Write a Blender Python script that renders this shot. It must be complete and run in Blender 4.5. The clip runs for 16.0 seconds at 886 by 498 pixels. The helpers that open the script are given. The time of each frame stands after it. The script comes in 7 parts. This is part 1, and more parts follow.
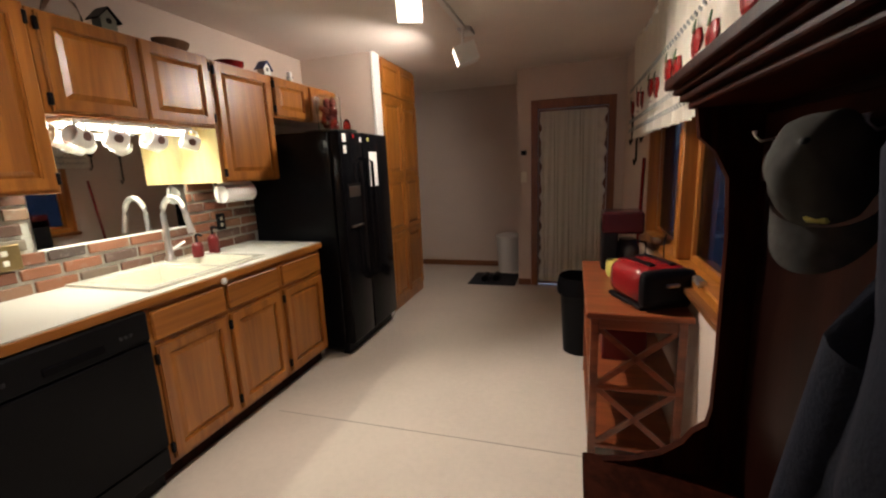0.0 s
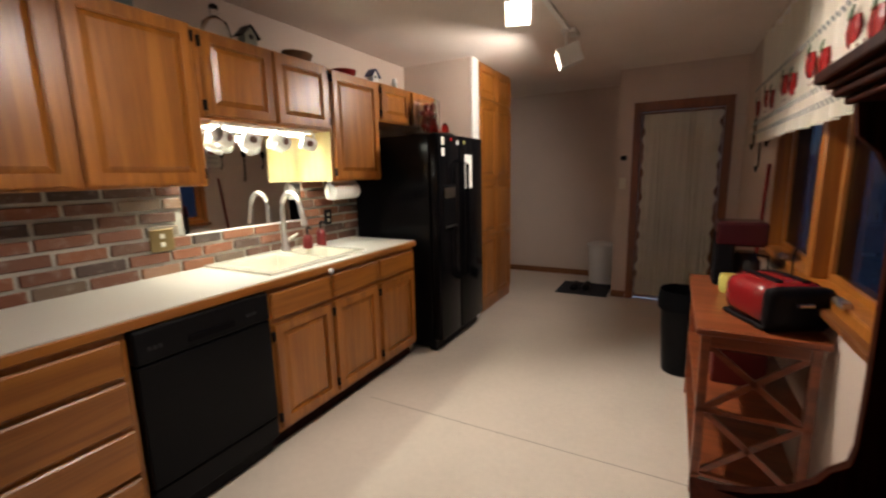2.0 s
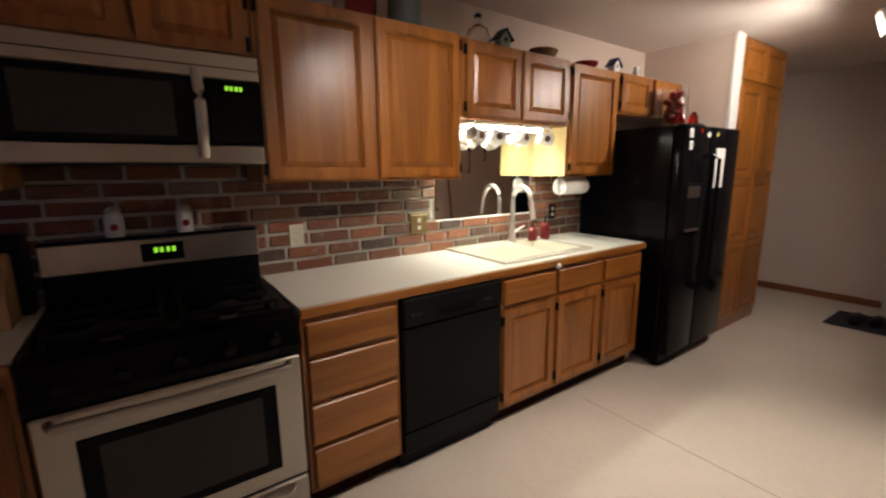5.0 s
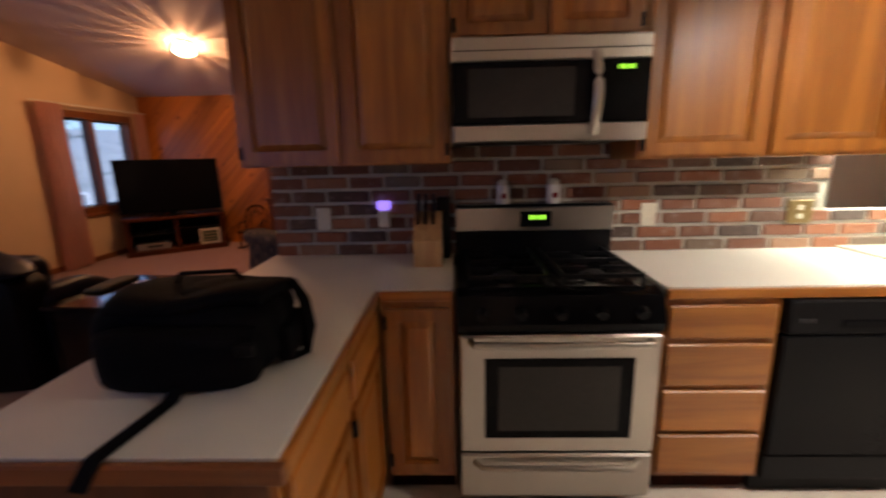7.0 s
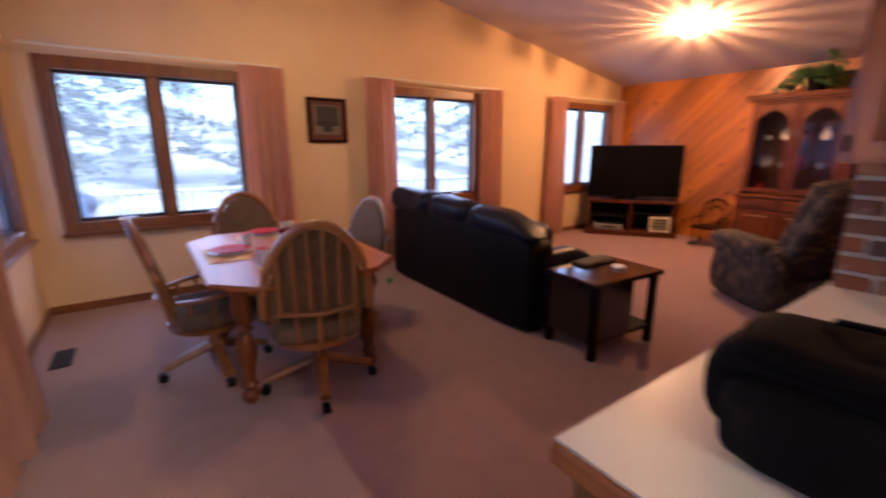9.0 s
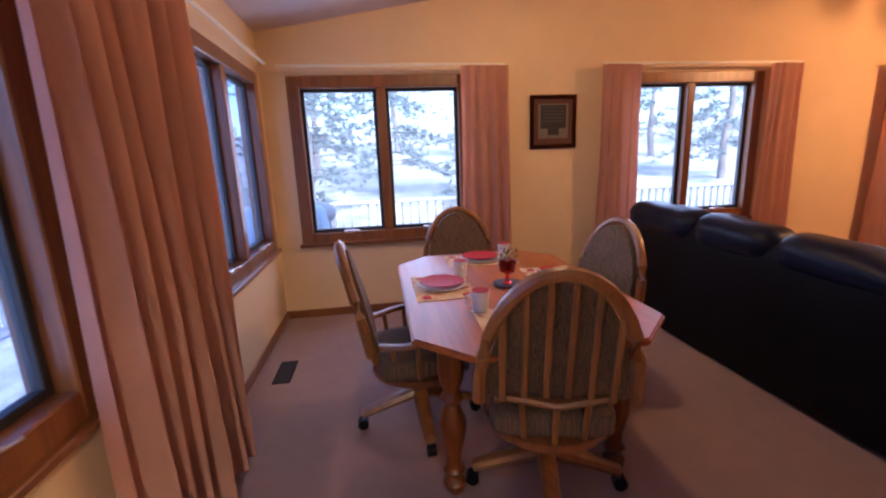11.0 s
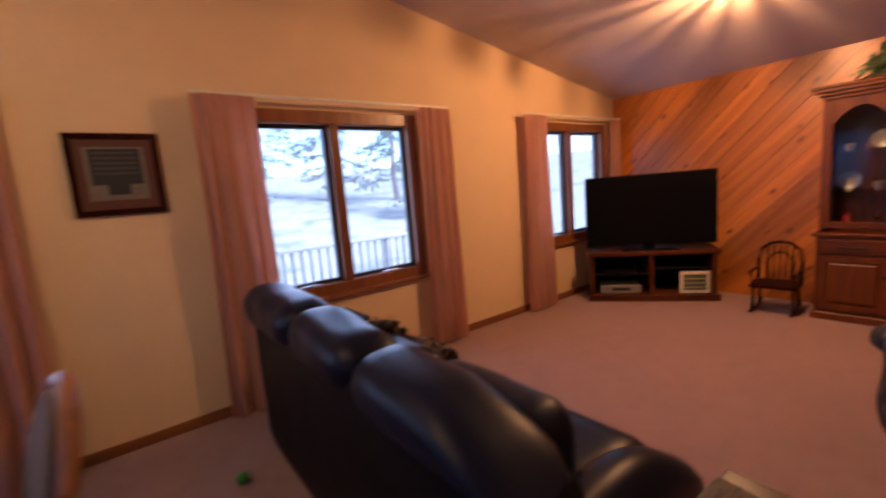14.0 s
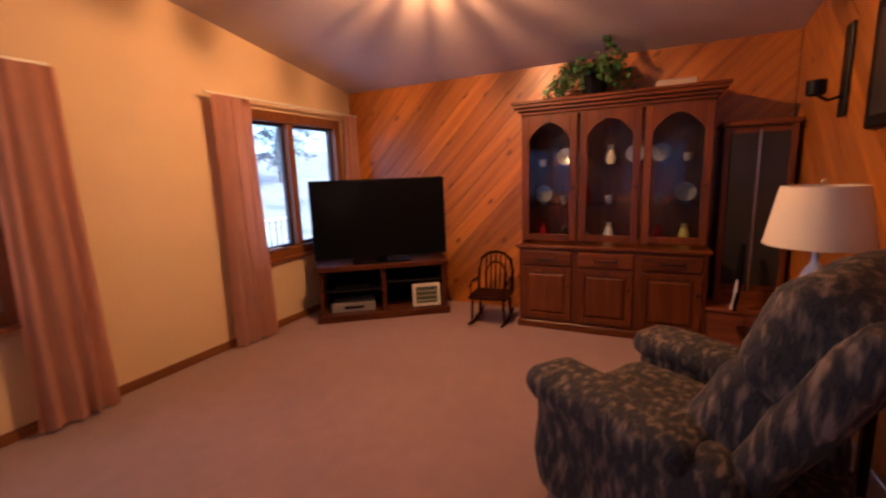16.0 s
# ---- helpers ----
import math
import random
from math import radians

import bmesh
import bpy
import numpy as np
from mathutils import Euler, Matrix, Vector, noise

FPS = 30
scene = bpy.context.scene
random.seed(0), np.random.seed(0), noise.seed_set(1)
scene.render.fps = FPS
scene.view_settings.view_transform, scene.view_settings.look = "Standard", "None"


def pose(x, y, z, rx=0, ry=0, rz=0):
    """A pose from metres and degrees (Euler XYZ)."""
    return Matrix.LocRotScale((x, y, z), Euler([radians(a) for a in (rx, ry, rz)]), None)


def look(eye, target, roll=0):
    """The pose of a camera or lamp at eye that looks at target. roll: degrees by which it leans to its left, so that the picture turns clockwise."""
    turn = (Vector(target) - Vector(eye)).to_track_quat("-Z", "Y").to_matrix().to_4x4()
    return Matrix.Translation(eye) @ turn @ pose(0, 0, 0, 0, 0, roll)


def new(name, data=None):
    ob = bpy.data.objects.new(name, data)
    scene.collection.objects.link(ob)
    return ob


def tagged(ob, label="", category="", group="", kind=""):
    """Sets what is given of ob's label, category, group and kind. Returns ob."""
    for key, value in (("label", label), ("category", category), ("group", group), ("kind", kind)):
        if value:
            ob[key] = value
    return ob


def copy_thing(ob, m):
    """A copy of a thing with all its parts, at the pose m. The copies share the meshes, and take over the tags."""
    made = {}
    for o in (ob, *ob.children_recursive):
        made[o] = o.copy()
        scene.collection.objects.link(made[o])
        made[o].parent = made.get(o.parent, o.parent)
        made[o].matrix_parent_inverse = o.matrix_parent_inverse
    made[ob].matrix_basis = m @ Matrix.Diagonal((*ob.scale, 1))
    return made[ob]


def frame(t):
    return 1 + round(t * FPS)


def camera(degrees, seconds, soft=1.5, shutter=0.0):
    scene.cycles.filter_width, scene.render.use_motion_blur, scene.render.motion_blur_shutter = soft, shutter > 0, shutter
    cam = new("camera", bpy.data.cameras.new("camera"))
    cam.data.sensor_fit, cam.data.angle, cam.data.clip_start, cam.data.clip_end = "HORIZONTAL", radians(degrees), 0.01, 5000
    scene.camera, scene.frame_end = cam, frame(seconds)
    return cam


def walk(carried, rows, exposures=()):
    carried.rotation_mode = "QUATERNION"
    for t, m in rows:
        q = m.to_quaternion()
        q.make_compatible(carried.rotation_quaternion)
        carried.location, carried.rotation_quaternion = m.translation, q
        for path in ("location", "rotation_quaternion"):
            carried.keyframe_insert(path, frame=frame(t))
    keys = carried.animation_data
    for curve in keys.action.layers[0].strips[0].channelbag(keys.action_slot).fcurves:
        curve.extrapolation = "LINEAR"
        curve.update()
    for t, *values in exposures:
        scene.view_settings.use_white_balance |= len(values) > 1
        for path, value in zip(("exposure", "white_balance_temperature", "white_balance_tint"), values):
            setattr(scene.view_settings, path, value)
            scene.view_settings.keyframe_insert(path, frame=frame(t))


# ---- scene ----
cam = camera(92.5, 16.0, soft=2.2, shutter=0.5)
PATH = [
    (0, (0.191, 0.221, 1.423), (-0.392, 2.095, 1.038), -2.4),
    (0.5, (0.188, 0.209, 1.414), (-0.367, 2.093, 1.033), -2.6),
    (1, (0.178, 0.206, 1.411), (-0.414, 2.077, 1.027), -2.4),
    (1.5, (0.165, 0.212, 1.422), (-0.561, 2.036, 1.036), -1.4),
    (2, (0.135, 0.17, 1.405), (-0.803, 1.902, 1.057), -1.4),
    (2.5, (0.091, 0.144, 1.418), (-1.034, 1.76, 1.066), -1.6),
    (3, (0.071, 0.101, 1.422), (-1.185, 1.621, 1.086), -1.6),
    (5.5, (-0.017, 0.017, 1.429), (-1.749, 0.923, 1.0), -1.2),
    (6, (-0.03, -0.019, 1.41), (-1.881, 0.565, 0.929), -2.4),
    (6.5, (-0.038, -0.132, 1.4), (-1.965, 0.157, 0.947), -1.8),
    (7, (-0.053, -0.306, 1.408), (-2.005, -0.367, 0.98), -1.3),
    (7.5, (-0.037, -0.477, 1.413), (-1.929, -0.965, 0.985), -1.8),
    (8, (-0.03, -0.585, 1.415), (-1.852, -1.306, 1.012), -0.4),
    (8.5, (-0.081, -0.702, 1.397), (-1.644, -1.872, 0.962), -0.5),
    (9, (-0.123, -0.825, 1.424), (-1.235, -2.421, 0.957), -0.0),
    (9.5, (-0.092, -1.066, 1.399), (-0.819, -2.872, 0.942), -0.5),
    (10, (-0.08, -1.277, 1.427), (-0.61, -3.143, 0.939), -0.4),
    (12.5, (-0.894, -2.194, 1.405), (-1.016, -4.175, 1.163), -5.0),
    (13, (-1.19, -2.336, 1.455), (-1.799, -4.226, 1.221), -4.2),
    (13.5, (-1.473, -2.405, 1.464), (-2.472, -4.109, 1.154), -5.7),
    (14, (-1.811, -2.377, 1.462), (-3.014, -3.95, 1.187), -4.7),
    (14.5, (-2.147, -2.454, 1.496), (-3.7, -3.694, 1.262), -2.5),
    (15, (-2.464, -2.359, 1.462), (-4.132, -3.431, 1.198), -4.3),
    (15.5, (-2.683, -2.292, 1.462), (-4.364, -3.321, 1.121), -3.9),
    (16, (-2.978, -2.25, 1.473), (-4.746, -3.117, 1.127), -2.2),
]
walk(cam, [(t, look(eye, target, roll)) for t, eye, target, roll in PATH],
     [(0, 0.3), (5.5, 0.3), (6, 0.3), (6.5, 0.5), (7, 1.2), (7.5, 1.95), (8, 2.3), (9, 2.7), (9.5, 2.75), (10, 2.65), (12.5, 2.7), (13.5, 2.35), (15, 2.25), (16, 2.3)])

# ---- light ----
world = bpy.data.worlds.new("world")
scene.world = world
world.use_nodes = True
wn = world.node_tree
sky = wn.nodes.new("ShaderNodeTexSky")
sky.sky_type, sky.sun_disc = "NISHITA", False
sky.sun_elevation, sky.sun_rotation = radians(40), radians(-16)
sky.dust_density, sky.ozone_density = 1.0, 3.0
blue = wn.nodes.new("ShaderNodeMix")
blue.data_type, blue.blend_type = "RGBA", "MULTIPLY"
blue.inputs["Factor"].default_value = 1.0
blue.inputs["B"].default_value = (0.66, 0.74, 1.0, 1)
wn.links.new(sky.outputs[0], blue.inputs["A"])
wn.links.new(blue.outputs["Result"], wn.nodes["Background"].inputs[0])
wn.nodes["Background"].inputs[1].default_value = 0.13


def lamp(name, kind, m, power, colour, **more):
    data = bpy.data.lights.new(name, kind)
    data.energy, data.color = power, colour
    for key, value in more.items():
        if key == "size":
            data.shadow_soft_size = value
        elif key == "cone":
            data.spot_size, data.spot_blend = radians(value), 0.6
        elif key == "rect":
            data.shape, data.size, data.size_y = "RECTANGLE", value[0], value[1]
        elif key == "angle":
            data.angle = radians(value)
    ob = new(name, data)
    ob.matrix_world = m
    return ob


WARM, SOFTWARM, COOL = (1.0, 0.455, 0.2), (1.0, 0.88, 0.77), (1.0, 1.0, 0.84)
lamp("sun", "SUN", pose(0, 0, 20, 50, 0, 196), 2.6, (0.74, 0.8, 1.0), angle=20)
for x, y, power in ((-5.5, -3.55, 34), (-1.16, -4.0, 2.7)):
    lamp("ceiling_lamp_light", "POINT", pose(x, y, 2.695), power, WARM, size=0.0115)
lamp("track_light_a", "SPOT", look((-0.64, 1.14, 2.19), (-1.9, 1.45, 1.15)), 48, SOFTWARM, size=0.05, cone=88)
lamp("track_light_b", "SPOT", look((-0.55, 2.33, 2.17), (0.45, 1.65, 0.5)), 122, SOFTWARM, size=0.05, cone=125)
lamp("track_light_c", "SPOT", look((-0.68, 3.42, 2.18), (-1.45, 3.6, 1.72)), 50, SOFTWARM, size=0.05, cone=148)
lamp("tube_light", "AREA", look((-1.98, 1.9, 1.655), (-1.98, 1.9, 0)), 9.5, COOL, rect=(0.05, 0.6))
SKYLIGHT = (0.56, 0.61, 1.0)
for x, power in ((-0.295, 5.2), (-3.285, 3.9), (-6.345, 1.5)):
    lamp("window_daylight", "AREA", look((x, -5.85, 1.42), (x, 0, 0.9)), power, SKYLIGHT, rect=(1.4, 1.3))
for y, power in ((-4.665, 2.3), (-2.2, 1.1)):
    lamp("window_daylight", "AREA", look((0.95, y, 1.42), (-6, y, 0.9)), power, SKYLIGHT, rect=(1.35, 1.3))

# ---- materials ----


def nodes_of(name):
    m = bpy.data.materials.new(name)
    m.use_nodes = True
    return m, m.node_tree, m.node_tree.nodes["Principled BSDF"]


def add(nt, kind, **inputs):
    n = nt.nodes.new(kind)
    for k, v in inputs.items():
        if k in n.inputs:
            n.inputs[k].default_value = v
    return n


def ramp(nt, src, stops):
    r = nt.nodes.new("ShaderNodeValToRGB")
    while len(r.color_ramp.elements) < len(stops):
        r.color_ramp.elements.new(0.5)
    for e, (p, c) in zip(r.color_ramp.elements, stops):
        e.position, e.color = p, (*c, 1)
    nt.links.new(src, r.inputs[0])
    return r.outputs[0]


def coords(nt, scale=(1, 1, 1), rot=(0, 0, 0), spread=7.0):
    """Object coordinates, shifted by a random amount for each object."""
    tc, mp, oi = nt.nodes.new("ShaderNodeTexCoord"), nt.nodes.new("ShaderNodeMapping"), nt.nodes.new("ShaderNodeObjectInfo")
    mp.inputs["Scale"].default_value = scale
    mp.inputs["Rotation"].default_value = [radians(a) for a in rot]
    mu = nt.nodes.new("ShaderNodeVectorMath")
    mu.operation = "SCALE"
    mu.inputs[0].default_value = (spread, spread * 0.7, spread * 1.3)
    nt.links.new(oi.outputs["Random"], mu.inputs["Scale"])
    ad = nt.nodes.new("ShaderNodeVectorMath")
    nt.links.new(tc.outputs["Object"], ad.inputs[0])
    nt.links.new(mu.outputs[0], ad.inputs[1])
    nt.links.new(ad.outputs[0], mp.inputs[0])
    return mp.outputs[0]


def bump(nt, bsdf, height, strength, distance=0.002):
    b = add(nt, "ShaderNodeBump", Strength=strength, Distance=distance)
    nt.links.new(height, b.inputs["Height"])
    nt.links.new(b.outputs[0], bsdf.inputs["Normal"])


def shade(c, k):
    return tuple(min(1, v * k) for v in c)


def plain(name, colour, rough=0.5, metal=0.0, vary=0.12, grain=60.0, relief=0.1, coat=0.0, gloss=0.5):
    """Paint, plastic, metal or fabric with mottling at two scales and fine relief."""
    m, nt, bs = nodes_of(name)
    v = coords(nt)
    a, b = add(nt, "ShaderNodeTexNoise", Scale=3.0, Detail=4.0), add(nt, "ShaderNodeTexNoise", Scale=grain, Detail=3.0)
    for n in (a, b):
        nt.links.new(v, n.inputs["Vector"])
    mx = add(nt, "ShaderNodeMix", Factor=0.4)
    nt.links.new(a.outputs[0], mx.inputs[2])
    nt.links.new(b.outputs[0], mx.inputs[3])
    nt.links.new(ramp(nt, mx.outputs[0], [(0.3, shade(colour, 1 - vary)), (0.7, shade(colour, 1 + vary))]), bs.inputs["Base Color"])
    bs.inputs["Metallic"].default_value, bs.inputs["Coat Weight"].default_value = metal, coat
    bs.inputs["Specular IOR Level"].default_value = gloss
    mr = add(nt, "ShaderNodeMapRange")
    mr.inputs["To Min"].default_value, mr.inputs["To Max"].default_value = rough * 0.85, min(1, rough * 1.15)
    nt.links.new(a.outputs[0], mr.inputs[0])
    nt.links.new(mr.outputs[0], bs.inputs["Roughness"])
    if relief:
        bump(nt, bs, b.outputs[0], relief)
    return m


def wood(name, dark, light, axis="z", rough=0.35, coat=0.25, knots=False, scale=1.0):
    """Sawn, varnished wood with the grain along one axis."""
    m, nt, bs = nodes_of(name)
    s = {"x": (0.6, 9, 9), "y": (9, 0.6, 9), "z": (9, 9, 0.6)}[axis]
    v = coords(nt, tuple(c * scale for c in s))
    big = add(nt, "ShaderNodeTexNoise", Scale=1.2, Detail=3.0, Distortion=1.2)
    fine = add(nt, "ShaderNodeTexNoise", Scale=9.0, Detail=4.0, Roughness=0.6)
    for n in (big, fine):
        nt.links.new(v, n.inputs["Vector"])
    wv = nt.nodes.new("ShaderNodeMath")
    wv.operation = "MULTIPLY"
    wv.inputs[1].default_value = 5.0
    nt.links.new(big.outputs[0], wv.inputs[0])
    fr = nt.nodes.new("ShaderNodeMath")
    fr.operation = "PINGPONG"
    fr.inputs[1].default_value = 1.0
    nt.links.new(wv.outputs[0], fr.inputs[0])
    mx = add(nt, "ShaderNodeMix", Factor=0.5)
    nt.links.new(fr.outputs[0], mx.inputs[2])
    nt.links.new(fine.outputs[0], mx.inputs[3])
    mid = tuple((a + b) / 2 for a, b in zip(dark, light))
    col = ramp(nt, mx.outputs[0], [(0.15, dark), (0.5, mid), (0.85, light)])
    oi = nt.nodes.new("ShaderNodeObjectInfo")
    hs = nt.nodes.new("ShaderNodeHueSaturation")
    mr = add(nt, "ShaderNodeMapRange")
    mr.inputs["To Min"].default_value, mr.inputs["To Max"].default_value = (0.68, 1.2) if knots else (0.86, 1.12)
    nt.links.new(oi.outputs["Random"], mr.inputs[0])
    nt.links.new(mr.outputs[0], hs.inputs["Value"])
    nt.links.new(col, hs.inputs["Color"])
    out = hs.outputs[0]
    if knots:
        vo = add(nt, "ShaderNodeTexVoronoi", Scale=6.5)
        nt.links.new(coords(nt, (1, 1, 0.55)), vo.inputs["Vector"])
        k = ramp(nt, vo.outputs["Distance"], [(0.09, (0.85, 0.85, 0.85)), (0.19, (0, 0, 0))])
        km = nt.nodes.new("ShaderNodeMix")
        km.data_type = "RGBA"
        nt.links.new(k, km.inputs["Factor"])
        nt.links.new(out, km.inputs["A"])
        km.inputs["B"].default_value = (dark[0] * 0.35, dark[1] * 0.3, dark[2] * 0.3, 1)
        out = km.outputs["Result"]
    nt.links.new(out, bs.inputs["Base Color"])
    bs.inputs["Roughness"].default_value, bs.inputs["Coat Weight"].default_value = rough, coat
    bs.inputs["Coat Roughness"].default_value = 0.3
    bs.inputs["Specular IOR Level"].default_value = 0.5 if light[0] > 0.2 else 0.25 if light[0] > 0.1 else 0.03
    bump(nt, bs, fine.outputs[0], 0.12)
    return m


def glassy(name, tint=(1, 1, 1), rough=0.0):
    m, nt, bs = nodes_of(name)
    bs.inputs["Base Color"].default_value = (*tint, 1)
    bs.inputs["Transmission Weight"].default_value, bs.inputs["Roughness"].default_value, bs.inputs["IOR"].default_value = 1.0, rough, 1.45
    return m


def pane_glass(name, tint=(0.93, 0.96, 0.97), haze=0.0):
    """Thin window glass: clear, with a Fresnel gloss."""
    m, nt, bs = nodes_of(name)
    tr, gl, lw, pw, mx = (nt.nodes.new("ShaderNode" + k) for k in ("BsdfTransparent", "BsdfGlossy", "LayerWeight", "Math", "MixShader"))
    gl.inputs["Roughness"].default_value = 0.02
    tr.inputs[0].default_value = (*tint, 1)
    pw.operation = "POWER"
    pw.inputs[1].default_value = 4.5
    ad = nt.nodes.new("ShaderNodeMath")
    ad.operation = "MULTIPLY_ADD"
    ad.inputs[1].default_value, ad.inputs[2].default_value = 0.6, 0.009
    nt.links.new(lw.outputs["Facing"], pw.inputs[0])
    nt.links.new(pw.outputs[0], ad.inputs[0])
    nt.links.new(ad.outputs[0], mx.inputs[0])
    nt.links.new(tr.outputs[0], mx.inputs[1])
    nt.links.new(gl.outputs[0], mx.inputs[2])
    out = mx.outputs[0]
    if haze:
        # haze painted into the glass: a pale translucent film veils the bright view
        film, dm = nt.nodes.new("ShaderNodeBsdfTranslucent"), nt.nodes.new("ShaderNodeMixShader")
        film.inputs[0].default_value = (0.8, 0.82, 0.85, 1)
        dn = add(nt, "ShaderNodeTexNoise", Scale=3.0, Detail=4.0)
        nt.links.new(coords(nt), dn.inputs["Vector"])
        mr = add(nt, "ShaderNodeMapRange")
        mr.inputs["To Min"].default_value, mr.inputs["To Max"].default_value = haze * 0.7, haze * 1.3
        nt.links.new(dn.outputs[0], mr.inputs[0])
        nt.links.new(mr.outputs[0], dm.inputs[0])
        nt.links.new(out, dm.inputs[1]), nt.links.new(film.outputs[0], dm.inputs[2])
        out = dm.outputs[0]
    nt.links.new(out, nt.nodes["Material Output"].inputs[0])
    return m


def glow(name, colour, strength):
    m, nt, bs = nodes_of(name)
    bs.inputs["Base Color"].default_value = (*colour, 1)
    bs.inputs["Emission Color"].default_value, bs.inputs["Emission Strength"].default_value = (*colour, 1), strength
    return m


def patterned(name, kind, colours, scale, rough=0.9, stretch=(1, 1, 1), relief=0.4):
    """Woven or printed cloth: cells or noise cut into flat colours."""
    m, nt, bs = nodes_of(name)
    v = coords(nt, stretch, spread=0.0)
    t = add(nt, "ShaderNodeTexVoronoi" if kind == "cells" else "ShaderNodeTexNoise", Scale=scale, Detail=4.0, Distortion=0.25)
    nt.links.new(v, t.inputs["Vector"])
    src = t.outputs["Color" if kind == "cells" else 0]
    n = len(colours)
    lo, hi = (0.15, 0.85) if kind == "cells" else (0.34, 0.66)
    nt.links.new(ramp(nt, src, [(lo + (hi - lo) * i / (n - 1), c) for i, c in enumerate(colours)]), bs.inputs["Base Color"])
    f = add(nt, "ShaderNodeTexNoise", Scale=scale * 14, Detail=3.0)
    nt.links.new(v, f.inputs["Vector"])
    bump(nt, bs, f.outputs[0], relief, 0.003)
    bs.inputs["Roughness"].default_value = rough
    return m


def carpet_mat(name, colour):
    m, nt, bs = nodes_of(name)
    v = coords(nt, spread=0)
    a, b, c = (add(nt, "ShaderNodeTexNoise", Scale=s, Detail=4.0) for s in (1.3, 9.0, 380.0))
    for n in (a, b, c):
        nt.links.new(v, n.inputs["Vector"])
    m1, m2 = add(nt, "ShaderNodeMix", Factor=0.5), add(nt, "ShaderNodeMix", Factor=0.45)
    nt.links.new(a.outputs[0], m1.inputs[2]), nt.links.new(b.outputs[0], m1.inputs[3])
    nt.links.new(m1.outputs[0], m2.inputs[2]), nt.links.new(c.outputs[0], m2.inputs[3])
    nt.links.new(ramp(nt, m2.outputs[0], [(0.3, shade(colour, 0.68)), (0.7, shade(colour, 1.25))]), bs.inputs["Base Color"])
    bs.inputs["Roughness"].default_value, bs.inputs["Sheen Weight"].default_value = 1.0, 0.3
    bump(nt, bs, c.outputs[0], 0.9, 0.006)
    return m


OAK_D, OAK_L = (0.22, 0.07, 0.009), (0.41, 0.15, 0.023)
oak, oak_x, oak_y = (wood("oak_" + a, OAK_D, OAK_L, a, 0.33, 0.32) for a in "zxy")
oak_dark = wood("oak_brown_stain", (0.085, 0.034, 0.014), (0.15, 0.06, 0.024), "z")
tv_cherry = wood("dark_cherry_stain", (0.045, 0.012, 0.005), (0.1, 0.028, 0.01), "x", 0.3, 0.3)
half_screen = pane_glass("light_screened_pane", (0.6, 0.66, 0.8), 0.03)
# dark tint: the dimness outside is put into the glass, without any mesh
dimmed = pane_glass("dimmed_pane", (0.16, 0.19, 0.24))
trim_wood, trim_x, trim_y = (wood("window_oak_" + a, (0.13, 0.042, 0.012), (0.23, 0.08, 0.021), a) for a in "zxy")
cherry, cherry_x = (wood("cherry_" + a, (0.068, 0.015, 0.003), (0.155, 0.039, 0.007), a, 0.35, 0.2) for a in "zx")
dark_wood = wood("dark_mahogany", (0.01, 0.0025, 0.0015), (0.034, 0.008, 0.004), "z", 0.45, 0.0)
espresso = wood("espresso_wood", (0.005, 0.004, 0.003), (0.013, 0.009, 0.007), "x", 0.42, 0.04)
red_wood = wood("red_brown_table", (0.12, 0.028, 0.01), (0.28, 0.075, 0.025), "x", 0.3, 0.4)
table_wood = wood("dining_maple", (0.25, 0.062, 0.01), (0.4, 0.11, 0.018), "y", 0.42, 0.06)
pine = wood("knotty_pine", (0.27, 0.078, 0.009), (0.48, 0.158, 0.02), "z", 0.4, 0.3, knots=True, scale=0.6)
cream_wall = plain("cream_wall_paint", (0.64, 0.47, 0.28), 0.75, vary=0.06, grain=160, relief=0.15)
kitchen_wall = plain("beige_pink_wall_paint", (0.56, 0.46, 0.39), 0.75, vary=0.05, grain=160, relief=0.15)
kitchen_ceiling = plain("kitchen_ceiling_paint", (0.74, 0.66, 0.6), 0.9, vary=0.05, grain=220, relief=0.4)
ceiling_paint = plain("ceiling_paint", (0.6, 0.52, 0.48), 0.9, vary=0.06, grain=220, relief=0.5)
vinyl = plain("cream_vinyl_floor", (0.62, 0.55, 0.47), 0.32, vary=0.07, grain=30, relief=0.05)
carpet = carpet_mat("rose_brown_carpet", (0.3, 0.16, 0.125))
laminate = plain("cream_laminate", (0.68, 0.66, 0.6), 0.35, vary=0.05, grain=500, relief=0.03)
sink_cream = plain("cream_enamel", (0.76, 0.74, 0.63), 0.15, vary=0.03, relief=0, coat=0.6)
black_gloss = plain("black_appliance", (0.005, 0.005, 0.006), 0.14, vary=0.1, relief=0, gloss=0.08)
black_matte = plain("black_plastic", (0.006, 0.006, 0.007), 0.4, vary=0.2, relief=0.1, gloss=0.1)
screen_mat = plain("dark_screen", (0.004, 0.004, 0.005), 0.12, relief=0, gloss=0.1)
steel = plain("stainless_steel", (0.5, 0.47, 0.43), 0.3, 1.0, vary=0.06, grain=300)
chrome = plain("brushed_nickel", (0.74, 0.72, 0.69), 0.33, 1.0, vary=0.05)
oven_glass = plain("oven_window_glass", (0.03, 0.027, 0.025), 0.12, relief=0, gloss=0.25)
white_paint = plain("white_enamel", (0.74, 0.73, 0.7), 0.4, vary=0.03, relief=0.03)
cream_plastic = plain("cream_plastic", (0.66, 0.62, 0.5), 0.4, relief=0)
paper = plain("white_paper", (0.8, 0.79, 0.76), 0.9, vary=0.04)
mortar = plain("grey_mortar", (0.45, 0.43, 0.37), 0.95, vary=0.25, grain=120, relief=0.6)
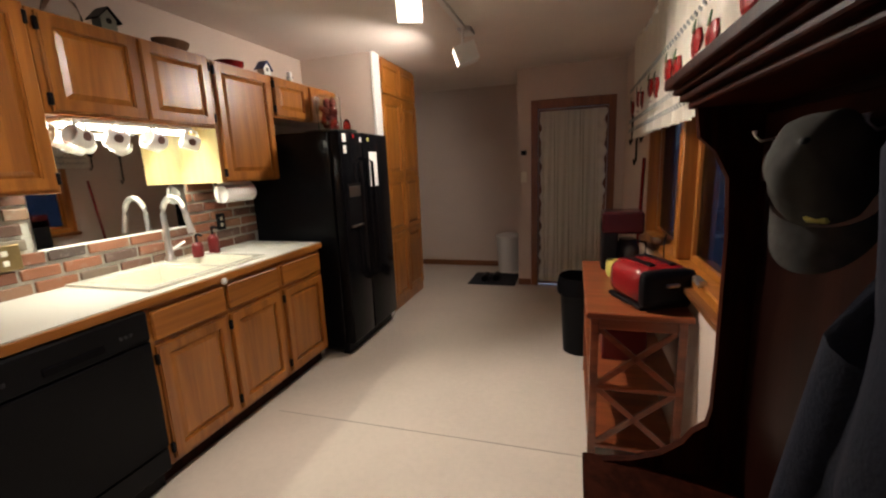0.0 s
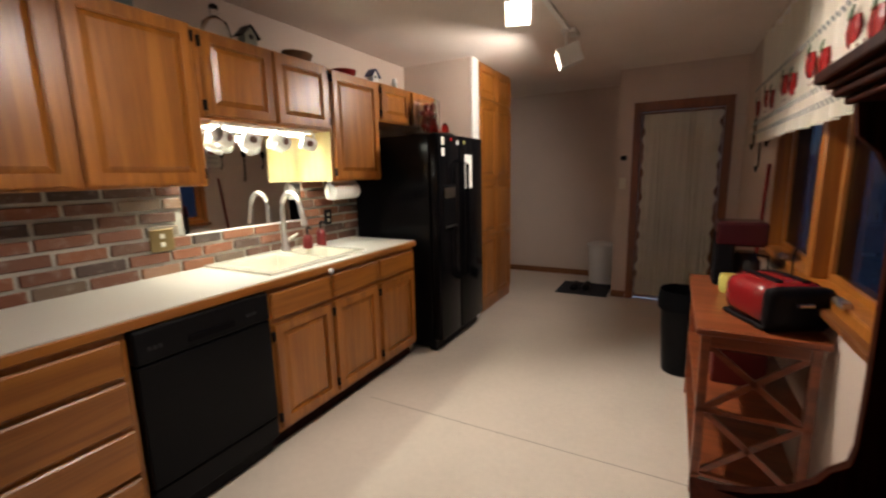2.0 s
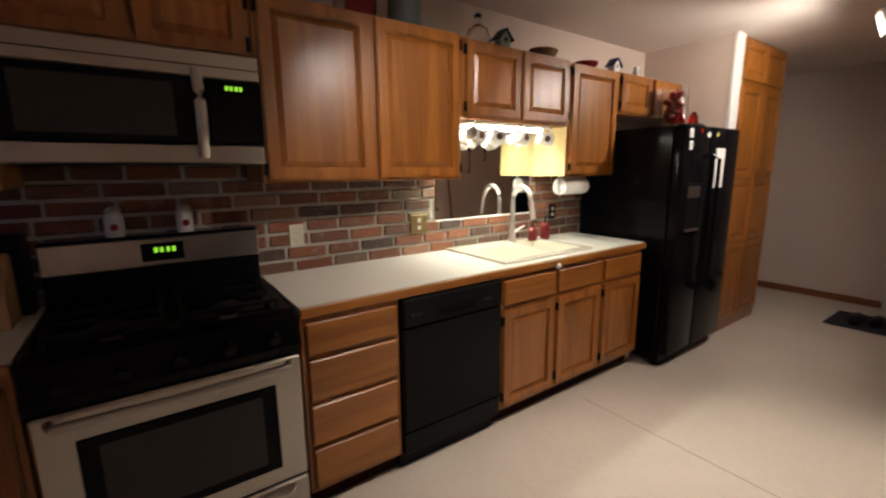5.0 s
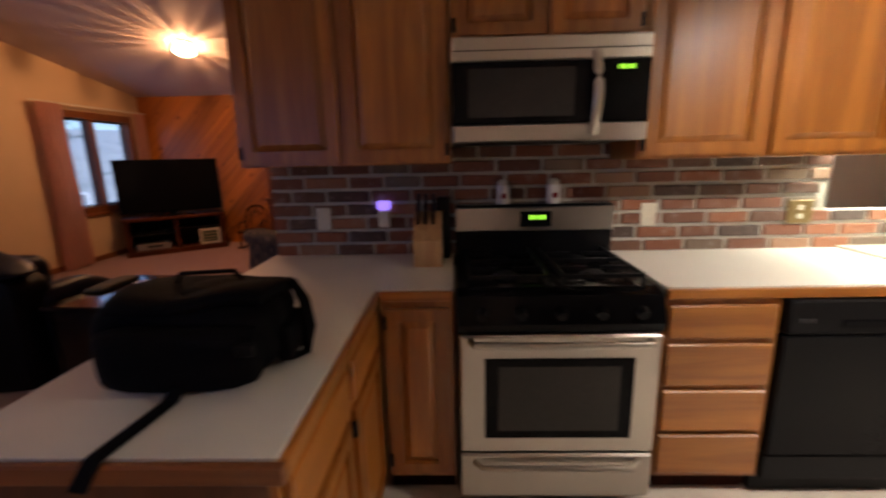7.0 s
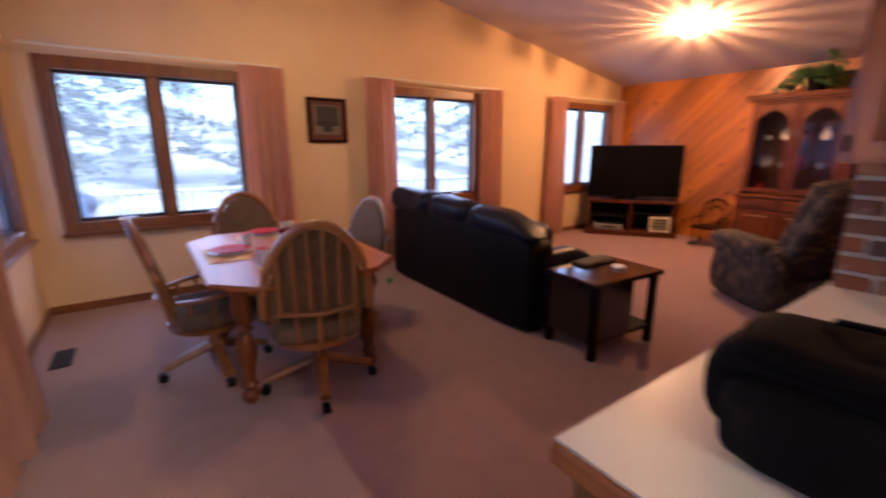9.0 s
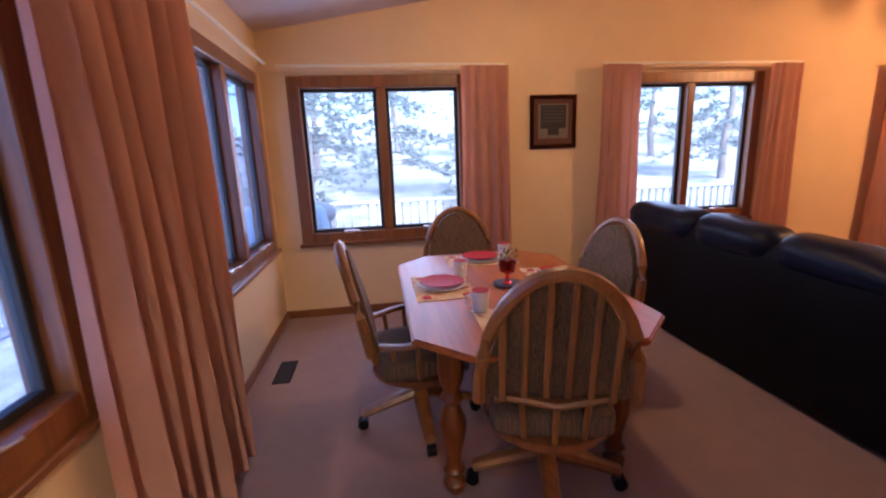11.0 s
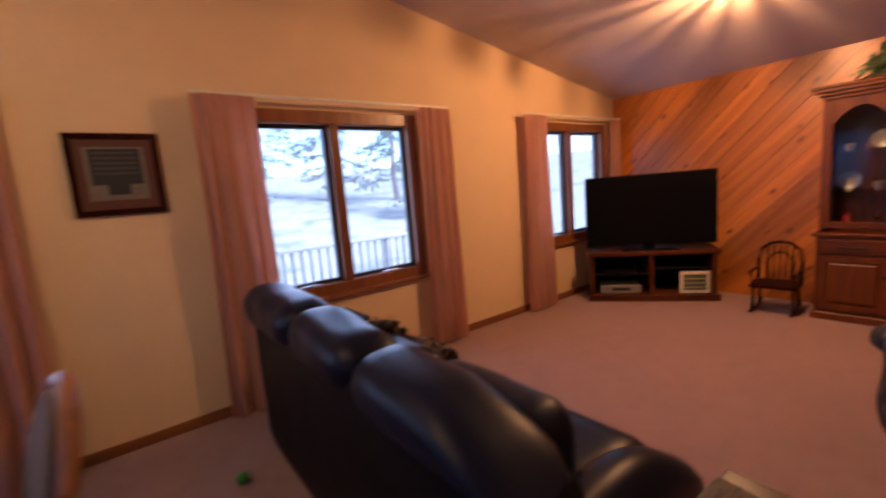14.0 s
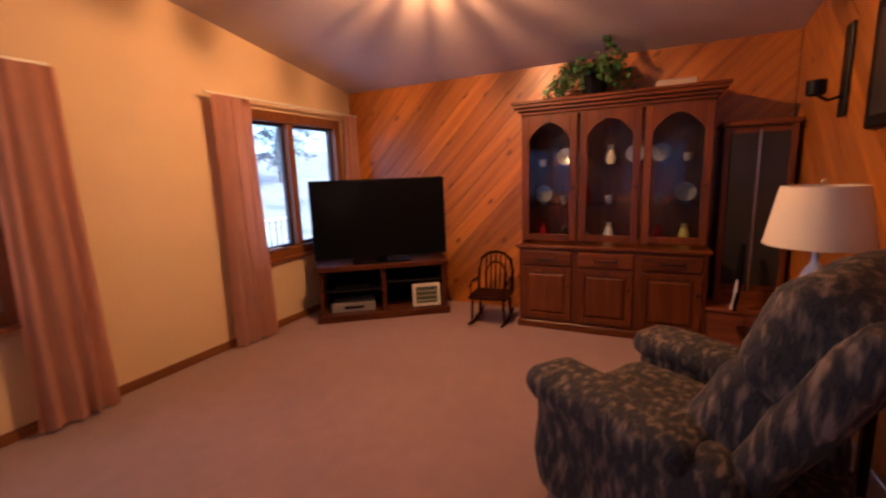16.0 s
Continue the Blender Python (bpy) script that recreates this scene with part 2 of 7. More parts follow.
red_gloss = plain("red_gloss", (0.22, 0.009, 0.011), 0.25, vary=0.06, relief=0, coat=0.2)
plate_red = plain("red_stoneware", (0.36, 0.016, 0.018), 0.55, vary=0.06, relief=0, gloss=0.12)
birch = wood("pale_birch_veneer", (0.5, 0.4, 0.16), (0.62, 0.5, 0.22), "z", 0.5, 0.05)
green_plastic = plain("green_plastic", (0.04, 0.25, 0.03), 0.4, relief=0)
yellow_glaze = plain("yellow_green_glaze", (0.5, 0.48, 0.12), 0.3)
leather = plain("navy_leather", (0.006, 0.0085, 0.02), 0.36, vary=0.3, grain=90, relief=0.3, gloss=0.17)
leather_dark = plain("black_leather_back", (0.005, 0.005, 0.006), 0.5, vary=0.3, grain=90, relief=0.3, gloss=0.1)
bag_cloth = plain("black_nylon", (0.004, 0.004, 0.005), 0.8, vary=0.3, grain=200, relief=0.5, gloss=0.06)
pink_cloth = plain("rose_curtain_cloth", (0.62, 0.33, 0.24), 0.9, vary=0.1, grain=250, relief=0.3)


def openwork(name, colour, scale):
    """Lace: ivory thread with a net of small holes and denser motifs."""
    m, nt, bs = nodes_of(name)
    v = coords(nt, spread=0)
    net, motif = add(nt, "ShaderNodeTexVoronoi", Scale=scale), add(nt, "ShaderNodeTexNoise", Scale=11.0, Detail=3.0, Distortion=1.5)
    for n in (net, motif):
        nt.links.new(v, n.inputs["Vector"])
    su = nt.nodes.new("ShaderNodeMath")
    su.operation = "MULTIPLY_ADD"
    su.inputs[1].default_value = 2.2
    nt.links.new(motif.outputs[0], su.inputs[0])
    nt.links.new(net.outputs["Distance"], su.inputs[2])
    nt.links.new(ramp(nt, su.outputs[0], [(0.6, (0.5, 0.5, 0.5)), (0.72, (0.97, 0.97, 0.97))]), bs.inputs["Alpha"])
    bs.inputs["Base Color"].default_value, bs.inputs["Roughness"].default_value = (*colour, 1), 0.95
    bump(nt, bs, motif.outputs[0], 0.6, 0.004)
    return m


def needle_mat(name, colour):
    """Needles that let part of the light through."""
    m, nt, bs = nodes_of(name)
    n = add(nt, "ShaderNodeTexNoise", Scale=6.0, Detail=3.0)
    nt.links.new(coords(nt), n.inputs["Vector"])
    col = ramp(nt, n.outputs[0], [(0.3, shade(colour, 0.75)), (0.7, shade(colour, 1.3))])
    tl, mx = nt.nodes.new("ShaderNodeBsdfTranslucent"), add(nt, "ShaderNodeMixShader", Fac=0.5)
    nt.links.new(col, bs.inputs["Base Color"]), nt.links.new(col, tl.inputs[0])
    bs.inputs["Roughness"].default_value = 0.7
    nt.links.new(bs.outputs[0], mx.inputs[1]), nt.links.new(tl.outputs[0], mx.inputs[2])
    nt.links.new(mx.outputs[0], nt.nodes["Material Output"].inputs[0])
    return m


lace = openwork("ivory_lace", (0.92, 0.87, 0.76), 60.0)
cream_cloth = plain("cream_cotton", (0.8, 0.76, 0.66), 0.9, vary=0.06, grain=220)
shade_cloth = plain("cream_lamp_shade", (0.68, 0.56, 0.4), 0.8, vary=0.05, grain=200)
tan_cloth = patterned("striped_tan_upholstery", "noise", [(0.04, 0.027, 0.017), (0.16, 0.085, 0.04), (0.06, 0.044, 0.03), (0.13, 0.075, 0.042)], 5, stretch=(14, 14, 0.3))
camo_cloth = patterned("brown_patterned_upholstery", "noise", [(0.012, 0.009, 0.009), (0.03, 0.024, 0.022), (0.012, 0.01, 0.011), (0.055, 0.04, 0.03), (0.09, 0.06, 0.042), (0.17, 0.115, 0.08)], 9, stretch=(3.6, 3.6, 1.0))
fur_cloth = patterned("brown_plush_throw", "noise", [(0.012, 0.01, 0.008), (0.1, 0.065, 0.042), (0.02, 0.015, 0.012), (0.16, 0.11, 0.075)], 8)
placemat_cloth = patterned("printed_placemat", "cells", [(0.6, 0.45, 0.25), (0.7, 0.55, 0.33), (0.35, 0.05, 0.03), (0.66, 0.5, 0.3)], 26)
leaf_mat = plain("ivy_leaf", (0.03, 0.1, 0.022), 0.5, vary=0.4, grain=12)
pane_mat = pane_glass("window_pane_glass", haze=0.035)
cabinet_pane = pane_glass("cabinet_pane_glass")
clear_glass = glassy("clear_glass", (0.96, 0.97, 0.97))
red_glass = glassy("red_glass", (0.75, 0.05, 0.04))
dark_trim = plain("dark_gasket", (0.02, 0.02, 0.022), 0.5)
mirror_mat = plain("mirror_silver", (0.86, 0.87, 0.86), 0.02, 1.0, vary=0.0, relief=0)
bulb_glow = glow("bulb_glow", (1.0, 0.9, 0.75), 14)
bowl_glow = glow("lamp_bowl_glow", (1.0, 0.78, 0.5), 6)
tube_glow = glow("tube_glow", (1.0, 0.97, 0.8), 30)
digit_glow = glow("green_digits", (0.35, 0.9, 0.05), 0.7)
violet_glow = glow("violet_night_light", (0.32, 0.2, 1.0), 0.6)


def brick_mat():
    m, nt, bs = nodes_of("old_brick")
    oi = nt.nodes.new("ShaderNodeObjectInfo")
    base = ramp(nt, oi.outputs["Random"], [(0.0, (0.21, 0.068, 0.034)), (0.16, (0.1, 0.06, 0.043)), (0.3, (0.25, 0.09, 0.045)), (0.44, (0.065, 0.047, 0.04)), (0.56, (0.22, 0.08, 0.04)), (0.7, (0.3, 0.14, 0.075)), (0.82, (0.19, 0.16, 0.12)), (0.92, (0.13, 0.075, 0.05)), (1.0, (0.17, 0.058, 0.034))])
    v = coords(nt)
    n = add(nt, "ShaderNodeTexNoise", Scale=18.0, Detail=6.0, Roughness=0.7)
    nt.links.new(v, n.inputs["Vector"])
    mx = nt.nodes.new("ShaderNodeMix")
    mx.data_type = "RGBA"
    nt.links.new(ramp(nt, n.outputs[0], [(0.55, (0, 0, 0)), (0.8, (0.75, 0.75, 0.75))]), mx.inputs["Factor"])
    nt.links.new(base, mx.inputs["A"])
    mx.inputs["B"].default_value = (0.38, 0.33, 0.28, 1)
    nt.links.new(mx.outputs["Result"], bs.inputs["Base Color"])
    bs.inputs["Roughness"].default_value = 0.9
    bump(nt, bs, n.outputs[0], 0.7, 0.004)
    return m


brick_red = brick_mat()

# ---- building helpers ----


def bm_box(bm, a, b, bev=0.0, seg=1):
    m = Matrix.Translation([(p + q) / 2 for p, q in zip(a, b)]) @ Matrix.Diagonal([abs(q - p) for p, q in zip(a, b)] + [1])
    vs = bmesh.ops.create_cube(bm, size=1, matrix=m)["verts"]
    if bev:
        es = list({e for v in vs for e in v.link_edges})
        bmesh.ops.bevel(bm, geom=es, offset=bev, segments=seg, profile=0.5, affect="EDGES")
    return bm


def bm_cyl(bm, p, q, r, r2=None, seg=16):
    p, q = Vector(p), Vector(q)
    m = Matrix.Translation((p + q) / 2) @ (q - p).to_track_quat("Z", "Y").to_matrix().to_4x4()
    bmesh.ops.create_cone(bm, cap_ends=True, segments=seg, radius1=r, radius2=r if r2 is None else r2, depth=(q - p).length, matrix=m)
    return bm


def bm_lathe(bm, prof, c=(0, 0, 0), seg=24, sx=1.0, sy=1.0):
    rings = []
    for r, z in prof:
        rings.append([bm.verts.new((c[0] + sx * r * math.cos(2 * math.pi * i / seg), c[1] + sy * r * math.sin(2 * math.pi * i / seg), c[2] + z)) for i in range(seg)])
    for a, b in zip(rings, rings[1:]):
        for i in range(seg):
            bm.faces.new((a[i], a[(i + 1) % seg], b[(i + 1) % seg], b[i]))
    bm.faces.new(rings[0][::-1]), bm.faces.new(rings[-1])
    return bm


def bm_tube(bm, pts, r, seg=8, flat=1.0):
    pts = [Vector(p) for p in pts]
    rings, up = [], Vector((0, 0, 1))
    for i, p in enumerate(pts):
        d = (pts[min(i + 1, len(pts) - 1)] - pts[max(i - 1, 0)]).normalized()
        s = d.cross(up) if abs(d.dot(up)) < 0.95 else d.cross(Vector((0, 1, 0)))
        s.normalize()
        u = s.cross(d)
        rr = r[i] if isinstance(r, (list, tuple)) else r
        rings.append([bm.verts.new(p + rr * (math.cos(2 * math.pi * k / seg) * s + flat * math.sin(2 * math.pi * k / seg) * u)) for k in range(seg)])
    for a, b in zip(rings, rings[1:]):
        for k in range(seg):
            bm.faces.new((a[k], a[(k + 1) % seg], b[(k + 1) % seg], b[k]))
    bm.faces.new(rings[0][::-1]), bm.faces.new(rings[-1])
    return bm


def bm_prism(bm, pts, ext):
    """A flat outline of 3D points pushed along ext."""
    ext = Vector(ext)
    a = [bm.verts.new(p) for p in pts]
    b = [bm.verts.new(Vector(p) + ext) for p in pts]
    bm.faces.new(a), bm.faces.new(b[::-1])
    for i in range(len(a)):
        j = (i + 1) % len(a)
        bm.faces.new((a[j], a[i], b[i], b[j]))
    bmesh.ops.recalc_face_normals(bm, faces=bm.faces)
    return bm


def bm_cushion(bm, a, b, r, cuts=5, lump=0.0, seed=0):
    """A soft block: a rounded box, slightly swollen and uneven."""
    c, h = [(p + q) / 2 for p, q in zip(a, b)], [abs(q - p) / 2 for p, q in zip(a, b)]
    before = set(bm.verts)
    vs = bmesh.ops.create_cube(bm, size=2)["verts"]
    bmesh.ops.subdivide_edges(bm, edges=list({e for v in vs for e in v.link_edges}), cuts=cuts, use_grid_fill=True)
    allv = [v for v in bm.verts if v not in before]
    for v in allv:
        u = v.co.copy()
        inner = [max(hh - r, 0.001) for hh in h]
        p = Vector([max(-i, min(i, x * hh)) for x, hh, i in zip(u, h, inner)])
        full = Vector([x * hh for x, hh in zip(u, h)])
        d = full - p
        if d.length > 1e-6:
            p = p + d.normalized() * r
        swell = 1 + 0.03 * sum(1 - x * x for x in u) / 3
        p = Vector([x * swell for x in p])
        if lump:
            p += lump * noise.noise_vector(Vector(p) * 5 + Vector((seed, seed * 2, 0)))
        v.co = p + Vector(c)
    return bm


def mesh_of(name, bm, mat, smooth=False):
    me = bpy.data.meshes.new(name)
    bmesh.ops.recalc_face_normals(bm, faces=bm.faces)
    bm.to_mesh(me)
    bm.free()
    me.materials.append(mat)
    if smooth:
        me.polygons.foreach_set("use_smooth", [True] * len(me.polygons))
        me.set_sharp_from_angle(angle=radians(40))
    return me


def part(name, bm, mat, parent, label="", smooth=False):
    ob = new(name, mesh_of(name, bm, mat, smooth))
    ob.parent = parent
    if label:
        ob["label"] = label
    return ob


def thing(name, m, label, category, group="", kind=""):
    ob = new(name)
    ob.empty_display_size = 0.1
    ob.matrix_world = m
    return tagged(ob, label, category, group, kind)


def solid(name, bm, mat, label, category, m=None, group="", kind="", smooth=False):
    ob = new(name, mesh_of(name, bm, mat, smooth))
    if m is not None:
        ob.matrix_world = m
    return tagged(ob, label, category, group, kind)


def boxes(*pairs, bev=0.0):
    bm = bmesh.new()
    for a, b in pairs:
        bm_box(bm, a, b, bev)
    return bm


def pbox(name, a, b, mat, parent, bev=0.003, label=""):
    return part(name, boxes((a, b), bev=bev), mat, parent, label)


# ---- structure ----
EAST, SOUTH, WEST, BRICK, NORTH, EAVE, RIDGE, RISE, LOW = 0.70, -5.60, -7.36, -2.22, -1.24, 2.48, -3.33, 3.185, 2.42


def holed_wall(name, axis, at, thick, span, z0, z1, holes, mat, label, extra=None):
    """A wall along one axis with openings (from, to, low, high)."""
    bm = bmesh.new()
    cuts = sorted({*span, *(h[0] for h in holes), *(h[1] for h in holes)})
    for a, b in zip(cuts, cuts[1:]):
        z = z0
        for lo, hi in sorted((h[2], h[3]) for h in holes if h[0] <= a and b <= h[1]) + [(z1, z1)]:
            if lo - z > 1e-4:
                p, q = ((a, at, z), (b, at + thick, lo)) if axis == "x" else ((at, a, z), (at + thick, b, lo))
                bm_box(bm, p, q)
            z = hi
    if extra:
        bm_prism(bm, *extra)
    return solid(name, bm, mat, label, "wall", kind="structure")


WIN_Z = (0.69, 2.14)
SOUTH_WINDOWS = ((-1.08, 0.49), (-4.07, -2.50), (-7.13, -5.56))
EAST_WINDOWS = ((-5.45, -3.88), (-3.05, -1.40))
KITCHEN_WINDOW = (1.62, 3.52, 0.86, 2.12)
holed_wall("wall_south", "x", SOUTH, -0.15, (WEST - 0.15, EAST + 0.15), 0, EAVE, [(a, b, *WIN_Z) for a, b in SOUTH_WINDOWS], cream_wall, "cream painted gable wall with three windows",
           ([(WEST - 0.15, SOUTH, EAVE), (EAST + 0.15, SOUTH, EAVE), (RIDGE, SOUTH, RISE + 0.04)], (0, -0.15, 0)))
holed_wall("wall_east", "y", EAST, 0.15, (SOUTH, NORTH), 0, EAVE, [(a, b, *WIN_Z) for a, b in EAST_WINDOWS], cream_wall, "cream painted outer wall with windows")
holed_wall("wall_kitchen_side", "y", EAST, 0.15, (NORTH, 6.2), 0, EAVE, [KITCHEN_WINDOW], kitchen_wall, "beige painted kitchen wall with a wide window")
holed_wall("wall_west", "y", WEST - 0.015, -0.15, (SOUTH, NORTH + 0.2), 0, EAVE, [], pine, "outer wall behind knotty pine boards")
holed_wall("wall_north", "x", NORTH + 0.015, 0.13, (WEST - 0.15, BRICK - 0.14), 0, EAVE, [], pine, "inner wall behind knotty pine boards",
           ([(WEST, NORTH + 0.015, EAVE), (BRICK - 0.14, NORTH + 0.015, EAVE), (BRICK - 0.14, NORTH + 0.015, 2.99), (RIDGE, NORTH + 0.015, RISE + 0.03)], (0, 0.13, 0)))
holed_wall("wall_brick_side", "y", BRICK, -0.14, (NORTH, 6.2), 0, LOW, [], kitchen_wall, "beige painted kitchen wall behind the cabinets")
holed_wall("wall_header", "x", NORTH, 0.12, (BRICK - 0.14, EAST), LOW + 0.06, LOW + 0.07, [], cream_wall, "painted wall above the kitchen opening",
           ([(BRICK - 0.14, NORTH, LOW + 0.07), (EAST, NORTH, LOW + 0.07), (EAST, NORTH, 2.51), (BRICK - 0.14, NORTH, 3.02)], (0, 0.12, 0)))
DOOR = (-0.19, 0.53, 0.0, 1.98)
holed_wall("wall_door", "x", 5.14, 0.12, (-0.414, EAST), 0, LOW, [DOOR], kitchen_wall, "beige painted wall with the back door")
holed_wall("wall_hall", "x", 6.03, 0.12, (BRICK, -0.3), 0, LOW, [], kitchen_wall, "beige painted end wall of the hall")
holed_wall("wall_hall_side", "y", -0.414, 0.12, (5.26, 6.03), 0, LOW, [], kitchen_wall, "beige painted side wall of the hall")
holed_wall("wall_nook", "x", 3.81, 0.11, (BRICK, -1.50), 0, LOW, [], kitchen_wall, "beige painted stub wall beside the refrigerator")
bm = boxes(((BRICK - 0.14, NORTH, LOW), (EAST, 6.2, LOW + 0.06)))
solid("ceiling", bm, kitchen_ceiling, "flat painted kitchen ceiling", "ceiling", kind="structure")
bm = bmesh.new()
for x0, z0 in ((WEST - 0.16, EAVE - 0.028), (EAST + 0.16, EAVE - 0.028)):
    bm_prism(bm, [(x0, SOUTH - 0.15, z0), (RIDGE, SOUTH - 0.15, RISE), (RIDGE, SOUTH - 0.15, RISE + 0.1), (x0, SOUTH - 0.15, z0 + 0.1)], (0, 4.64, 0))
solid("ceiling_vault", bm, ceiling_paint, "sloping textured ceiling over the living room", "ceiling", kind="structure")
solid("floor", boxes(((BRICK - 0.14, NORTH, -0.1), (EAST, 6.2, 0.0))), vinyl, "cream sheet vinyl kitchen floor", "floor", kind="structure")
solid("floor_carpet", boxes(((WEST - 0.1, SOUTH - 0.1, -0.1), (EAST, NORTH, 0.0))), carpet, "rose-brown cut pile carpet", "carpet", kind="structure")
solid("trim_threshold", boxes(((-0.62, NORTH - 0.02, 0.0), (EAST, NORTH + 0.02, 0.006)), bev=0.002), trim_x, "wooden threshold strip between vinyl and carpet", "trim", kind="structure")
seam = boxes(((-1.5, 2.16, 0.0005), (0.7, 2.164, 0.0015)))
solid("trim_seam", seam, plain("vinyl_seam", (0.3, 0.26, 0.21), 0.6), "fine seam across the vinyl floor", "trim", kind="structure")


def baseboard(a, b, label="stained wooden baseboard"):
    bm = bmesh.new()
    bm_box(bm, (min(a[0], b[0]), min(a[1], b[1]), 0), (max(a[0], b[0]), max(a[1], b[1]), 0.075), 0.004)
    solid("baseboard", bm, trim_x if abs(a[0] - b[0]) > abs(a[1] - b[1]) else trim_y, label, "baseboard", kind="structure")


baseboard((WEST, SOUTH), (EAST, SOUTH + 0.014))
baseboard((EAST - 0.014, SOUTH + 0.014), (EAST, 1.5))
baseboard((EAST - 0.014, 3.3), (EAST, 5.14))
baseboard((BRICK, 6.016), (-0.414, 6.03))
baseboard((-0.414, 5.126), (-0.27, 5.14))


def window(name, m, width, z0, z1, label, dark=True, glass=None, f=0.1, wood_mat=None):
    """A casement pair in a stained frame: local x along the wall, y outward."""
    w = thing(name, m @ pose(0, 0, z0), label, "window", kind="structure")
    h = z1 - z0
    d, wood_mat = 0.13, wood_mat or trim_wood
    # casing: the frame with its inner stop
    bm = boxes(((0, -0.018, 0), (f, d, h)), ((width - f, -0.018, 0), (width, d, h)), ((f, -0.018, h - f), (width - f, d, h)), ((f, -0.018, 0), (width - f, d, f)), bev=0.006)
    part("window_frame", bm, wood_mat, w)
    mid = width / 2
    part("mullion", boxes(((mid - 0.04, -0.014, f), (mid + 0.04, d, h - f)), bev=0.006), wood_mat, w)
    part("window_sill", boxes(((-0.02, -0.05, -0.02), (width + 0.02, 0.02, 0.012)), bev=0.006), trim_x, w)
    for a, b in ((f, mid - 0.04), (mid + 0.04, width - f)):
        s = part("sash", boxes(((a, 0.05, f), (a + 0.03, 0.09, h - f)), ((b - 0.03, 0.05, f), (b, 0.09, h - f)), ((a + 0.03, 0.05, f), (b - 0.03, 0.09, f + 0.03)), ((a + 0.03, 0.05, h - f - 0.03), (b - 0.03, 0.09, h - f)), bev=0.003), dark_trim if dark else wood_mat, w)
        g = part("pane", boxes(((a + 0.03, 0.068, f + 0.03), (b - 0.03, 0.072, h - f - 0.03))), glass or pane_mat, w)
        g.visible_shadow = False
        c = (a + b) / 2
        bm = boxes(((c - 0.045, -0.03, f - 0.005), (c + 0.045, 0.0, f + 0.02)), bev=0.004)
        bm_tube(bm, [(c, -0.02, f + 0.015), (c + 0.05, -0.04, f + 0.02), (c + 0.1, -0.04, f + 0.012)], 0.007)
        part("crank", bm, chrome, w, "metal window crank")
    return w


for n, (a, b) in enumerate(SOUTH_WINDOWS):
    window(f"window_{n + 1}", pose(b, SOUTH, 0, 0, 0, 180), b - a, *WIN_Z, "stained wooden double casement window in the cream wall")
for n, (a, b) in enumerate(EAST_WINDOWS):
    window(f"window_{n + 4}", pose(EAST, b, 0, 0, 0, -90), b - a, *WIN_Z, "stained wooden double casement window with dark sashes and insect screens", True, half_screen)
window("window_6", pose(EAST, KITCHEN_WINDOW[1], 0, 0, 0, -90), KITCHEN_WINDOW[1] - KITCHEN_WINDOW[0], *KITCHEN_WINDOW[2:], "stained wooden kitchen casement window with insect screens above the side table", False, dimmed, 0.055, oak)


def curtain(m, width, z0, z1, folds, label, mat, depth=0.035, flare=1.12, seed=1):
    """A hanging panel of cloth with deep folds and a gathered heading."""
    rnd = random.Random(seed)
    bm = bmesh.new()
    nx, nz = folds * 8, 14 if width > 0.8 or depth > 0.01 else 60
    ph = [rnd.uniform(0.75, 1.25) for _ in range(folds + 2)]
    grid = []
    for j in range(nz + 1):
        v = j / nz
        z = z0 + (z1 - z0) * v
        row = []
        for i in range(nx + 1):
            u = i / nx
            k = u * folds
            amp = depth * ph[int(k)] * (0.45 + 0.75 * (1 - v) if v < 0.93 else 0.4)
            wide = 1 + (flare - 1) * (1 - v)
            x = (u - 0.5) * width * wide + 0.012 * math.sin(k * 2.3 + 3 * v)
            y = amp * math.sin(2 * math.pi * k) + 0.01 * math.sin(5 * v + k)
            row.append(bm.verts.new((x, y, z)))
        grid.append(row)
    for a, b in zip(grid, grid[1:]):
        for i in range(nx):
            bm.faces.new((a[i], a[i + 1], b[i + 1], b[i]))
    faces = list(bm.faces)
    bmesh.ops.solidify(bm, geom=faces, thickness=0.004)
    return solid("curtain", bm, mat, label, "curtain", m, smooth=True)


DRAPE = "full-length rose-pink pleated curtain drawn beside a window"
for x, w, sd in ((-1.20, 0.44, 2), (-2.49, 0.40, 3), (-4.21, 0.38, 4), (-5.60, 0.40, 5), (-7.20, 0.26, 6)):
    curtain(pose(x, SOUTH + 0.12, 0), w, 0.02, 2.19, max(3, round(w / 0.1)), DRAPE, pink_cloth, 0.026, seed=sd)
curtain(pose(EAST - 0.14, -3.33, 0, 0, 0, -90), 0.92, 0.02, 2.24, 8, "wide rose-pink pleated curtain between two windows", pink_cloth, 0.075, 0.92, seed=9)
for a, b in SOUTH_WINDOWS:
    solid("curtain_rail", boxes(((a - 0.3 if a > -7 else WEST + 0.02, SOUTH + 0.1, 2.19), (b + 0.2 if b < 0.4 else b + 0.05, SOUTH + 0.12, 2.21)), bev=0.003), cream_plastic, "slim white curtain rail above a window", "curtain rail")
solid("curtain_rail", boxes(((EAST - 0.09, -5.5, 2.20), (EAST - 0.07, -1.25, 2.225)), bev=0.003), cream_plastic, "long white curtain rail above the side windows", "curtain rail")

# ---- kitchen ----
FRONT, TOP = -1.585, 0.915   # face of the base cabinets, height of the worktop


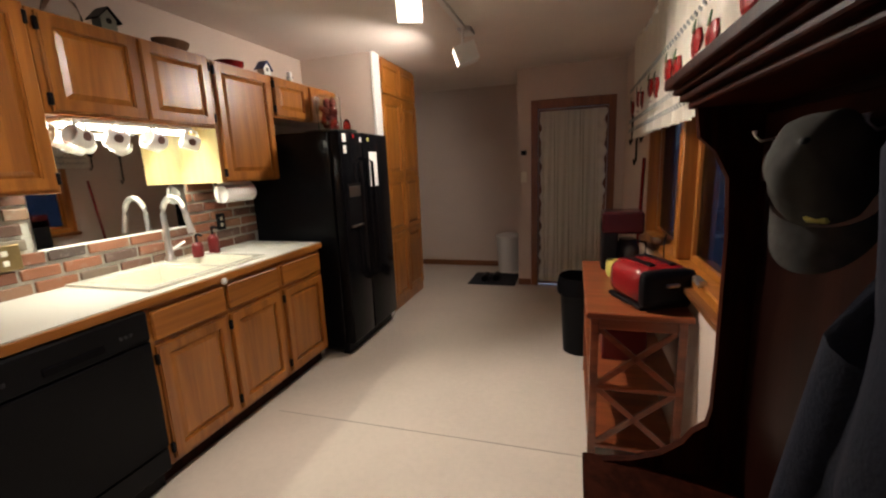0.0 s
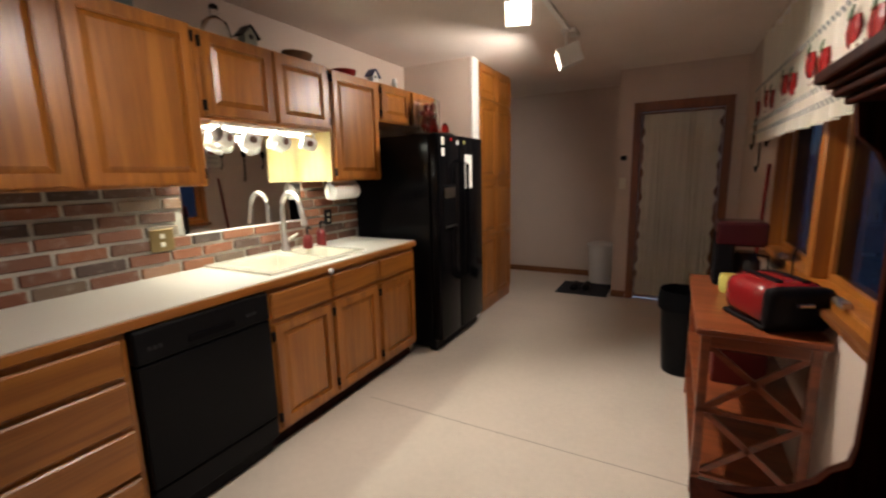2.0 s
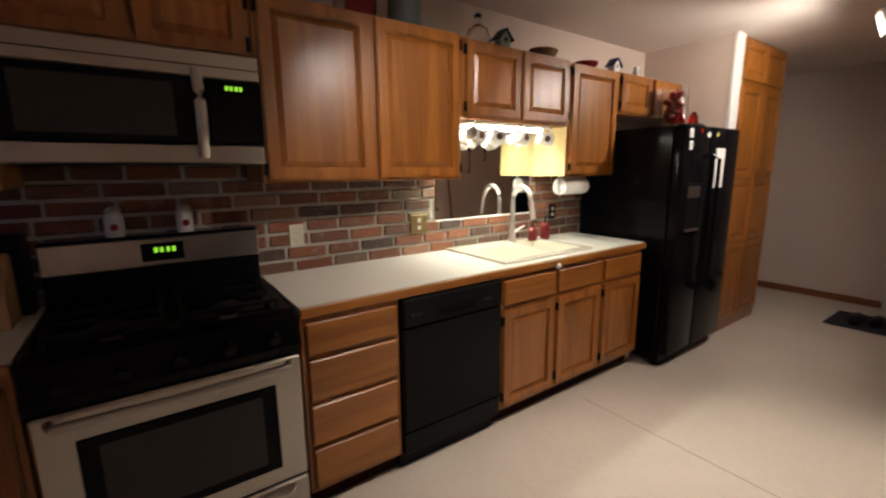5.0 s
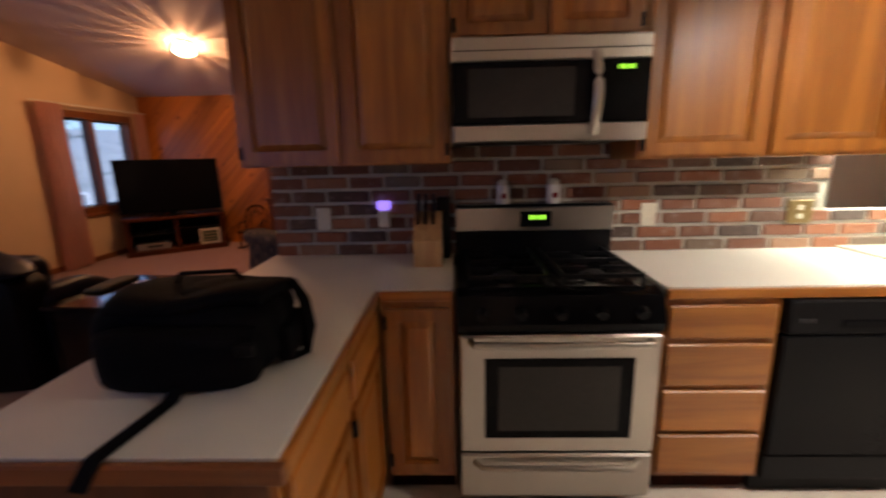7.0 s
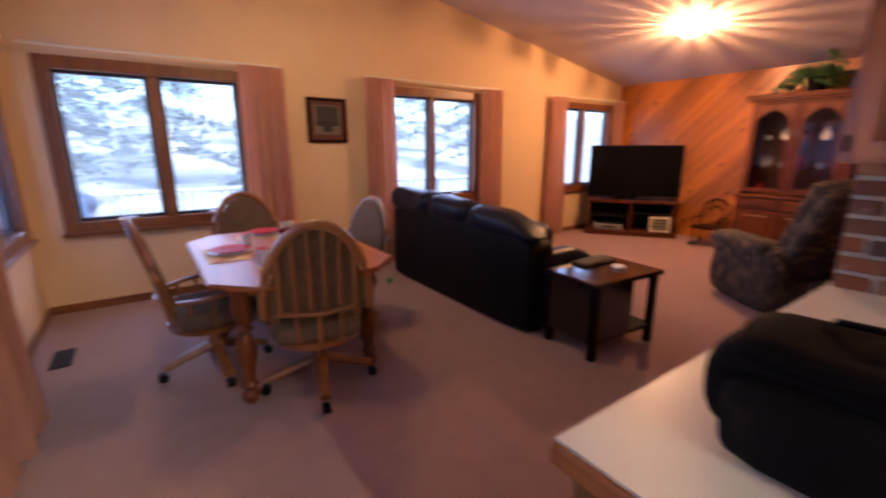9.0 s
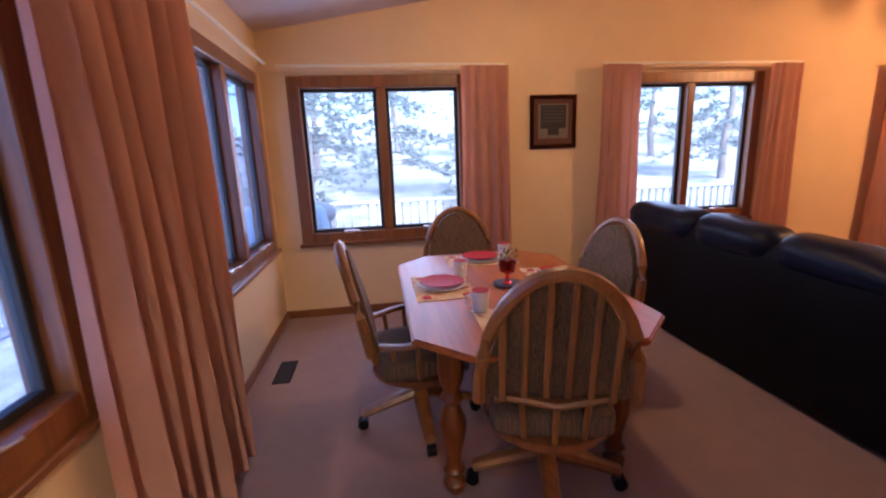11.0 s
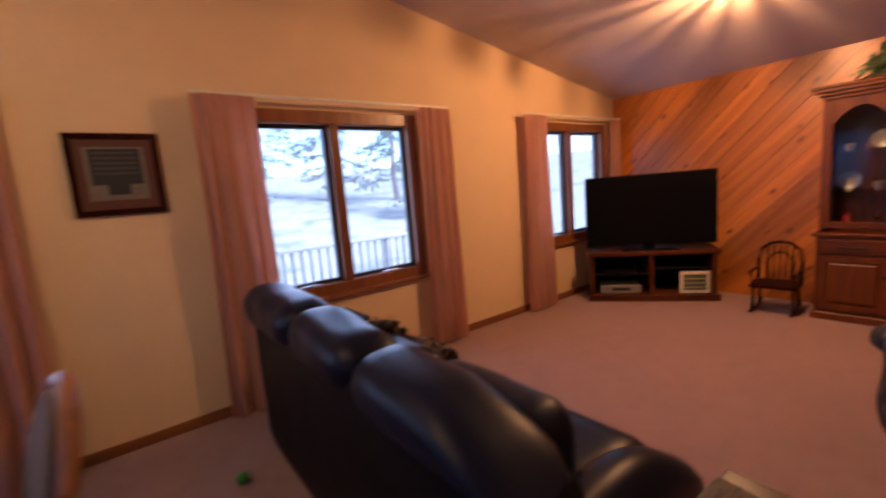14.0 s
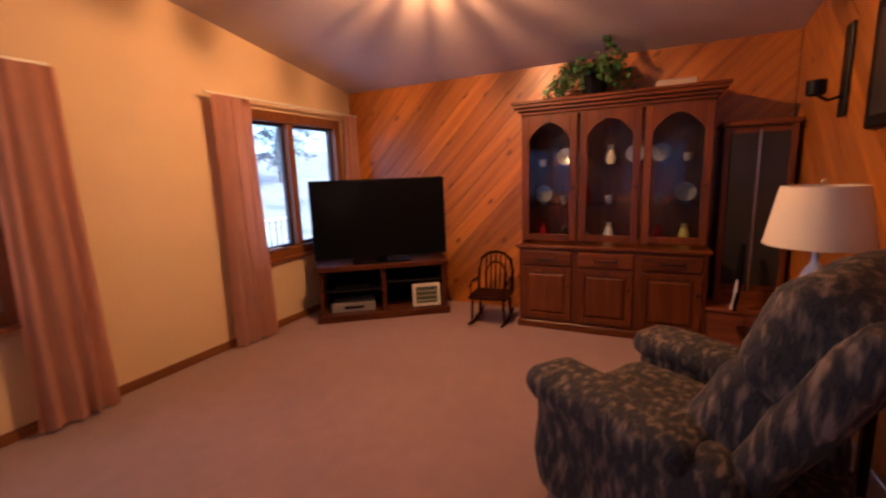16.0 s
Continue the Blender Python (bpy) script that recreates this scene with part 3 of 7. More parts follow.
def raised_door(name, a, b, parent, mat=None, lab=""):
    """A framed door with a raised centre panel; a and b are its low and high corners (x, z), front face at y = -0.02."""
    mat = mat or oak
    (x0, z0), (x1, z1) = a, b
    f = min(0.055, (x1 - x0) * 0.22)
    bm = bmesh.new()
    loops = []
    for y in (-0.02, 0.0):
        for e in (0, f):
            loops.append([bm.verts.new(p) for p in ((x0 + e, y, z0 + e), (x1 - e, y, z0 + e), (x1 - e, y, z1 - e), (x0 + e, y, z1 - e))])
    fo, fi, bo, bi = loops
    for p in range(4):
        q = (p + 1) % 4
        for r, s in ((fo, fi), (fi, bi), (bi, bo), (bo, fo)):
            bm.faces.new((r[p], r[q], s[q], s[p]))
    bmesh.ops.bevel(bm, geom=[e for e in bm.edges if e.verts[0] in fo + fi and e.verts[1] in fo + fi and not ((e.verts[0] in fo) ^ (e.verts[1] in fo))], offset=0.006, segments=2, affect="EDGES")
    d = part(name, bm, mat, parent, lab)
    bm = bmesh.new()
    g = 0.026
    o = [(x0 + f, -0.003, z0 + f), (x1 - f, -0.003, z0 + f), (x1 - f, -0.003, z1 - f), (x0 + f, -0.003, z1 - f)]
    i = [(x0 + f + g, -0.017, z0 + f + g), (x1 - f - g, -0.017, z0 + f + g), (x1 - f - g, -0.017, z1 - f - g), (x0 + f + g, -0.017, z1 - f - g)]
    vo, vi = [bm.verts.new(p) for p in o], [bm.verts.new(p) for p in i]
    vb = [bm.verts.new((p[0], -0.001, p[2])) for p in o]
    bm.faces.new(vi), bm.faces.new(vb[::-1])
    for k in range(4):
        l = (k + 1) % 4
        bm.faces.new((vo[k], vo[l], vi[l], vi[k]))
        bm.faces.new((vb[k], vb[l], vo[l], vo[k]))
    part("panel", bm, mat, d)
    return d


def hinges(x, zs, parent):
    for z in zs:
        bm = boxes(((x - 0.008, -0.022, z - 0.025), (x + 0.008, -0.003, z + 0.025)), bev=0.003)
        part("hinge", bm, black_matte, parent, "dark exposed hinge")


def upper_cabinet(y0, y1, z0, z1, doors, label, depth=0.335):
    """A wall cabinet on the west wall: its front looks to +x."""
    w = y1 - y0
    c = thing("wall_cabinet", pose(BRICK + depth + 0.0, y0, z0, 0, 0, 90), label, "kitchen cabinet", "oak wall cabinets")
    pbox("body", (0.001, 0.003, 0), (w - 0.001, depth - 0.004, z1 - z0), oak, c, 0.003)
    n = len(doors)
    for a, b in doors:
        d = raised_door("door", (a, 0.012), (b, z1 - z0 - 0.012), c)
        hinges(a - 0.004 if a < w / 2 or n == 1 else b + 0.004, (0.06, z1 - z0 - 0.06), d)
    return c


upper_cabinet(0.452, 1.49, 1.375, 2.122, ((0.02, 0.505), (0.535, 1.02)), "honey oak double wall cabinet with raised-panel doors above the worktop")
upper_cabinet(1.49, 2.375, 1.70, 2.11, ((0.025, 0.435), (0.455, 0.868)), "short honey oak wall cabinet above the sink")
tall = upper_cabinet(2.375, 2.915, 1.375, 2.10, ((0.025, 0.518),), "tall single-door honey oak wall cabinet beside the refrigerator")
pbox("side_panel", (-0.0035, 0.006, 0.0), (-0.0005, 0.328, 0.725), birch, tall, 0.0, "pale veneered cabinet side")
upper_cabinet(2.915, 3.81, 1.815, 2.105, ((0.025, 0.42), (0.47, 0.865)), "shallow honey oak cabinet above the refrigerator")
upper_cabinet(-0.318, 0.452, 1.85, 2.122, ((0.02, 0.375), (0.395, 0.75)), "short honey oak cabinet above the microwave")
upper_cabinet(-1.225, -0.318, 1.375, 2.122, ((0.02, 0.44), (0.465, 0.885)), "honey oak double wall cabinet above the peninsula end")


def base_cabinet(m, w, doors, drawers, label, depth=0.62, sink=False):
    c = thing("base_cabinet", m, label, "kitchen cabinet", "oak base cabinets")
    pbox("body", (0.001, 0.0, 0.1), (w - 0.001, depth, 0.74 if sink else 0.872), oak, c, 0.002)
    if sink:
        pbox("top_rail", (0.001, 0.0, 0.74), (w - 0.001, 0.05, 0.872), oak_x, c, 0.002)
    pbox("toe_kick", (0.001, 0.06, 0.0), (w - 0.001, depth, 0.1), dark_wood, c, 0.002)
    for a, b, z0, z1 in drawers:
        bm = boxes(((a, -0.02, z0), (b, 0, z1)), bev=0.006)
        part("drawer", bm, oak_x, c)
    for a, b, z0, z1 in doors:
        d = raised_door("door", (a, z0), (b, z1), c)
        hinges(a - 0.004, (z0 + 0.06, z1 - 0.06), d)
    return c


W = lambda y: pose(FRONT, y, 0, 0, 0, 90)
base_cabinet(W(0.47), 0.435, [], [(0.02, 0.415, 0.71, 0.845), (0.02, 0.415, 0.515, 0.69), (0.02, 0.415, 0.32, 0.495), (0.02, 0.415, 0.125, 0.3)], "honey oak drawer cabinet with four drawers beside the stove")
base_cabinet(W(1.515), 0.885, [(0.02, 0.43, 0.125, 0.685), (0.455, 0.865, 0.125, 0.685)], [(0.02, 0.43, 0.71, 0.845), (0.455, 0.865, 0.71, 0.845)], "honey oak sink cabinet with two doors and false drawers", sink=True)
base_cabinet(W(2.40), 0.46, [(0.02, 0.44, 0.125, 0.685)], [(0.02, 0.44, 0.71, 0.845)], "honey oak base cabinet with door and drawer beside the refrigerator")
# peninsula units: the corner beside the stove, and the row that looks to the kitchen
base_cabinet(W(-0.60), 0.282, [(0.02, 0.262, 0.125, 0.845)], [], "narrow honey oak corner cabinet beside the stove")
for x0 in (-0.685, -1.14):
    base_cabinet(pose(x0, -0.625, 0, 0, 0, 180), 0.44, [(0.02, 0.42, 0.125, 0.685)], [(0.02, 0.42, 0.71, 0.845)], "honey oak peninsula cabinet with a door and a drawer", 0.56)
pp = thing("peninsula", pose(-0.7, -1.2, 0), "brown wooden back and end of the peninsula", "peninsula")
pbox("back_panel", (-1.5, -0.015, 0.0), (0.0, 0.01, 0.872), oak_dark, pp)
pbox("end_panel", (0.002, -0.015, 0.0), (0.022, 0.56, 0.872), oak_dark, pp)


def worktop(name, outline, label, sink=None, edges=()):
    """A laminate top with a wooden front edge; edges: pairs of points along the outline that show."""
    t = thing(name, pose(0, 0, 0), label, "worktop")
    bm = bmesh.new()
    if sink:
        (x0, x1), (y0, y1), (a0, a1), (b0, b1) = sink
        loops = []
        for z in (TOP, TOP - 0.04):
            for p, q, r, s in ((x0, y0, x1, y1), (a0, b0, a1, b1)):
                loops.append([bm.verts.new(v) for v in ((p, q, z), (r, q, z), (r, s, z), (p, s, z))])
        to, ti, lo_, li = loops
        for i in range(4):
            j = (i + 1) % 4
            for r, s in ((to, ti), (ti, li), (li, lo_), (lo_, to)):
                bm.faces.new((r[i], r[j], s[j], s[i]))
    else:
        bm_prism(bm, [(x, y, TOP - 0.04) for x, y in outline], (0, 0, 0.04))
    part("top", bm, laminate, t)
    for (xa, ya), (xb, yb) in edges:
        d = 0.018
        lo = (min(xa, xb), min(ya, yb), TOP - 0.043)
        hi = (max(xa, xb), max(ya, yb), TOP - 0.004)
        if xa == xb:
            hi = (hi[0] + d, hi[1], hi[2])
        else:
            lo, hi = (lo[0], lo[1], lo[2]), (hi[0], hi[1] + d, hi[2])
        part("edge", boxes((lo, hi), bev=0.004), (trim_y if xa > -1 else oak_y) if xa == xb else oak_x, t, "oak front edge")
    return t


worktop("sink_worktop", None, "cream laminate worktop with an oak edge and a sunk sink", ((BRICK + 0.012, -1.578), (0.472, 2.875), (-2.16, -1.66), (1.62, 2.35)), (((-1.578, 0.472), (-1.578, 2.875)),))
worktop("peninsula_worktop", [(BRICK + 0.012, -0.318), (-1.588, -0.318), (-1.588, -0.615), (-0.67, -0.615), (-0.67, -1.255), (BRICK - 0.13, -1.255), (BRICK - 0.13, -1.243), (BRICK + 0.012, -1.243)], "cream laminate peninsula worktop with an oak edge", None,
        (((-1.588, -0.318 - 0.279), (-1.588, -0.318)), ((-1.588, -0.615), (-0.67, -0.615)), ((-0.67, -1.255), (-0.67, -0.597))))

# sink
s = thing("kitchen_sink", pose(-1.91, 1.985, TOP), "cream enamel double-bowl sink set into the worktop", "sink")
bm = bmesh.new()
X, Yh = 0.275, 0.385
bowls = ((-0.335, 0.06), (0.09, 0.335))
for a, b in (((-X, -Yh), (X, bowls[0][0])), ((-X, bowls[0][1]), (X, bowls[1][0])), ((-X, bowls[1][1]), (X, Yh)), ((-X, bowls[0][0]), (-0.2, bowls[0][1])), ((0.225, bowls[0][0]), (X, bowls[0][1])), ((-X, bowls[1][0]), (-0.2, bowls[1][1])), ((0.225, bowls[1][0]), (X, bowls[1][1]))):
    bm_box(bm, (a[0], a[1], 0.0), (b[0], b[1], 0.013))
part("rim", bm, sink_cream, s)
for y0, y1 in bowls:
    bm = boxes(((-0.2, y0, -0.16), (0.225, y1, -0.15)), ((-0.2, y0, -0.15), (-0.19, y1, 0.0)), ((0.215, y0, -0.15), (0.225, y1, 0.0)), ((-0.19, y0, -0.15), (0.215, y0 + 0.01, 0.0)), ((-0.19, y1 - 0.01, -0.15), (0.215, y1, 0.0)))
    bw = part("bowl", bm, sink_cream, s)
    part("drain", bm_cyl(bmesh.new(), (0.0, (y0 + y1) / 2, -0.15), (0.0, (y0 + y1) / 2, -0.146), 0.04), chrome, bw)

f = thing("kitchen_faucet", pose(-2.135, 2.14, TOP + 0.013), "brushed nickel gooseneck faucet behind the sink", "faucet")
part("base", bm_lathe(bmesh.new(), [(0.032, 0), (0.032, 0.012), (0.022, 0.03), (0.02, 0.09), (0.017, 0.1)]), chrome, f, smooth=True)
arc = [(0, 0, 0.09), (0, 0, 0.28)] + [(0.085 - 0.085 * math.cos(a), 0, 0.28 + 0.1 * math.sin(a)) for a in [math.pi * k / 8 for k in range(1, 8)]] + [(0.17, 0, 0.28), (0.185, 0, 0.22)]
part("spout", bm_tube(bmesh.new(), arc, 0.0165, 14), chrome, f, smooth=True)
part("spray_head", bm_cyl(bmesh.new(), (0.183, 0, 0.24), (0.196, 0, 0.17), 0.016, 0.02), chrome, f, smooth=True)
part("lever", bm_tube(bmesh.new(), [(0, 0.02, 0.06), (0.0, 0.06, 0.075), (0.02, 0.1, 0.1)], [0.014, 0.01, 0.007], 10), chrome, f, smooth=True)

soap_red = plain("dark_red_glaze", (0.13, 0.012, 0.012), 0.3, relief=0)
for (x, y, h, mat, lab) in ((-2.1, 2.31, 0.095, soap_red, "small round red soap jar beside the faucet"), (-2.09, 2.43, 0.125, soap_red, "red soap dispenser with a dark pump")):
    b = thing("soap_bottle", pose(x, y, TOP), lab, "soap bottle")
    part("bottle", bm_lathe(bmesh.new(), [(0.03, 0), (0.034, 0.004), (0.034, h * 0.74), (0.028, h * 0.9), (0.013, h)]), mat, b, smooth=True)
    bm = bm_cyl(bmesh.new(), (0, 0, h), (0, 0, h + 0.045), 0.007)
    bm_tube(bm, [(0, 0, h + 0.045), (0.015, 0, h + 0.05), (0.045, 0, h + 0.042)], 0.008)
    part("pump", bm, black_matte, b, smooth=True)

bm = bm_lathe(bmesh.new(), [(0.006, 0), (0.015, 0.006), (0.018, 0.016), (0.012, 0.026), (0.002, 0.028)], seg=16)
solid("door_latch", bm, white_paint, "small white child latch on the oak worktop edge", "latch", pose(-1.56, 1.934, 0.878, 0, 90, 0), smooth=True)

# dishwasher
d = thing("dishwasher", pose(FRONT, 0.905, 0, 0, 0, 90), "black built-in dishwasher under the worktop", "dishwasher")
pbox("tub", (0.004, 0.02, 0.09), (0.602, 0.58, 0.868), black_matte, d)
pbox("door", (0.006, -0.03, 0.215), (0.6, 0.018, 0.725), black_gloss, d, 0.006)
cp = pbox("control_panel", (0.006, -0.034, 0.73), (0.6, 0.018, 0.866), black_matte, d, 0.008)
part("handle", boxes(((0.2, -0.042, 0.76), (0.41, -0.03, 0.79)), bev=0.004), black_gloss, cp, "recessed latch handle")
for k in range(6):
    x = 0.05 + 0.02 * k if k < 3 else 0.47 + 0.02 * (k - 3)
    part("button", boxes(((x, -0.038, 0.78), (x + 0.012, -0.032, 0.795)), bev=0.002), dark_trim, cp)
pbox("access_panel", (0.006, -0.02, 0.1), (0.6, 0.018, 0.208), black_matte, d, 0.004)
pbox("toe_kick", (0.006, 0.04, 0.0), (0.6, 0.1, 0.095), black_matte, d)

# stove
SX = -1.545
st = thing("kitchen_stove", pose(SX, -0.305, 0, 0, 0, 90), "stainless steel gas stove with a black cooktop and backguard", "stove")
SW = 0.757
pbox("body", (0.0, 0.01, 0.05), (SW, 0.655, 0.9), black_matte, st)
od = pbox("oven_door", (0.006, -0.03, 0.265), (SW - 0.006, 0.008, 0.755), steel, st, 0.008)
part("window", boxes(((0.1, -0.034, 0.33), (SW - 0.1, -0.028, 0.665)), bev=0.002), black_gloss, od)
part("inner_glass", boxes(((0.15, -0.037, 0.365), (SW - 0.15, -0.0335, 0.635)), bev=0.001), oven_glass, od)
bm = bm_tube(bmesh.new(), [(0.05, -0.03, 0.735), (0.06, -0.075, 0.738), (SW / 2, -0.085, 0.738), (SW - 0.06, -0.075, 0.738), (SW - 0.05, -0.03, 0.735)], 0.014, 10)
part("handle", bm, steel, od, "curved steel bar handle", smooth=True)
dr = pbox("drawer", (0.006, -0.03, 0.06), (SW - 0.006, 0.008, 0.255), steel, st, 0.008)
part("handle", bm_tube(bmesh.new(), [(0.06, -0.03, 0.225), (0.09, -0.06, 0.215), (SW - 0.09, -0.06, 0.215), (SW - 0.06, -0.03, 0.225)], 0.012, 8), steel, dr, "curved steel drawer pull", smooth=True)
bm = bmesh.new()
bm_prism(bm, [(0.0, -0.02, 0.765), (0.0, -0.035, 0.80), (0.0, 0.0, 0.9), (0.0, 0.05, 0.915), (0.0, 0.05, 0.765)], (SW, 0, 0))
cpn = part("control_panel", bm, black_gloss, st)
for k in range(5):
    x = 0.09 + k * (SW - 0.18) / 4
    part("knob", bm_cyl(bmesh.new(), (x, -0.018, 0.845), (x, -0.05, 0.835), 0.022, 0.019), black_matte, cpn, smooth=True)
pbox("cooktop", (0.0, 0.05, 0.9), (SW, 0.6, 0.918), black_gloss, st, 0.004)
for bx, by in ((0.2, 0.19), (0.2, 0.45), (SW - 0.2, 0.19), (SW - 0.2, 0.45)):
    bn = part("burner", bm_lathe(bmesh.new(), [(0.055, 0.917), (0.055, 0.926), (0.035, 0.93), (0.035, 0.938), (0.0, 0.94)], (bx, by, 0)), black_matte, st, smooth=True)
for gx in (0.2, SW - 0.2):
    bm = bmesh.new()
    for o in (-0.15, 0.15):
        bm_box(bm, (gx + o - 0.006, 0.07, 0.945), (gx + o + 0.006, 0.57, 0.96))
    for yy in (0.07, 0.32, 0.57):
        bm_box(bm, (gx - 0.15, yy - 0.006, 0.945), (gx + 0.15, yy + 0.006, 0.96))
    for yy in (0.19, 0.45):
        bm_box(bm, (gx - 0.15, yy - 0.006, 0.945), (gx - 0.03, yy + 0.006, 0.96))
        bm_box(bm, (gx + 0.03, yy - 0.006, 0.945), (gx + 0.15, yy + 0.006, 0.96))
    for ox in (-0.15, 0.15):
        for yy in (0.07, 0.57):
            bm_box(bm, (gx + ox - 0.007, yy - 0.007, 0.917), (gx + ox + 0.007, yy + 0.007, 0.946))
    part("grate", bm, black_matte, st, "cast iron burner grate")
bg = pbox("backguard", (0.0, 0.555, 0.9), (SW, 0.645, 1.172), black_gloss, st, 0.006)
part("face_plate", boxes(((0.0, 0.545, 1.045), (SW, 0.556, 1.16)), bev=0.004), steel, bg, "stainless plate of the backguard")
dp = part("display", boxes(((0.31, 0.541, 1.065), (0.46, 0.5455, 1.14)), bev=0.002), black_gloss, bg)
for k, x in enumerate((0.355, 0.375, 0.398, 0.418)):
    part("digit", boxes(((x, 0.5395, 1.1), (x + 0.012, 0.541, 1.122))), digit_glow, dp, "glowing green clock digit")
for x in (0.235, 0.48):
    sh = thing("salt_shaker", pose(SX - 0.605, -0.305 + x, 1.172), "small white shaker with a red mark on the backguard", "shaker")
    part("jar", bm_lathe(bmesh.new(), [(0.03, 0), (0.033, 0.01), (0.033, 0.075), (0.026, 0.09)]), white_paint, sh, smooth=True)
    part("cap", bm_lathe(bmesh.new(), [(0.026, 0.09), (0.027, 0.105), (0.015, 0.118)]), cream_plastic, sh, smooth=True)
    part("mark", bm_cyl(bmesh.new(), (0.03, 0, 0.04), (0.0345, 0, 0.04), 0.014), red_gloss, sh, "red painted mark")

# microwave
mw = thing("microwave", pose(-1.80, -0.31, 1.455, 0, 0, 90), "stainless over-the-range microwave with a black door", "microwave")
pbox("body", (0.0, 0.02, 0.0), (SW, 0.41, 0.39), black_matte, mw)
pbox("top_grille", (0.0, -0.012, 0.3), (SW, 0.02, 0.39), steel, mw, 0.006)
part("groove", boxes(((0.0, -0.0135, 0.338), (SW, -0.011, 0.342))), dark_trim, mw)
pbox("lower_trim", (0.0, -0.012, 0.0), (SW, 0.02, 0.07), steel, mw, 0.006)
md = pbox("door", (0.0, -0.014, 0.072), (0.57, 0.02, 0.298), black_gloss, mw, 0.004)
part("window", boxes(((0.06, -0.0165, 0.095), (0.47, -0.013, 0.275)), bev=0.001), oven_glass, md)
hb = []
for k in range(9):
    a = k / 8
    hb.append((0.545, -0.02 - 0.05 * math.sin(math.pi * a), 0.025 + 0.3 * a))
part("handle", bm_tube(bmesh.new(), hb, 0.018, 10, 0.6), steel, md, "bowed steel handle", smooth=True)
kp = pbox("control_panel", (0.575, -0.014, 0.072), (SW, 0.02, 0.298), black_gloss, mw, 0.004)
for k, x in enumerate((0.635, 0.65, 0.668, 0.683)):
    part("digit", boxes(((x, -0.0155, 0.262), (x + 0.01, -0.0135, 0.278))), digit_glow, kp, "glowing green clock digit")

# refrigerator
fr = thing("refrigerator", pose(-1.405, 2.965, 0, 0, 0, 90), "black side-by-side refrigerator with a water dispenser", "refrigerator")
pbox("body", (0.0, 0.08, 0.03), (0.835, 0.79, 1.70), black_gloss, fr, 0.006)
for a, b in ((0.002, 0.355), (0.362, 0.833)):
    bm = bmesh.new()
    bm_box(bm, (a, 0.0, 0.09), (b, 0.075, 1.705), 0.014, 3)
    dd = part("door", bm, black_gloss, fr, smooth=True)
    hx = b - 0.045 if a < 0.1 else a + 0.045
    part("handle", bm_tube(bmesh.new(), [(hx, 0.0, 0.55), (hx, -0.05, 0.58), (hx, -0.055, 1.0), (hx, -0.05, 1.48), (hx, 0.0, 1.51)], 0.013, 8), black_gloss, dd, smooth=True)
    if a < 0.1:
        dpn = part("dispenser", boxes(((0.07, -0.006, 0.98), (0.28, 0.002, 1.32)), bev=0.004), black_matte, dd, "recessed ice and water dispenser")
        part("dispenser_panel", boxes(((0.09, -0.01, 1.22), (0.26, -0.005, 1.3)), bev=0.002), steel, dpn)
        part("drip_tray", boxes(((0.09, -0.02, 0.99), (0.26, -0.005, 1.005)), bev=0.002), steel, dpn)
pbox("grille", (0.01, 0.06, 0.0), (0.825, 0.12, 0.085), black_matte, fr)
for x, z, w, h, mat in ((0.05, 1.62, 0.05, 0.06, white_paint), (0.055, 1.54, 0.045, 0.06, paper), (0.2, 1.655, 0.03, 0.03, red_gloss), (0.31, 1.63, 0.03, 0.035, white_paint), (0.44, 1.64, 0.03, 0.03, yellow_glaze)):
    solid("fridge_magnet", boxes(((x, -0.004, z), (x + w, 0, z + h)), bev=0.0015), mat, "small bright magnet on the refrigerator door", "magnet", pose(-1.404, 2.965, 0, 0, 0, 90), "refrigerator magnets")
solid("paper_note", boxes(((0.46, -0.003, 1.28), (0.6, 0, 1.56))), paper, "white paper list held on the refrigerator door", "paper", pose(-1.404, 2.965, 0, 0, 0, 90))
solid("step_stool", boxes(((0, 0, 0.0), (0.06, 0.5, 0.42)), bev=0.01), cream_plastic, "folded pale step stool beside the refrigerator", "step stool", pose(-1.66, 2.885, 0, 0, 0, 90))

# pantry
pn = thing("pantry_cabinet", pose(-1.50, 3.925, 0, 0, 0, 90), "tall honey oak pantry cabinet with panelled doors", "pantry cabinet")
pbox("body", (0, 0, 0), (0.885, 0.7, 2.418), oak, pn)
for a, b in ((0.02, 0.435), (0.45, 0.865)):
    for z0, z1 in ((0.1, 0.78), (0.785, 1.33), (1.335, 2.06), (2.1, 2.39)):
        raised_door("door", (a, z0), (b, z1), pn)
solid("trim_corner", boxes(((-1.515, 3.803, 0.0), (-1.488, 3.93, LOW)), bev=0.003), white_paint, "white corner edge of the stub wall", "trim", kind="structure")

# mirror over the sink
mr_ = thing("wall_mirror", pose(BRICK + 0.014, 1.53, 1.112, 0, 0, 90), "frameless mirror set into the brick behind the sink", "mirror")
pbox("glass", (0.0, -0.004, 0.0), (0.84, 0.003, 0.587), mirror_mat, mr_, 0.0)
pbox("bottom_strip", (0.0, -0.008, -0.012), (0.84, 0.003, 0.0), white_paint, mr_, 0.002)

# under-cabinet tube
tl = thing("under_cabinet_light", pose(-1.98, 1.56, 1.70), "white fluorescent light fixed under the short cabinets", "light fixture")
pbox("housing", (-0.055, 0.0, -0.022), (0.055, 0.68, -0.001), white_paint, tl)
part("tube", bm_cyl(bmesh.new(), (0, 0.02, -0.031), (0, 0.66, -0.031), 0.012), tube_glow, tl, smooth=True)


brown_print = plain("brown_red_print", (0.12, 0.05, 0.035), 0.4, vary=0.5, grain=60, relief=0)


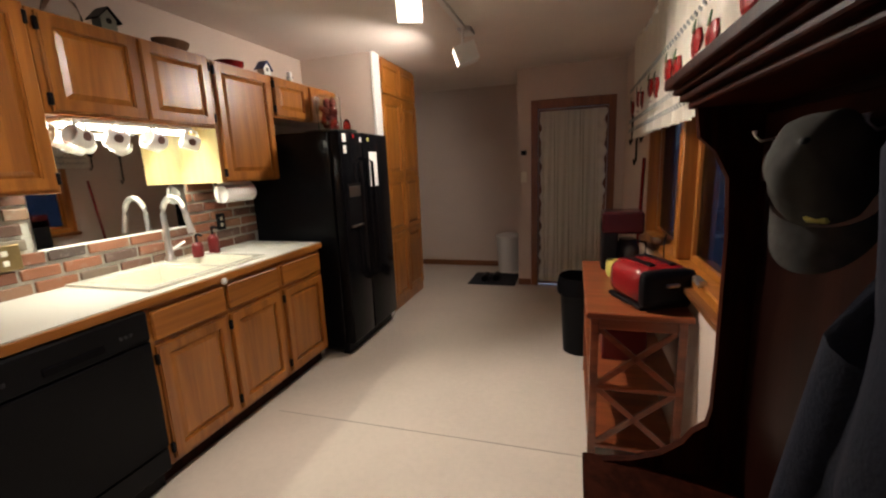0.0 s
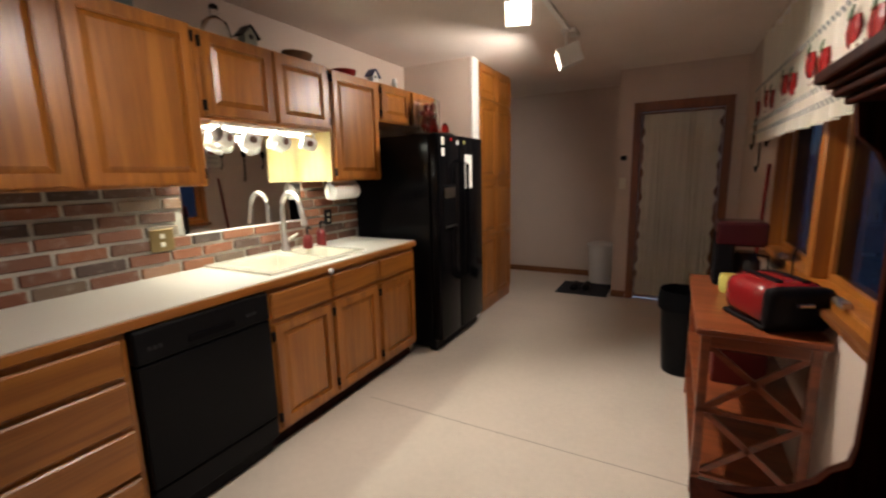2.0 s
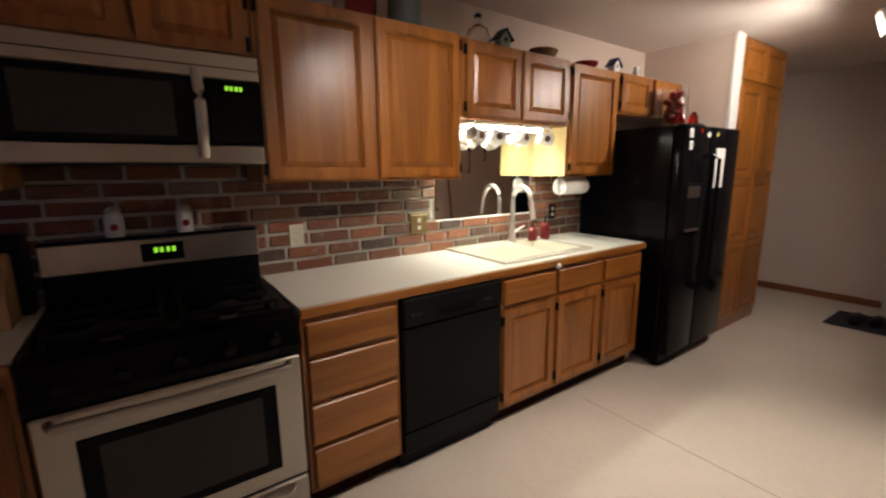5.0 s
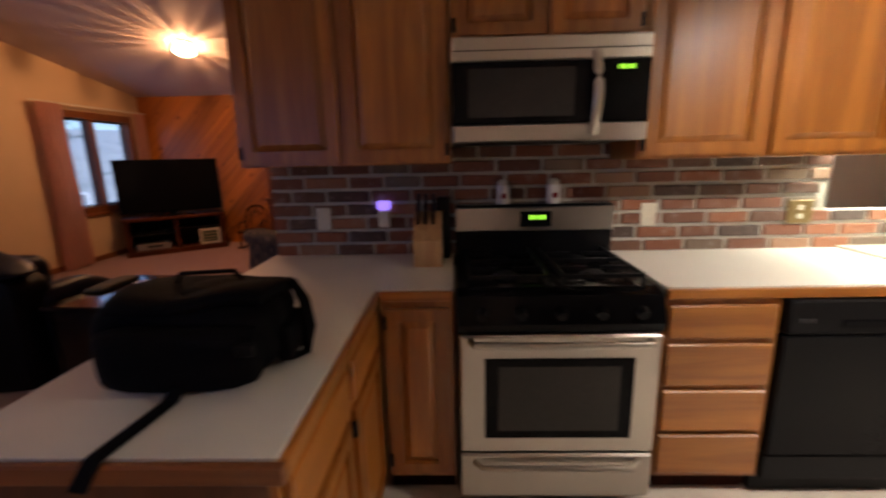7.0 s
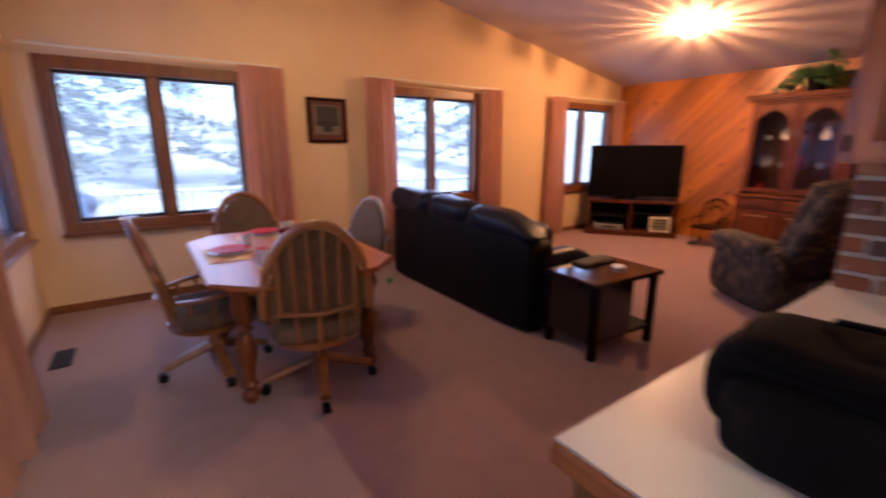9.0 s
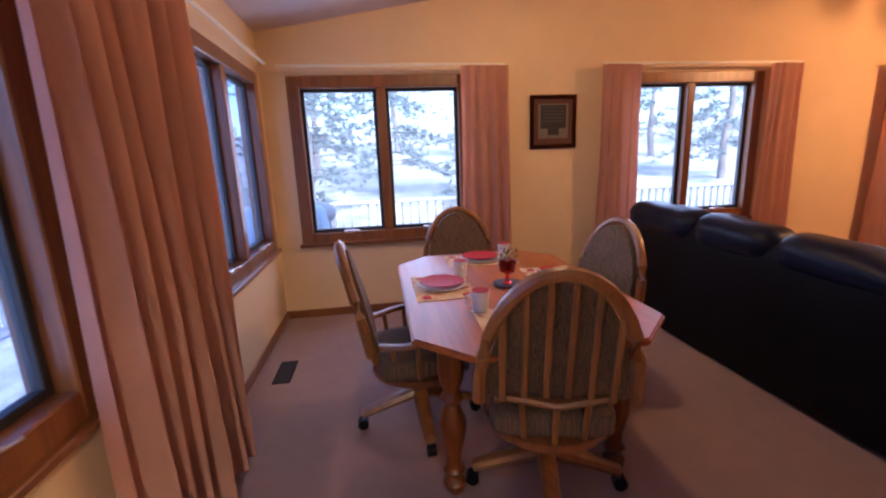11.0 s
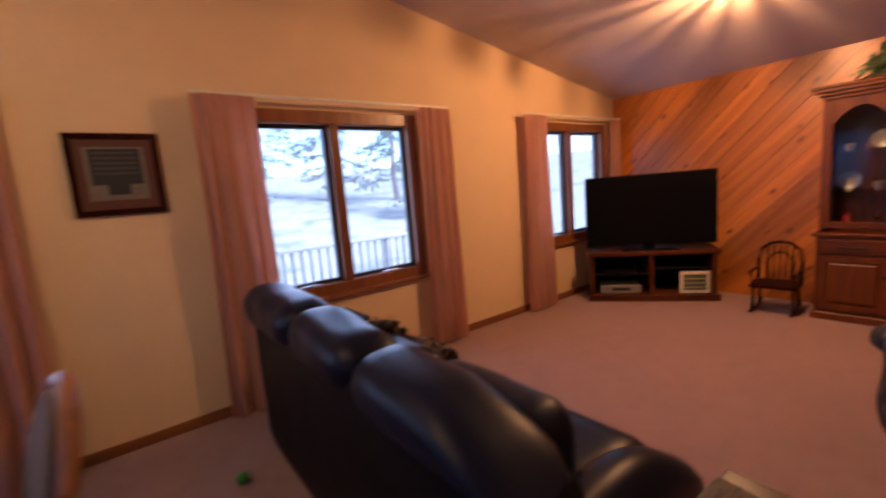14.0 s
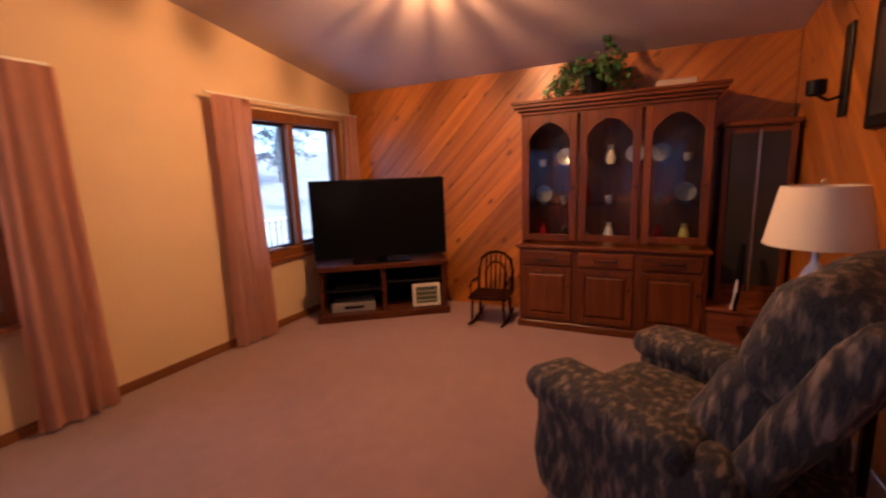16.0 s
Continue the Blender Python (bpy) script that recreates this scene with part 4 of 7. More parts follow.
def mug(m, mat, label):
    g = thing("mug", m, label, "mug", "mugs on hooks")
    bm = bm_lathe(bmesh.new(), [(0.034, 0), (0.04, 0.006), (0.041, 0.09), (0.037, 0.09), (0.036, 0.008), (0.0, 0.008)])
    part("cup", bm, mat, g, smooth=True)
    part("handle", bm_tube(bmesh.new(), [(0.038, 0, 0.075), (0.066, 0, 0.072), (0.075, 0, 0.05), (0.064, 0, 0.024), (0.038, 0, 0.018)], 0.006), mat, g, smooth=True)
    part("print", bm_cyl(bmesh.new(), (0, -0.036, 0.045), (0, -0.0425, 0.045), 0.02, seg=12), brown_print, g, "brown and red printed picture")
    return g


def hung(x, y, r):
    """A mug hanging by its handle: the mouth looks along the cabinet, tipped a little up."""
    z = Matrix.Rotation(radians(r), 3, "Z") @ Vector((-0.15, -0.94, 0.3)).normalized()
    u = (Vector((0, 0, 1)) - z.z * z).normalized()
    m = Matrix((u, z.cross(u), z)).transposed().to_4x4()
    m.translation = (x, y + 0.045, 1.6)
    return m


for k, (y, r) in enumerate(((1.6, 20), (1.78, -15), (1.97, 10), (2.2, -20))):
    mug(hung(-1.9, y, r), white_paint, "white printed mug hanging from a hook under the cabinet")
    bm = bm_tube(bmesh.new(), [(-1.9, y, 1.70), (-1.9, y, 1.675), (-1.89, y, 1.665), (-1.885, y, 1.675)], 0.003, 6)
    solid("cup_hook", bm, chrome, "small metal cup hook under the cabinet", "hook")
for y in (1.65, 1.9, 2.1):
    mug(hung(-2.08, y, 5), white_paint, "white mug hanging from a hook under the cabinet")

# paper towel under the tall cabinet
pt = thing("paper_towel", pose(-2.0, 2.42, 1.30), "white paper towel roll on a holder under the cabinet", "paper towel")
part("roll", bm_cyl(bmesh.new(), (0, 0.04, 0), (0, 0.3, 0), 0.058, seg=24), paper, pt, smooth=True)
part("holder", bm_tube(bmesh.new(), [(0, 0.012, -0.05), (0, 0.012, 0.05), (0, 0.03, 0.066), (0, 0.3, 0.066), (0, 0.322, 0.05), (0, 0.322, -0.05)], 0.012, 8), white_paint, pt, smooth=True)


def outlet(y, z, label, mat, w=0.075, h=0.115, cls="outlet"):
    o = thing(cls, pose(BRICK + 0.026, y, z, 0, 0, 90), label, "outlet")
    pbox("plate", (-w / 2, -0.006, -h / 2), (w / 2, 0.004, h / 2), mat, o, 0.003)
    for dz in (-0.022, 0.022):
        pbox("socket", (-0.012, -0.009, dz - 0.012), (0.012, -0.005, dz + 0.012), cream_plastic, o, 0.003)
    return o


outlet(0.66, 1.10, "cream wall outlet on the brick", cream_plastic)
outlet(1.40, 1.10, "brass double switch plate on the brick", plain("aged_brass", (0.28, 0.2, 0.09), 0.4, 0.8), 0.12)
outlet(-0.98, 1.105, "cream wall outlet on the brick", cream_plastic)
outlet(2.62, 1.10, "dark outlet on the brick beside the refrigerator", black_matte)
nlt = thing("night_light", pose(BRICK + 0.026, -0.665, 1.12, 0, 0, 90), "plug-in night light glowing violet on the brick", "night light")
pbox("body", (-0.03, -0.035, -0.06), (0.03, 0.004, 0.03), cream_plastic, nlt, 0.008)
pbox("lens", (-0.034, -0.04, 0.031), (0.034, 0.0, 0.075), violet_glow, nlt, 0.008)
kb = thing("knife_block", pose(-2.02, -0.44, TOP), "pale wooden knife block with black knives", "knife block")
bm = bmesh.new()
bm_prism(bm, [(-0.1, -0.06, 0), (0.1, -0.06, 0), (0.1, -0.06, 0.12), (-0.03, -0.06, 0.24), (-0.1, -0.06, 0.2)], (0, 0.13, 0))
part("block", bm, wood("pale_beech", (0.4, 0.22, 0.09), (0.58, 0.36, 0.17), "z"), kb)
for k in range(6):
    y, x = -0.04 + 0.035 * (k % 3), -0.05 + 0.06 * (k // 3)
    part("knife_handle", boxes(((x - 0.012, y - 0.008, 0.17), (x + 0.02, y + 0.008, 0.32 - 0.04 * (k // 3))), bev=0.004), black_matte, kb)
solid("knife_tray", boxes(((-2.16, -0.40, TOP), (-2.08, -0.33, TOP + 0.3)), bev=0.01), black_matte, "dark tall utensil holder beside the stove", "utensil holder")

# decorations on top of the cabinets
def bottle(m, prof, mat, label, cat="bottle", cap=None):
    b = thing("decor_" + cat.replace(" ", "_"), m, label, cat)
    part("body", bm_lathe(bmesh.new(), prof), mat, b, smooth=True)
    if cap:
        r, z0, z1 = cap
        part("lid", bm_lathe(bmesh.new(), [(r, z0), (r * 1.1, (z0 + z1) / 2), (r * 0.6, z1)]), black_matte, b, smooth=True)
    return b


def birdhouse(m, wall, roof, label, s=1.0):
    b = thing("birdhouse", m, label, "birdhouse")
    part("box", bm_prism(bmesh.new(), [(-0.05 * s, -0.04 * s, 0), (0.05 * s, -0.04 * s, 0), (0.05 * s, -0.04 * s, 0.1 * s), (0, -0.04 * s, 0.155 * s), (-0.05 * s, -0.04 * s, 0.1 * s)], (0, 0.08 * s, 0)), wall, b)
    bm = bmesh.new()
    for sx in (-1, 1):
        bm_prism(bm, [(0, -0.055 * s, 0.17 * s), (sx * 0.075 * s, -0.055 * s, 0.09 * s), (sx * 0.075 * s, -0.055 * s, 0.08 * s), (0, -0.055 * s, 0.158 * s)], (0, 0.11 * s, 0))
    part("roof", bm, roof, b)
    part("hole", bm_cyl(bmesh.new(), (0, -0.042 * s, 0.085 * s), (0, -0.038 * s, 0.085 * s), 0.018 * s), black_matte, b)
    return b


CT = lambda y, z=2.123, x=-2.0, r=90: pose(x, y, z, 0, 0, r)
bottle(CT(0.78), [(0.05, 0), (0.07, 0.03), (0.06, 0.12), (0.02, 0.18), (0.02, 0.22)], clear_glass, "clear glass decanter on top of the wall cabinet", "decanter")
bottle(CT(0.98), [(0.06, 0), (0.075, 0.04), (0.075, 0.12), (0.04, 0.16), (0.04, 0.2)], red_glass, "brown and red glass jar on top of the wall cabinet", "jar", (0.042, 0.2, 0.24))
bottle(CT(1.22), [(0.07, 0), (0.085, 0.02), (0.085, 0.18), (0.075, 0.19)], plain("grey_enamel", (0.1, 0.12, 0.12), 0.4), "grey-green enamel canister on top of the wall cabinet", "canister")
bottle(CT(1.7, 2.111), [(0.06, 0), (0.075, 0.03), (0.06, 0.09), (0.02, 0.12), (0.022, 0.16)], clear_glass, "round clear glass bottle on top of the wall cabinet", "bottle", (0.02, 0.16, 0.18))
birdhouse(CT(1.89, 2.111), plain("grey_green_paint", (0.16, 0.17, 0.15), 0.8), black_matte, "small weathered birdhouse with a dark roof", 0.76)
bk = thing("wicker_basket", CT(2.25, 2.111), "low brown wicker basket on top of the wall cabinet", "basket")
part("bowl", bm_lathe(bmesh.new(), [(0.055, 0), (0.078, 0.045), (0.082, 0.062), (0.07, 0.058), (0.0, 0.03)], sx=1.25), plain("wicker", (0.16, 0.08, 0.035), 0.9, vary=0.4, grain=40, relief=0.9), bk, smooth=True)
tp = thing("teapot", CT(2.68, 2.101), "low red ceramic dish with a spout on top of the cabinet", "dish")
part("body", bm_lathe(bmesh.new(), [(0.06, 0), (0.085, 0.03), (0.09, 0.05), (0.075, 0.055), (0.0, 0.06)]), red_gloss, tp, smooth=True)
part("spout", bm_tube(bmesh.new(), [(0.07, 0, 0.02), (0.11, 0, 0.04), (0.13, 0, 0.06)], [0.018, 0.012, 0.01]), red_gloss, tp, smooth=True)
birdhouse(CT(3.02, 2.106), white_paint, plain("blue_roof_paint", (0.05, 0.06, 0.16), 0.6), "small white birdhouse with a blue roof", 0.72)
cd = thing("candle_jar", CT(3.32, 2.106), "small white candle in a glass holder", "candle")
part("glass", bm_lathe(bmesh.new(), [(0.03, 0), (0.02, 0.02), (0.028, 0.06), (0.025, 0.06), (0.0, 0.025)]), clear_glass, cd, smooth=True)
part("candle", bm_cyl(bmesh.new(), (0, 0, 0.03), (0, 0, 0.1), 0.02), white_paint, cd, smooth=True)
# glass jar of red apples on a tray, on the refrigerator
solid("serving_tray", bm_lathe(bmesh.new(), [(0.12, 0), (0.16, 0.012), (0.2, 0.03), (0.195, 0.035), (0.15, 0.016), (0.0, 0.012)], sx=1.1), plain("dark_bronze", (0.05, 0.025, 0.015), 0.35, 0.6), "dark bronze oval tray on the refrigerator", "tray", pose(-1.72, 3.4, 1.702), smooth=True)
aj = thing("apple_jar", pose(-1.72, 3.4, 1.716), "tall clear glass jar filled with red ornaments", "jar")
part("glass", bm_lathe(bmesh.new(), [(0.07, 0), (0.095, 0.02), (0.095, 0.27), (0.085, 0.3), (0.08, 0.3), (0.088, 0.265), (0.088, 0.03), (0.0, 0.02)]), clear_glass, aj, smooth=True)
rnd = random.Random(4)
bm = bmesh.new()
for k in range(60):
    a, r = rnd.uniform(0, 6.28), 0.06 * math.sqrt(rnd.random())
    bmesh.ops.create_icosphere(bm, subdivisions=2, radius=0.025, matrix=Matrix.Translation((r * math.cos(a), r * math.sin(a), 0.05 + 0.0034 * k)))
part("ornaments", bm, red_gloss, aj, "red glossy ornaments", smooth=True)
for k, (dx, dy) in enumerate(((0.12, 0.06), (0.1, -0.09))):
    bottle(pose(-1.72 + dx, 3.4 + dy, 1.73), [(0.03, 0), (0.035, 0.02), (0.03, 0.07), (0.012, 0.1)], red_glass, "small red glass ornament on the tray", "ornament")

# ceiling track with three heads
tk = thing("track_light", pose(-0.6, 0.9, LOW), "white ceiling track with three box-shaped spot heads", "track light")
pbox("rail", (-0.018, 0.0, -0.022), (0.018, 2.72, 0.0), white_paint, tk)
pbox("feed_box", (-0.05, 2.6, -0.03), (0.05, 2.75, 0.0), white_paint, tk)
for y, aim, lit in ((0.22, (-1.28, -0.25, -1.5), 1), (1.47, (0.5, -1.5, -1.5), 1), (2.56, (-1.4, -0.5, -0.5), 1)):
    h = part("stem", bm_cyl(bmesh.new(), (0, y, -0.02), (0, y, -0.14), 0.009), white_paint, tk)
    q = Vector(aim).to_track_quat("Z", "Y").to_matrix().to_4x4()
    bm = boxes(((-0.065, -0.065, -0.1), (0.065, 0.065, -0.09)), ((-0.065, -0.065, -0.09), (-0.058, 0.065, 0.06)), ((0.058, -0.065, -0.09), (0.065, 0.065, 0.06)), ((-0.058, -0.065, -0.09), (0.058, -0.058, 0.06)), ((-0.058, 0.058, -0.09), (0.058, 0.065, 0.06)), bev=0.002)
    bm.transform(Matrix.Translation((0, y, -0.21)) @ q)
    hd = part("head", bm, white_paint, h)
    bm = bm_lathe(bmesh.new(), [(0.02, -0.09), (0.03, -0.06), (0.052, 0.0), (0.054, 0.01), (0.03, 0.018)])
    bm.transform(Matrix.Translation((0, y, -0.21)) @ q)
    part("bulb", bm, bulb_glow, h, "lit reflector bulb", smooth=True)

# back door with lace
dr_ = thing("door_1", pose(DOOR[0], 5.14, 0), "stained wooden back door with a large pane behind lace", "door", kind="structure")
pbox("leaf", (0.003, 0.05, 0.01), (0.717, 0.09, 1.975), trim_wood, dr_)
bm = boxes(((-0.075, -0.016, 0), (0.0, 0.02, 2.075)), ((0.72, -0.016, 0), (0.795, 0.02, 2.075)), ((0.0, -0.016, 1.98), (0.72, 0.02, 2.075)), bev=0.004)
part("casing", bm, trim_wood, dr_)
part("glazing", boxes(((0.1, 0.044, 0.2), (0.62, 0.052, 1.85))), screen_mat, dr_, "dark glass pane")
part("door_handle", bm_tube(bmesh.new(), [(0.66, 0.05, 0.98), (0.66, 0.0, 0.98), (0.6, -0.01, 0.98)], 0.009), chrome, dr_, smooth=True)
lc = curtain(pose(DOOR[0] + 0.355, 5.11, 0), 0.66, 0.06, 1.95, 13, "gathered ivory lace curtain with ruffled sides over the back door", lace, 0.006, 1.03, 11)
for v in lc.data.vertices:
    k = max(0.0, abs(v.co.x) - 0.24) / 0.09
    v.co.x += 0.008 * k * (math.sin(v.co.z * 29 + (2 if v.co.x > 0 else 0)) + math.sin(v.co.z * 47))
    v.co.y -= 0.012 * k * math.sin(v.co.z * 41)

# hall mat and things near the door
solid("floor_mat", boxes(((-1.02, 5.05, 0.0), (-0.45, 5.6, 0.012)), bev=0.004), plain("dark_blue_mat", (0.012, 0.014, 0.022), 0.95, vary=0.3, grain=150, relief=0.8), "dark rubber-backed mat on the hall floor", "mat")
for x, y in ((-0.83, 5.25), (-0.7, 5.28)):
    bm = bmesh.new()
    bm_cushion(bm, (x - 0.045, y - 0.13, 0.012), (x + 0.045, y + 0.13, 0.09), 0.04, 4)
    solid("shoe", bm, black_matte, "dark shoe standing on the hall mat", "shoe", group="shoes on the mat", smooth=True)
wb = thing("waste_bin", pose(-0.62, 5.75, 0), "white pail standing in the hall", "bin")
part("pail", bm_lathe(bmesh.new(), [(0.13, 0), (0.15, 0.45), (0.155, 0.46), (0.145, 0.46), (0.12, 0.02), (0, 0.02)]), white_paint, wb, smooth=True)
part("lid", bm_lathe(bmesh.new(), [(0.165, 0.462), (0.165, 0.49), (0.12, 0.51)]), white_paint, wb, smooth=True)
th = thing("light_switch", pose(-0.345, 5.136, 1.5), "small dark thermostat above a light switch", "switch")
pbox("thermostat", (-0.03, -0.02, 0.0), (0.03, 0.003, 0.05), black_matte, th, 0.005)
pbox("plate", (-0.035, -0.006, -0.3), (0.035, 0.003, -0.18), cream_plastic, th, 0.003)

# ---- kitchen, window side ----
# side table with crossed ends
tb = thing("side_table", pose(0.255, 2.10, 0), "red-brown wooden side table with crossed ends and shelves", "side table")
pbox("tabletop", (0.0, 0.0, 0.735), (0.43, 1.03, 0.765), red_wood, tb, 0.005)
for x in (0.02, 0.375):
    for y in (0.02, 0.975):
        pbox("leg", (x, y, 0.0), (x + 0.035, y + 0.035, 0.735), red_wood, tb)
for z in (0.09, 0.39):
    pbox("shelf", (0.02, 0.02, z), (0.41, 1.01, z + 0.02), red_wood, tb)
pbox("apron", (0.055, 0.022, 0.68), (0.375, 0.045, 0.735), red_wood, tb)
for y in (0.03, 0.985):
    for z0, z1 in ((0.11, 0.39), (0.41, 0.68)):
        for a, b in (((0.055, z0), (0.375, z1)), ((0.055, z1), (0.375, z0))):
            bm = bmesh.new()
            n = Vector((b[1] - a[1], 0, -(b[0] - a[0]))).normalized() * 0.012
            p, q = Vector((a[0], y, a[1])), Vector((b[0], y, b[1]))
            bm_prism(bm, [p + n, q + n, q - n, p - n], (0, 0.014, 0))
            part("cross_bar", bm, red_wood, tb)
for (y, z, w, h, mat, lab) in ((0.3, 0.41, 0.2, 0.16, soap_red, "red box on the side table shelf"), (0.62, 0.41, 0.22, 0.12, black_matte, "dark box on the side table shelf"), (0.78, 0.11, 0.18, 0.2, plain("blue_white_can", (0.3, 0.4, 0.55), 0.4), "blue and white tub on the side table shelf")):
    solid("stored_box", boxes(((0.09, 0, 0), (0.3, w, h)), bev=0.006), mat, lab, "box", pose(0.255, 2.10 + y, z))


ts = thing("toaster", pose(0.53, 2.32, 0.765, 0, 0, 25), "red four-slice toaster with black ends on the side table", "toaster")
bm = bm_cushion(bmesh.new(), (-0.13, -0.14, 0.015), (0.13, 0.14, 0.19), 0.06, 6)
part("shell", bm, red_gloss, ts, smooth=True)
pbox("base", (-0.12, -0.135, 0.0), (0.12, 0.135, 0.022), black_matte, ts, 0.006)
part("end_cap", bm_cushion(bmesh.new(), (-0.125, -0.165, 0.012), (0.125, -0.11, 0.18), 0.03, 5), black_matte, ts, smooth=True)
for x in (-0.05, 0.05):
    pbox("slot", (x - 0.014, -0.1, 0.188), (x + 0.014, 0.1, 0.1965), black_matte, ts, 0.0)
pbox("lever", (-0.03, -0.185, 0.11), (0.03, -0.16, 0.125), chrome, ts, 0.004)
cf = thing("coffee_maker", pose(0.46, 2.98, 0.765, 0, 0, 90), "black and dark red drip coffee maker with a glass pot", "coffee maker")
pbox("base", (-0.1, -0.14, 0), (0.1, 0.1, 0.035), black_matte, cf, 0.01)
pbox("tower", (-0.1, 0.01, 0.035), (0.1, 0.1, 0.3), black_matte, cf, 0.01)
pbox("brew_head", (-0.105, -0.13, 0.22), (0.105, 0.1, 0.35), plain("dark_red_plastic", (0.03, 0.004, 0.005), 0.25), cf, 0.012)
part("pot", bm_lathe(bmesh.new(), [(0.055, 0.037), (0.075, 0.06), (0.07, 0.13), (0.045, 0.17), (0.047, 0.18)], (0, -0.05, 0)), oven_glass, cf, smooth=True)
part("pot_handle", bm_tube(bmesh.new(), [(0, -0.095, 0.165), (0, -0.155, 0.155), (0, -0.155, 0.08), (0, -0.12, 0.07)], 0.009), black_matte, cf, smooth=True)
bottle(pose(0.42, 2.74, 0.765), [(0.035, 0), (0.045, 0.02), (0.045, 0.08), (0.04, 0.095), (0.034, 0.095), (0.034, 0.02), (0, 0.015)], yellow_glaze, "yellow-green patterned mug on the side table", "mug")
bottle(pose(0.56, 2.64, 0.765), [(0.05, 0), (0.06, 0.02), (0.06, 0.11), (0.05, 0.125)], red_gloss, "red ceramic canister with a lid on the side table", "canister", (0.045, 0.125, 0.15))
solid("appliance_cord", bm_tube(bmesh.new(), [(0.6, 2.45, 0.80), (0.65, 2.6, 0.79), (0.67, 2.75, 0.95), (0.69, 2.8, 1.0)], 0.004, 6), black_matte, "thin black appliance cord", "cord")
tc = thing("trash_can", pose(0.26, 3.42, 0), "dark plastic trash can lined with a black bag", "trash can")
part("can", bm_lathe(bmesh.new(), [(0.125, 0), (0.155, 0.56), (0.15, 0.56), (0.12, 0.015), (0, 0.015)], seg=20), black_matte, tc, smooth=True)
bm = bm_lathe(bmesh.new(), [(0.17, 0.46), (0.172, 0.52), (0.162, 0.585), (0.15, 0.585), (0.14, 0.5)], seg=28)
for v in bm.verts:
    v.co += 0.012 * noise.noise_vector(v.co * 14)
part("liner", bm, bag_cloth, tc, "black bag folded over the rim", smooth=True)

# valance with fruit print
va = curtain(pose(EAST - 0.1, 2.42, 0, 0, 0, -90), 2.55, 1.56, 2.22, 14, "cream cotton valance with red apple print over the kitchen window", cream_cloth, 0.022, 1.02, 21)
va.name = "valance"
va["category"] = "valance"
for k in range(11):
    y = 3.6 - 0.23 * k - (0.05 if k % 2 else 0)
    z = 1.715 + (0.025 if k % 2 else 0)
    part("apple_print", bm_lathe(bmesh.new(), [(0.014, 0), (0.044, 0.02), (0.056, 0.055), (0.042, 0.092), (0.014, 0.088)], (2.42 - y, -0.02, z), seg=16, sy=0.25), red_gloss, va, "printed red apple")
    bm = bmesh.new()
    u = 2.42 - y
    bm_prism(bm, [(u - 0.01, -0.036, z + 0.085), (u + 0.02, -0.036, z + 0.09), (u + 0.03, -0.036, z + 0.12), (u, -0.036, z + 0.105)], (0, 0.004, 0))
    part("leaf_print", bm, leaf_mat, va, "printed green leaf")
    for q in range(5):
        part("berry_print", bm_lathe(bmesh.new(), [(0.001, 0), (0.007, 0.005), (0.001, 0.012)], (u + 0.075 + 0.018 * q, -0.034, 1.70 + 0.03 * (q % 3)), seg=8, sy=0.4), red_gloss, va)
for z in (1.60, 1.66, 1.87):
    bm = bmesh.new()
    for i in range(100):
        x = -1.25 + i * 0.025
        bm_box(bm, (x, -0.034, z + (0.012 if i % 2 else 0)), (x + 0.014, -0.03, z + 0.011 + (0.012 if i % 2 else 0)))
    part("check_band", bm, plain("grey_green_print", (0.26, 0.28, 0.27), 0.9), va, "printed grey-green checked band")
solid("valance_rod", bm_cyl(bmesh.new(), (EAST - 0.09, 1.1, 2.2), (EAST - 0.09, 3.75, 2.2), 0.012), white_paint, "slim white rod of the valance", "curtain rod")
# iron utensils on the wall by the door
for k, (y, z, l) in enumerate(((3.8, 1.74, 0.17), (4.13, 1.74, 0.34), (4.44, 1.74, 0.17))):
    w = thing("wall_utensil", pose(EAST - 0.012, y, z, 0, 0, -90), "dark iron utensil with a coiled hook on the wall", "wall decoration", "iron utensils on the wall")
    part("shaft", bm_tube(bmesh.new(), [(0, -0.005, 0), (0, -0.005, -l), (0.03, -0.02, -l - 0.03), (0.05, -0.03, -l + 0.01)], 0.008), black_matte, w)
    part("bowl", bm_lathe(bmesh.new(), [(0.01, 0), (0.035, 0.03), (0.04, 0.07), (0.02, 0.11)], (0, -0.005, -0.06), sy=0.3), black_matte, w, smooth=True)
solid("broom", bm_cyl(bmesh.new(), (EAST - 0.03, 3.86, 0.0), (EAST - 0.012, 3.72, 1.42), 0.012), red_gloss, "red broom handle leaning against the wall", "broom", smooth=True)

# hall tree with hooks
ht = thing("hall_tree", pose(EAST, 1.56, 0, 0, 0, -90), "dark mahogany hall tree with a bench, hooks and a crown", "hall tree")
L = 1.25
def side_outline(x):
    return [(x, -0.45, 0.0), (x, -0.45, 0.43), (x, -0.4, 0.46), (x, -0.32, 0.475), (x, -0.235, 0.51), (x, -0.175, 0.56), (x, -0.15, 0.60), (x, -0.115, 0.63), (x, -0.106, 0.68), (x, -0.104, 0.84), (x, -0.105, 1.2), (x, -0.115, 1.36), (x, -0.15, 1.43), (x, -0.19, 1.47), (x, -0.2, 1.545), (x, 0.0, 1.545), (x, 0.0, 0.0)]
for x in (0.0, L - 0.03):
    part("side_panel", bm_prism(bmesh.new(), side_outline(x), (0.03, 0, 0)), dark_wood, ht)
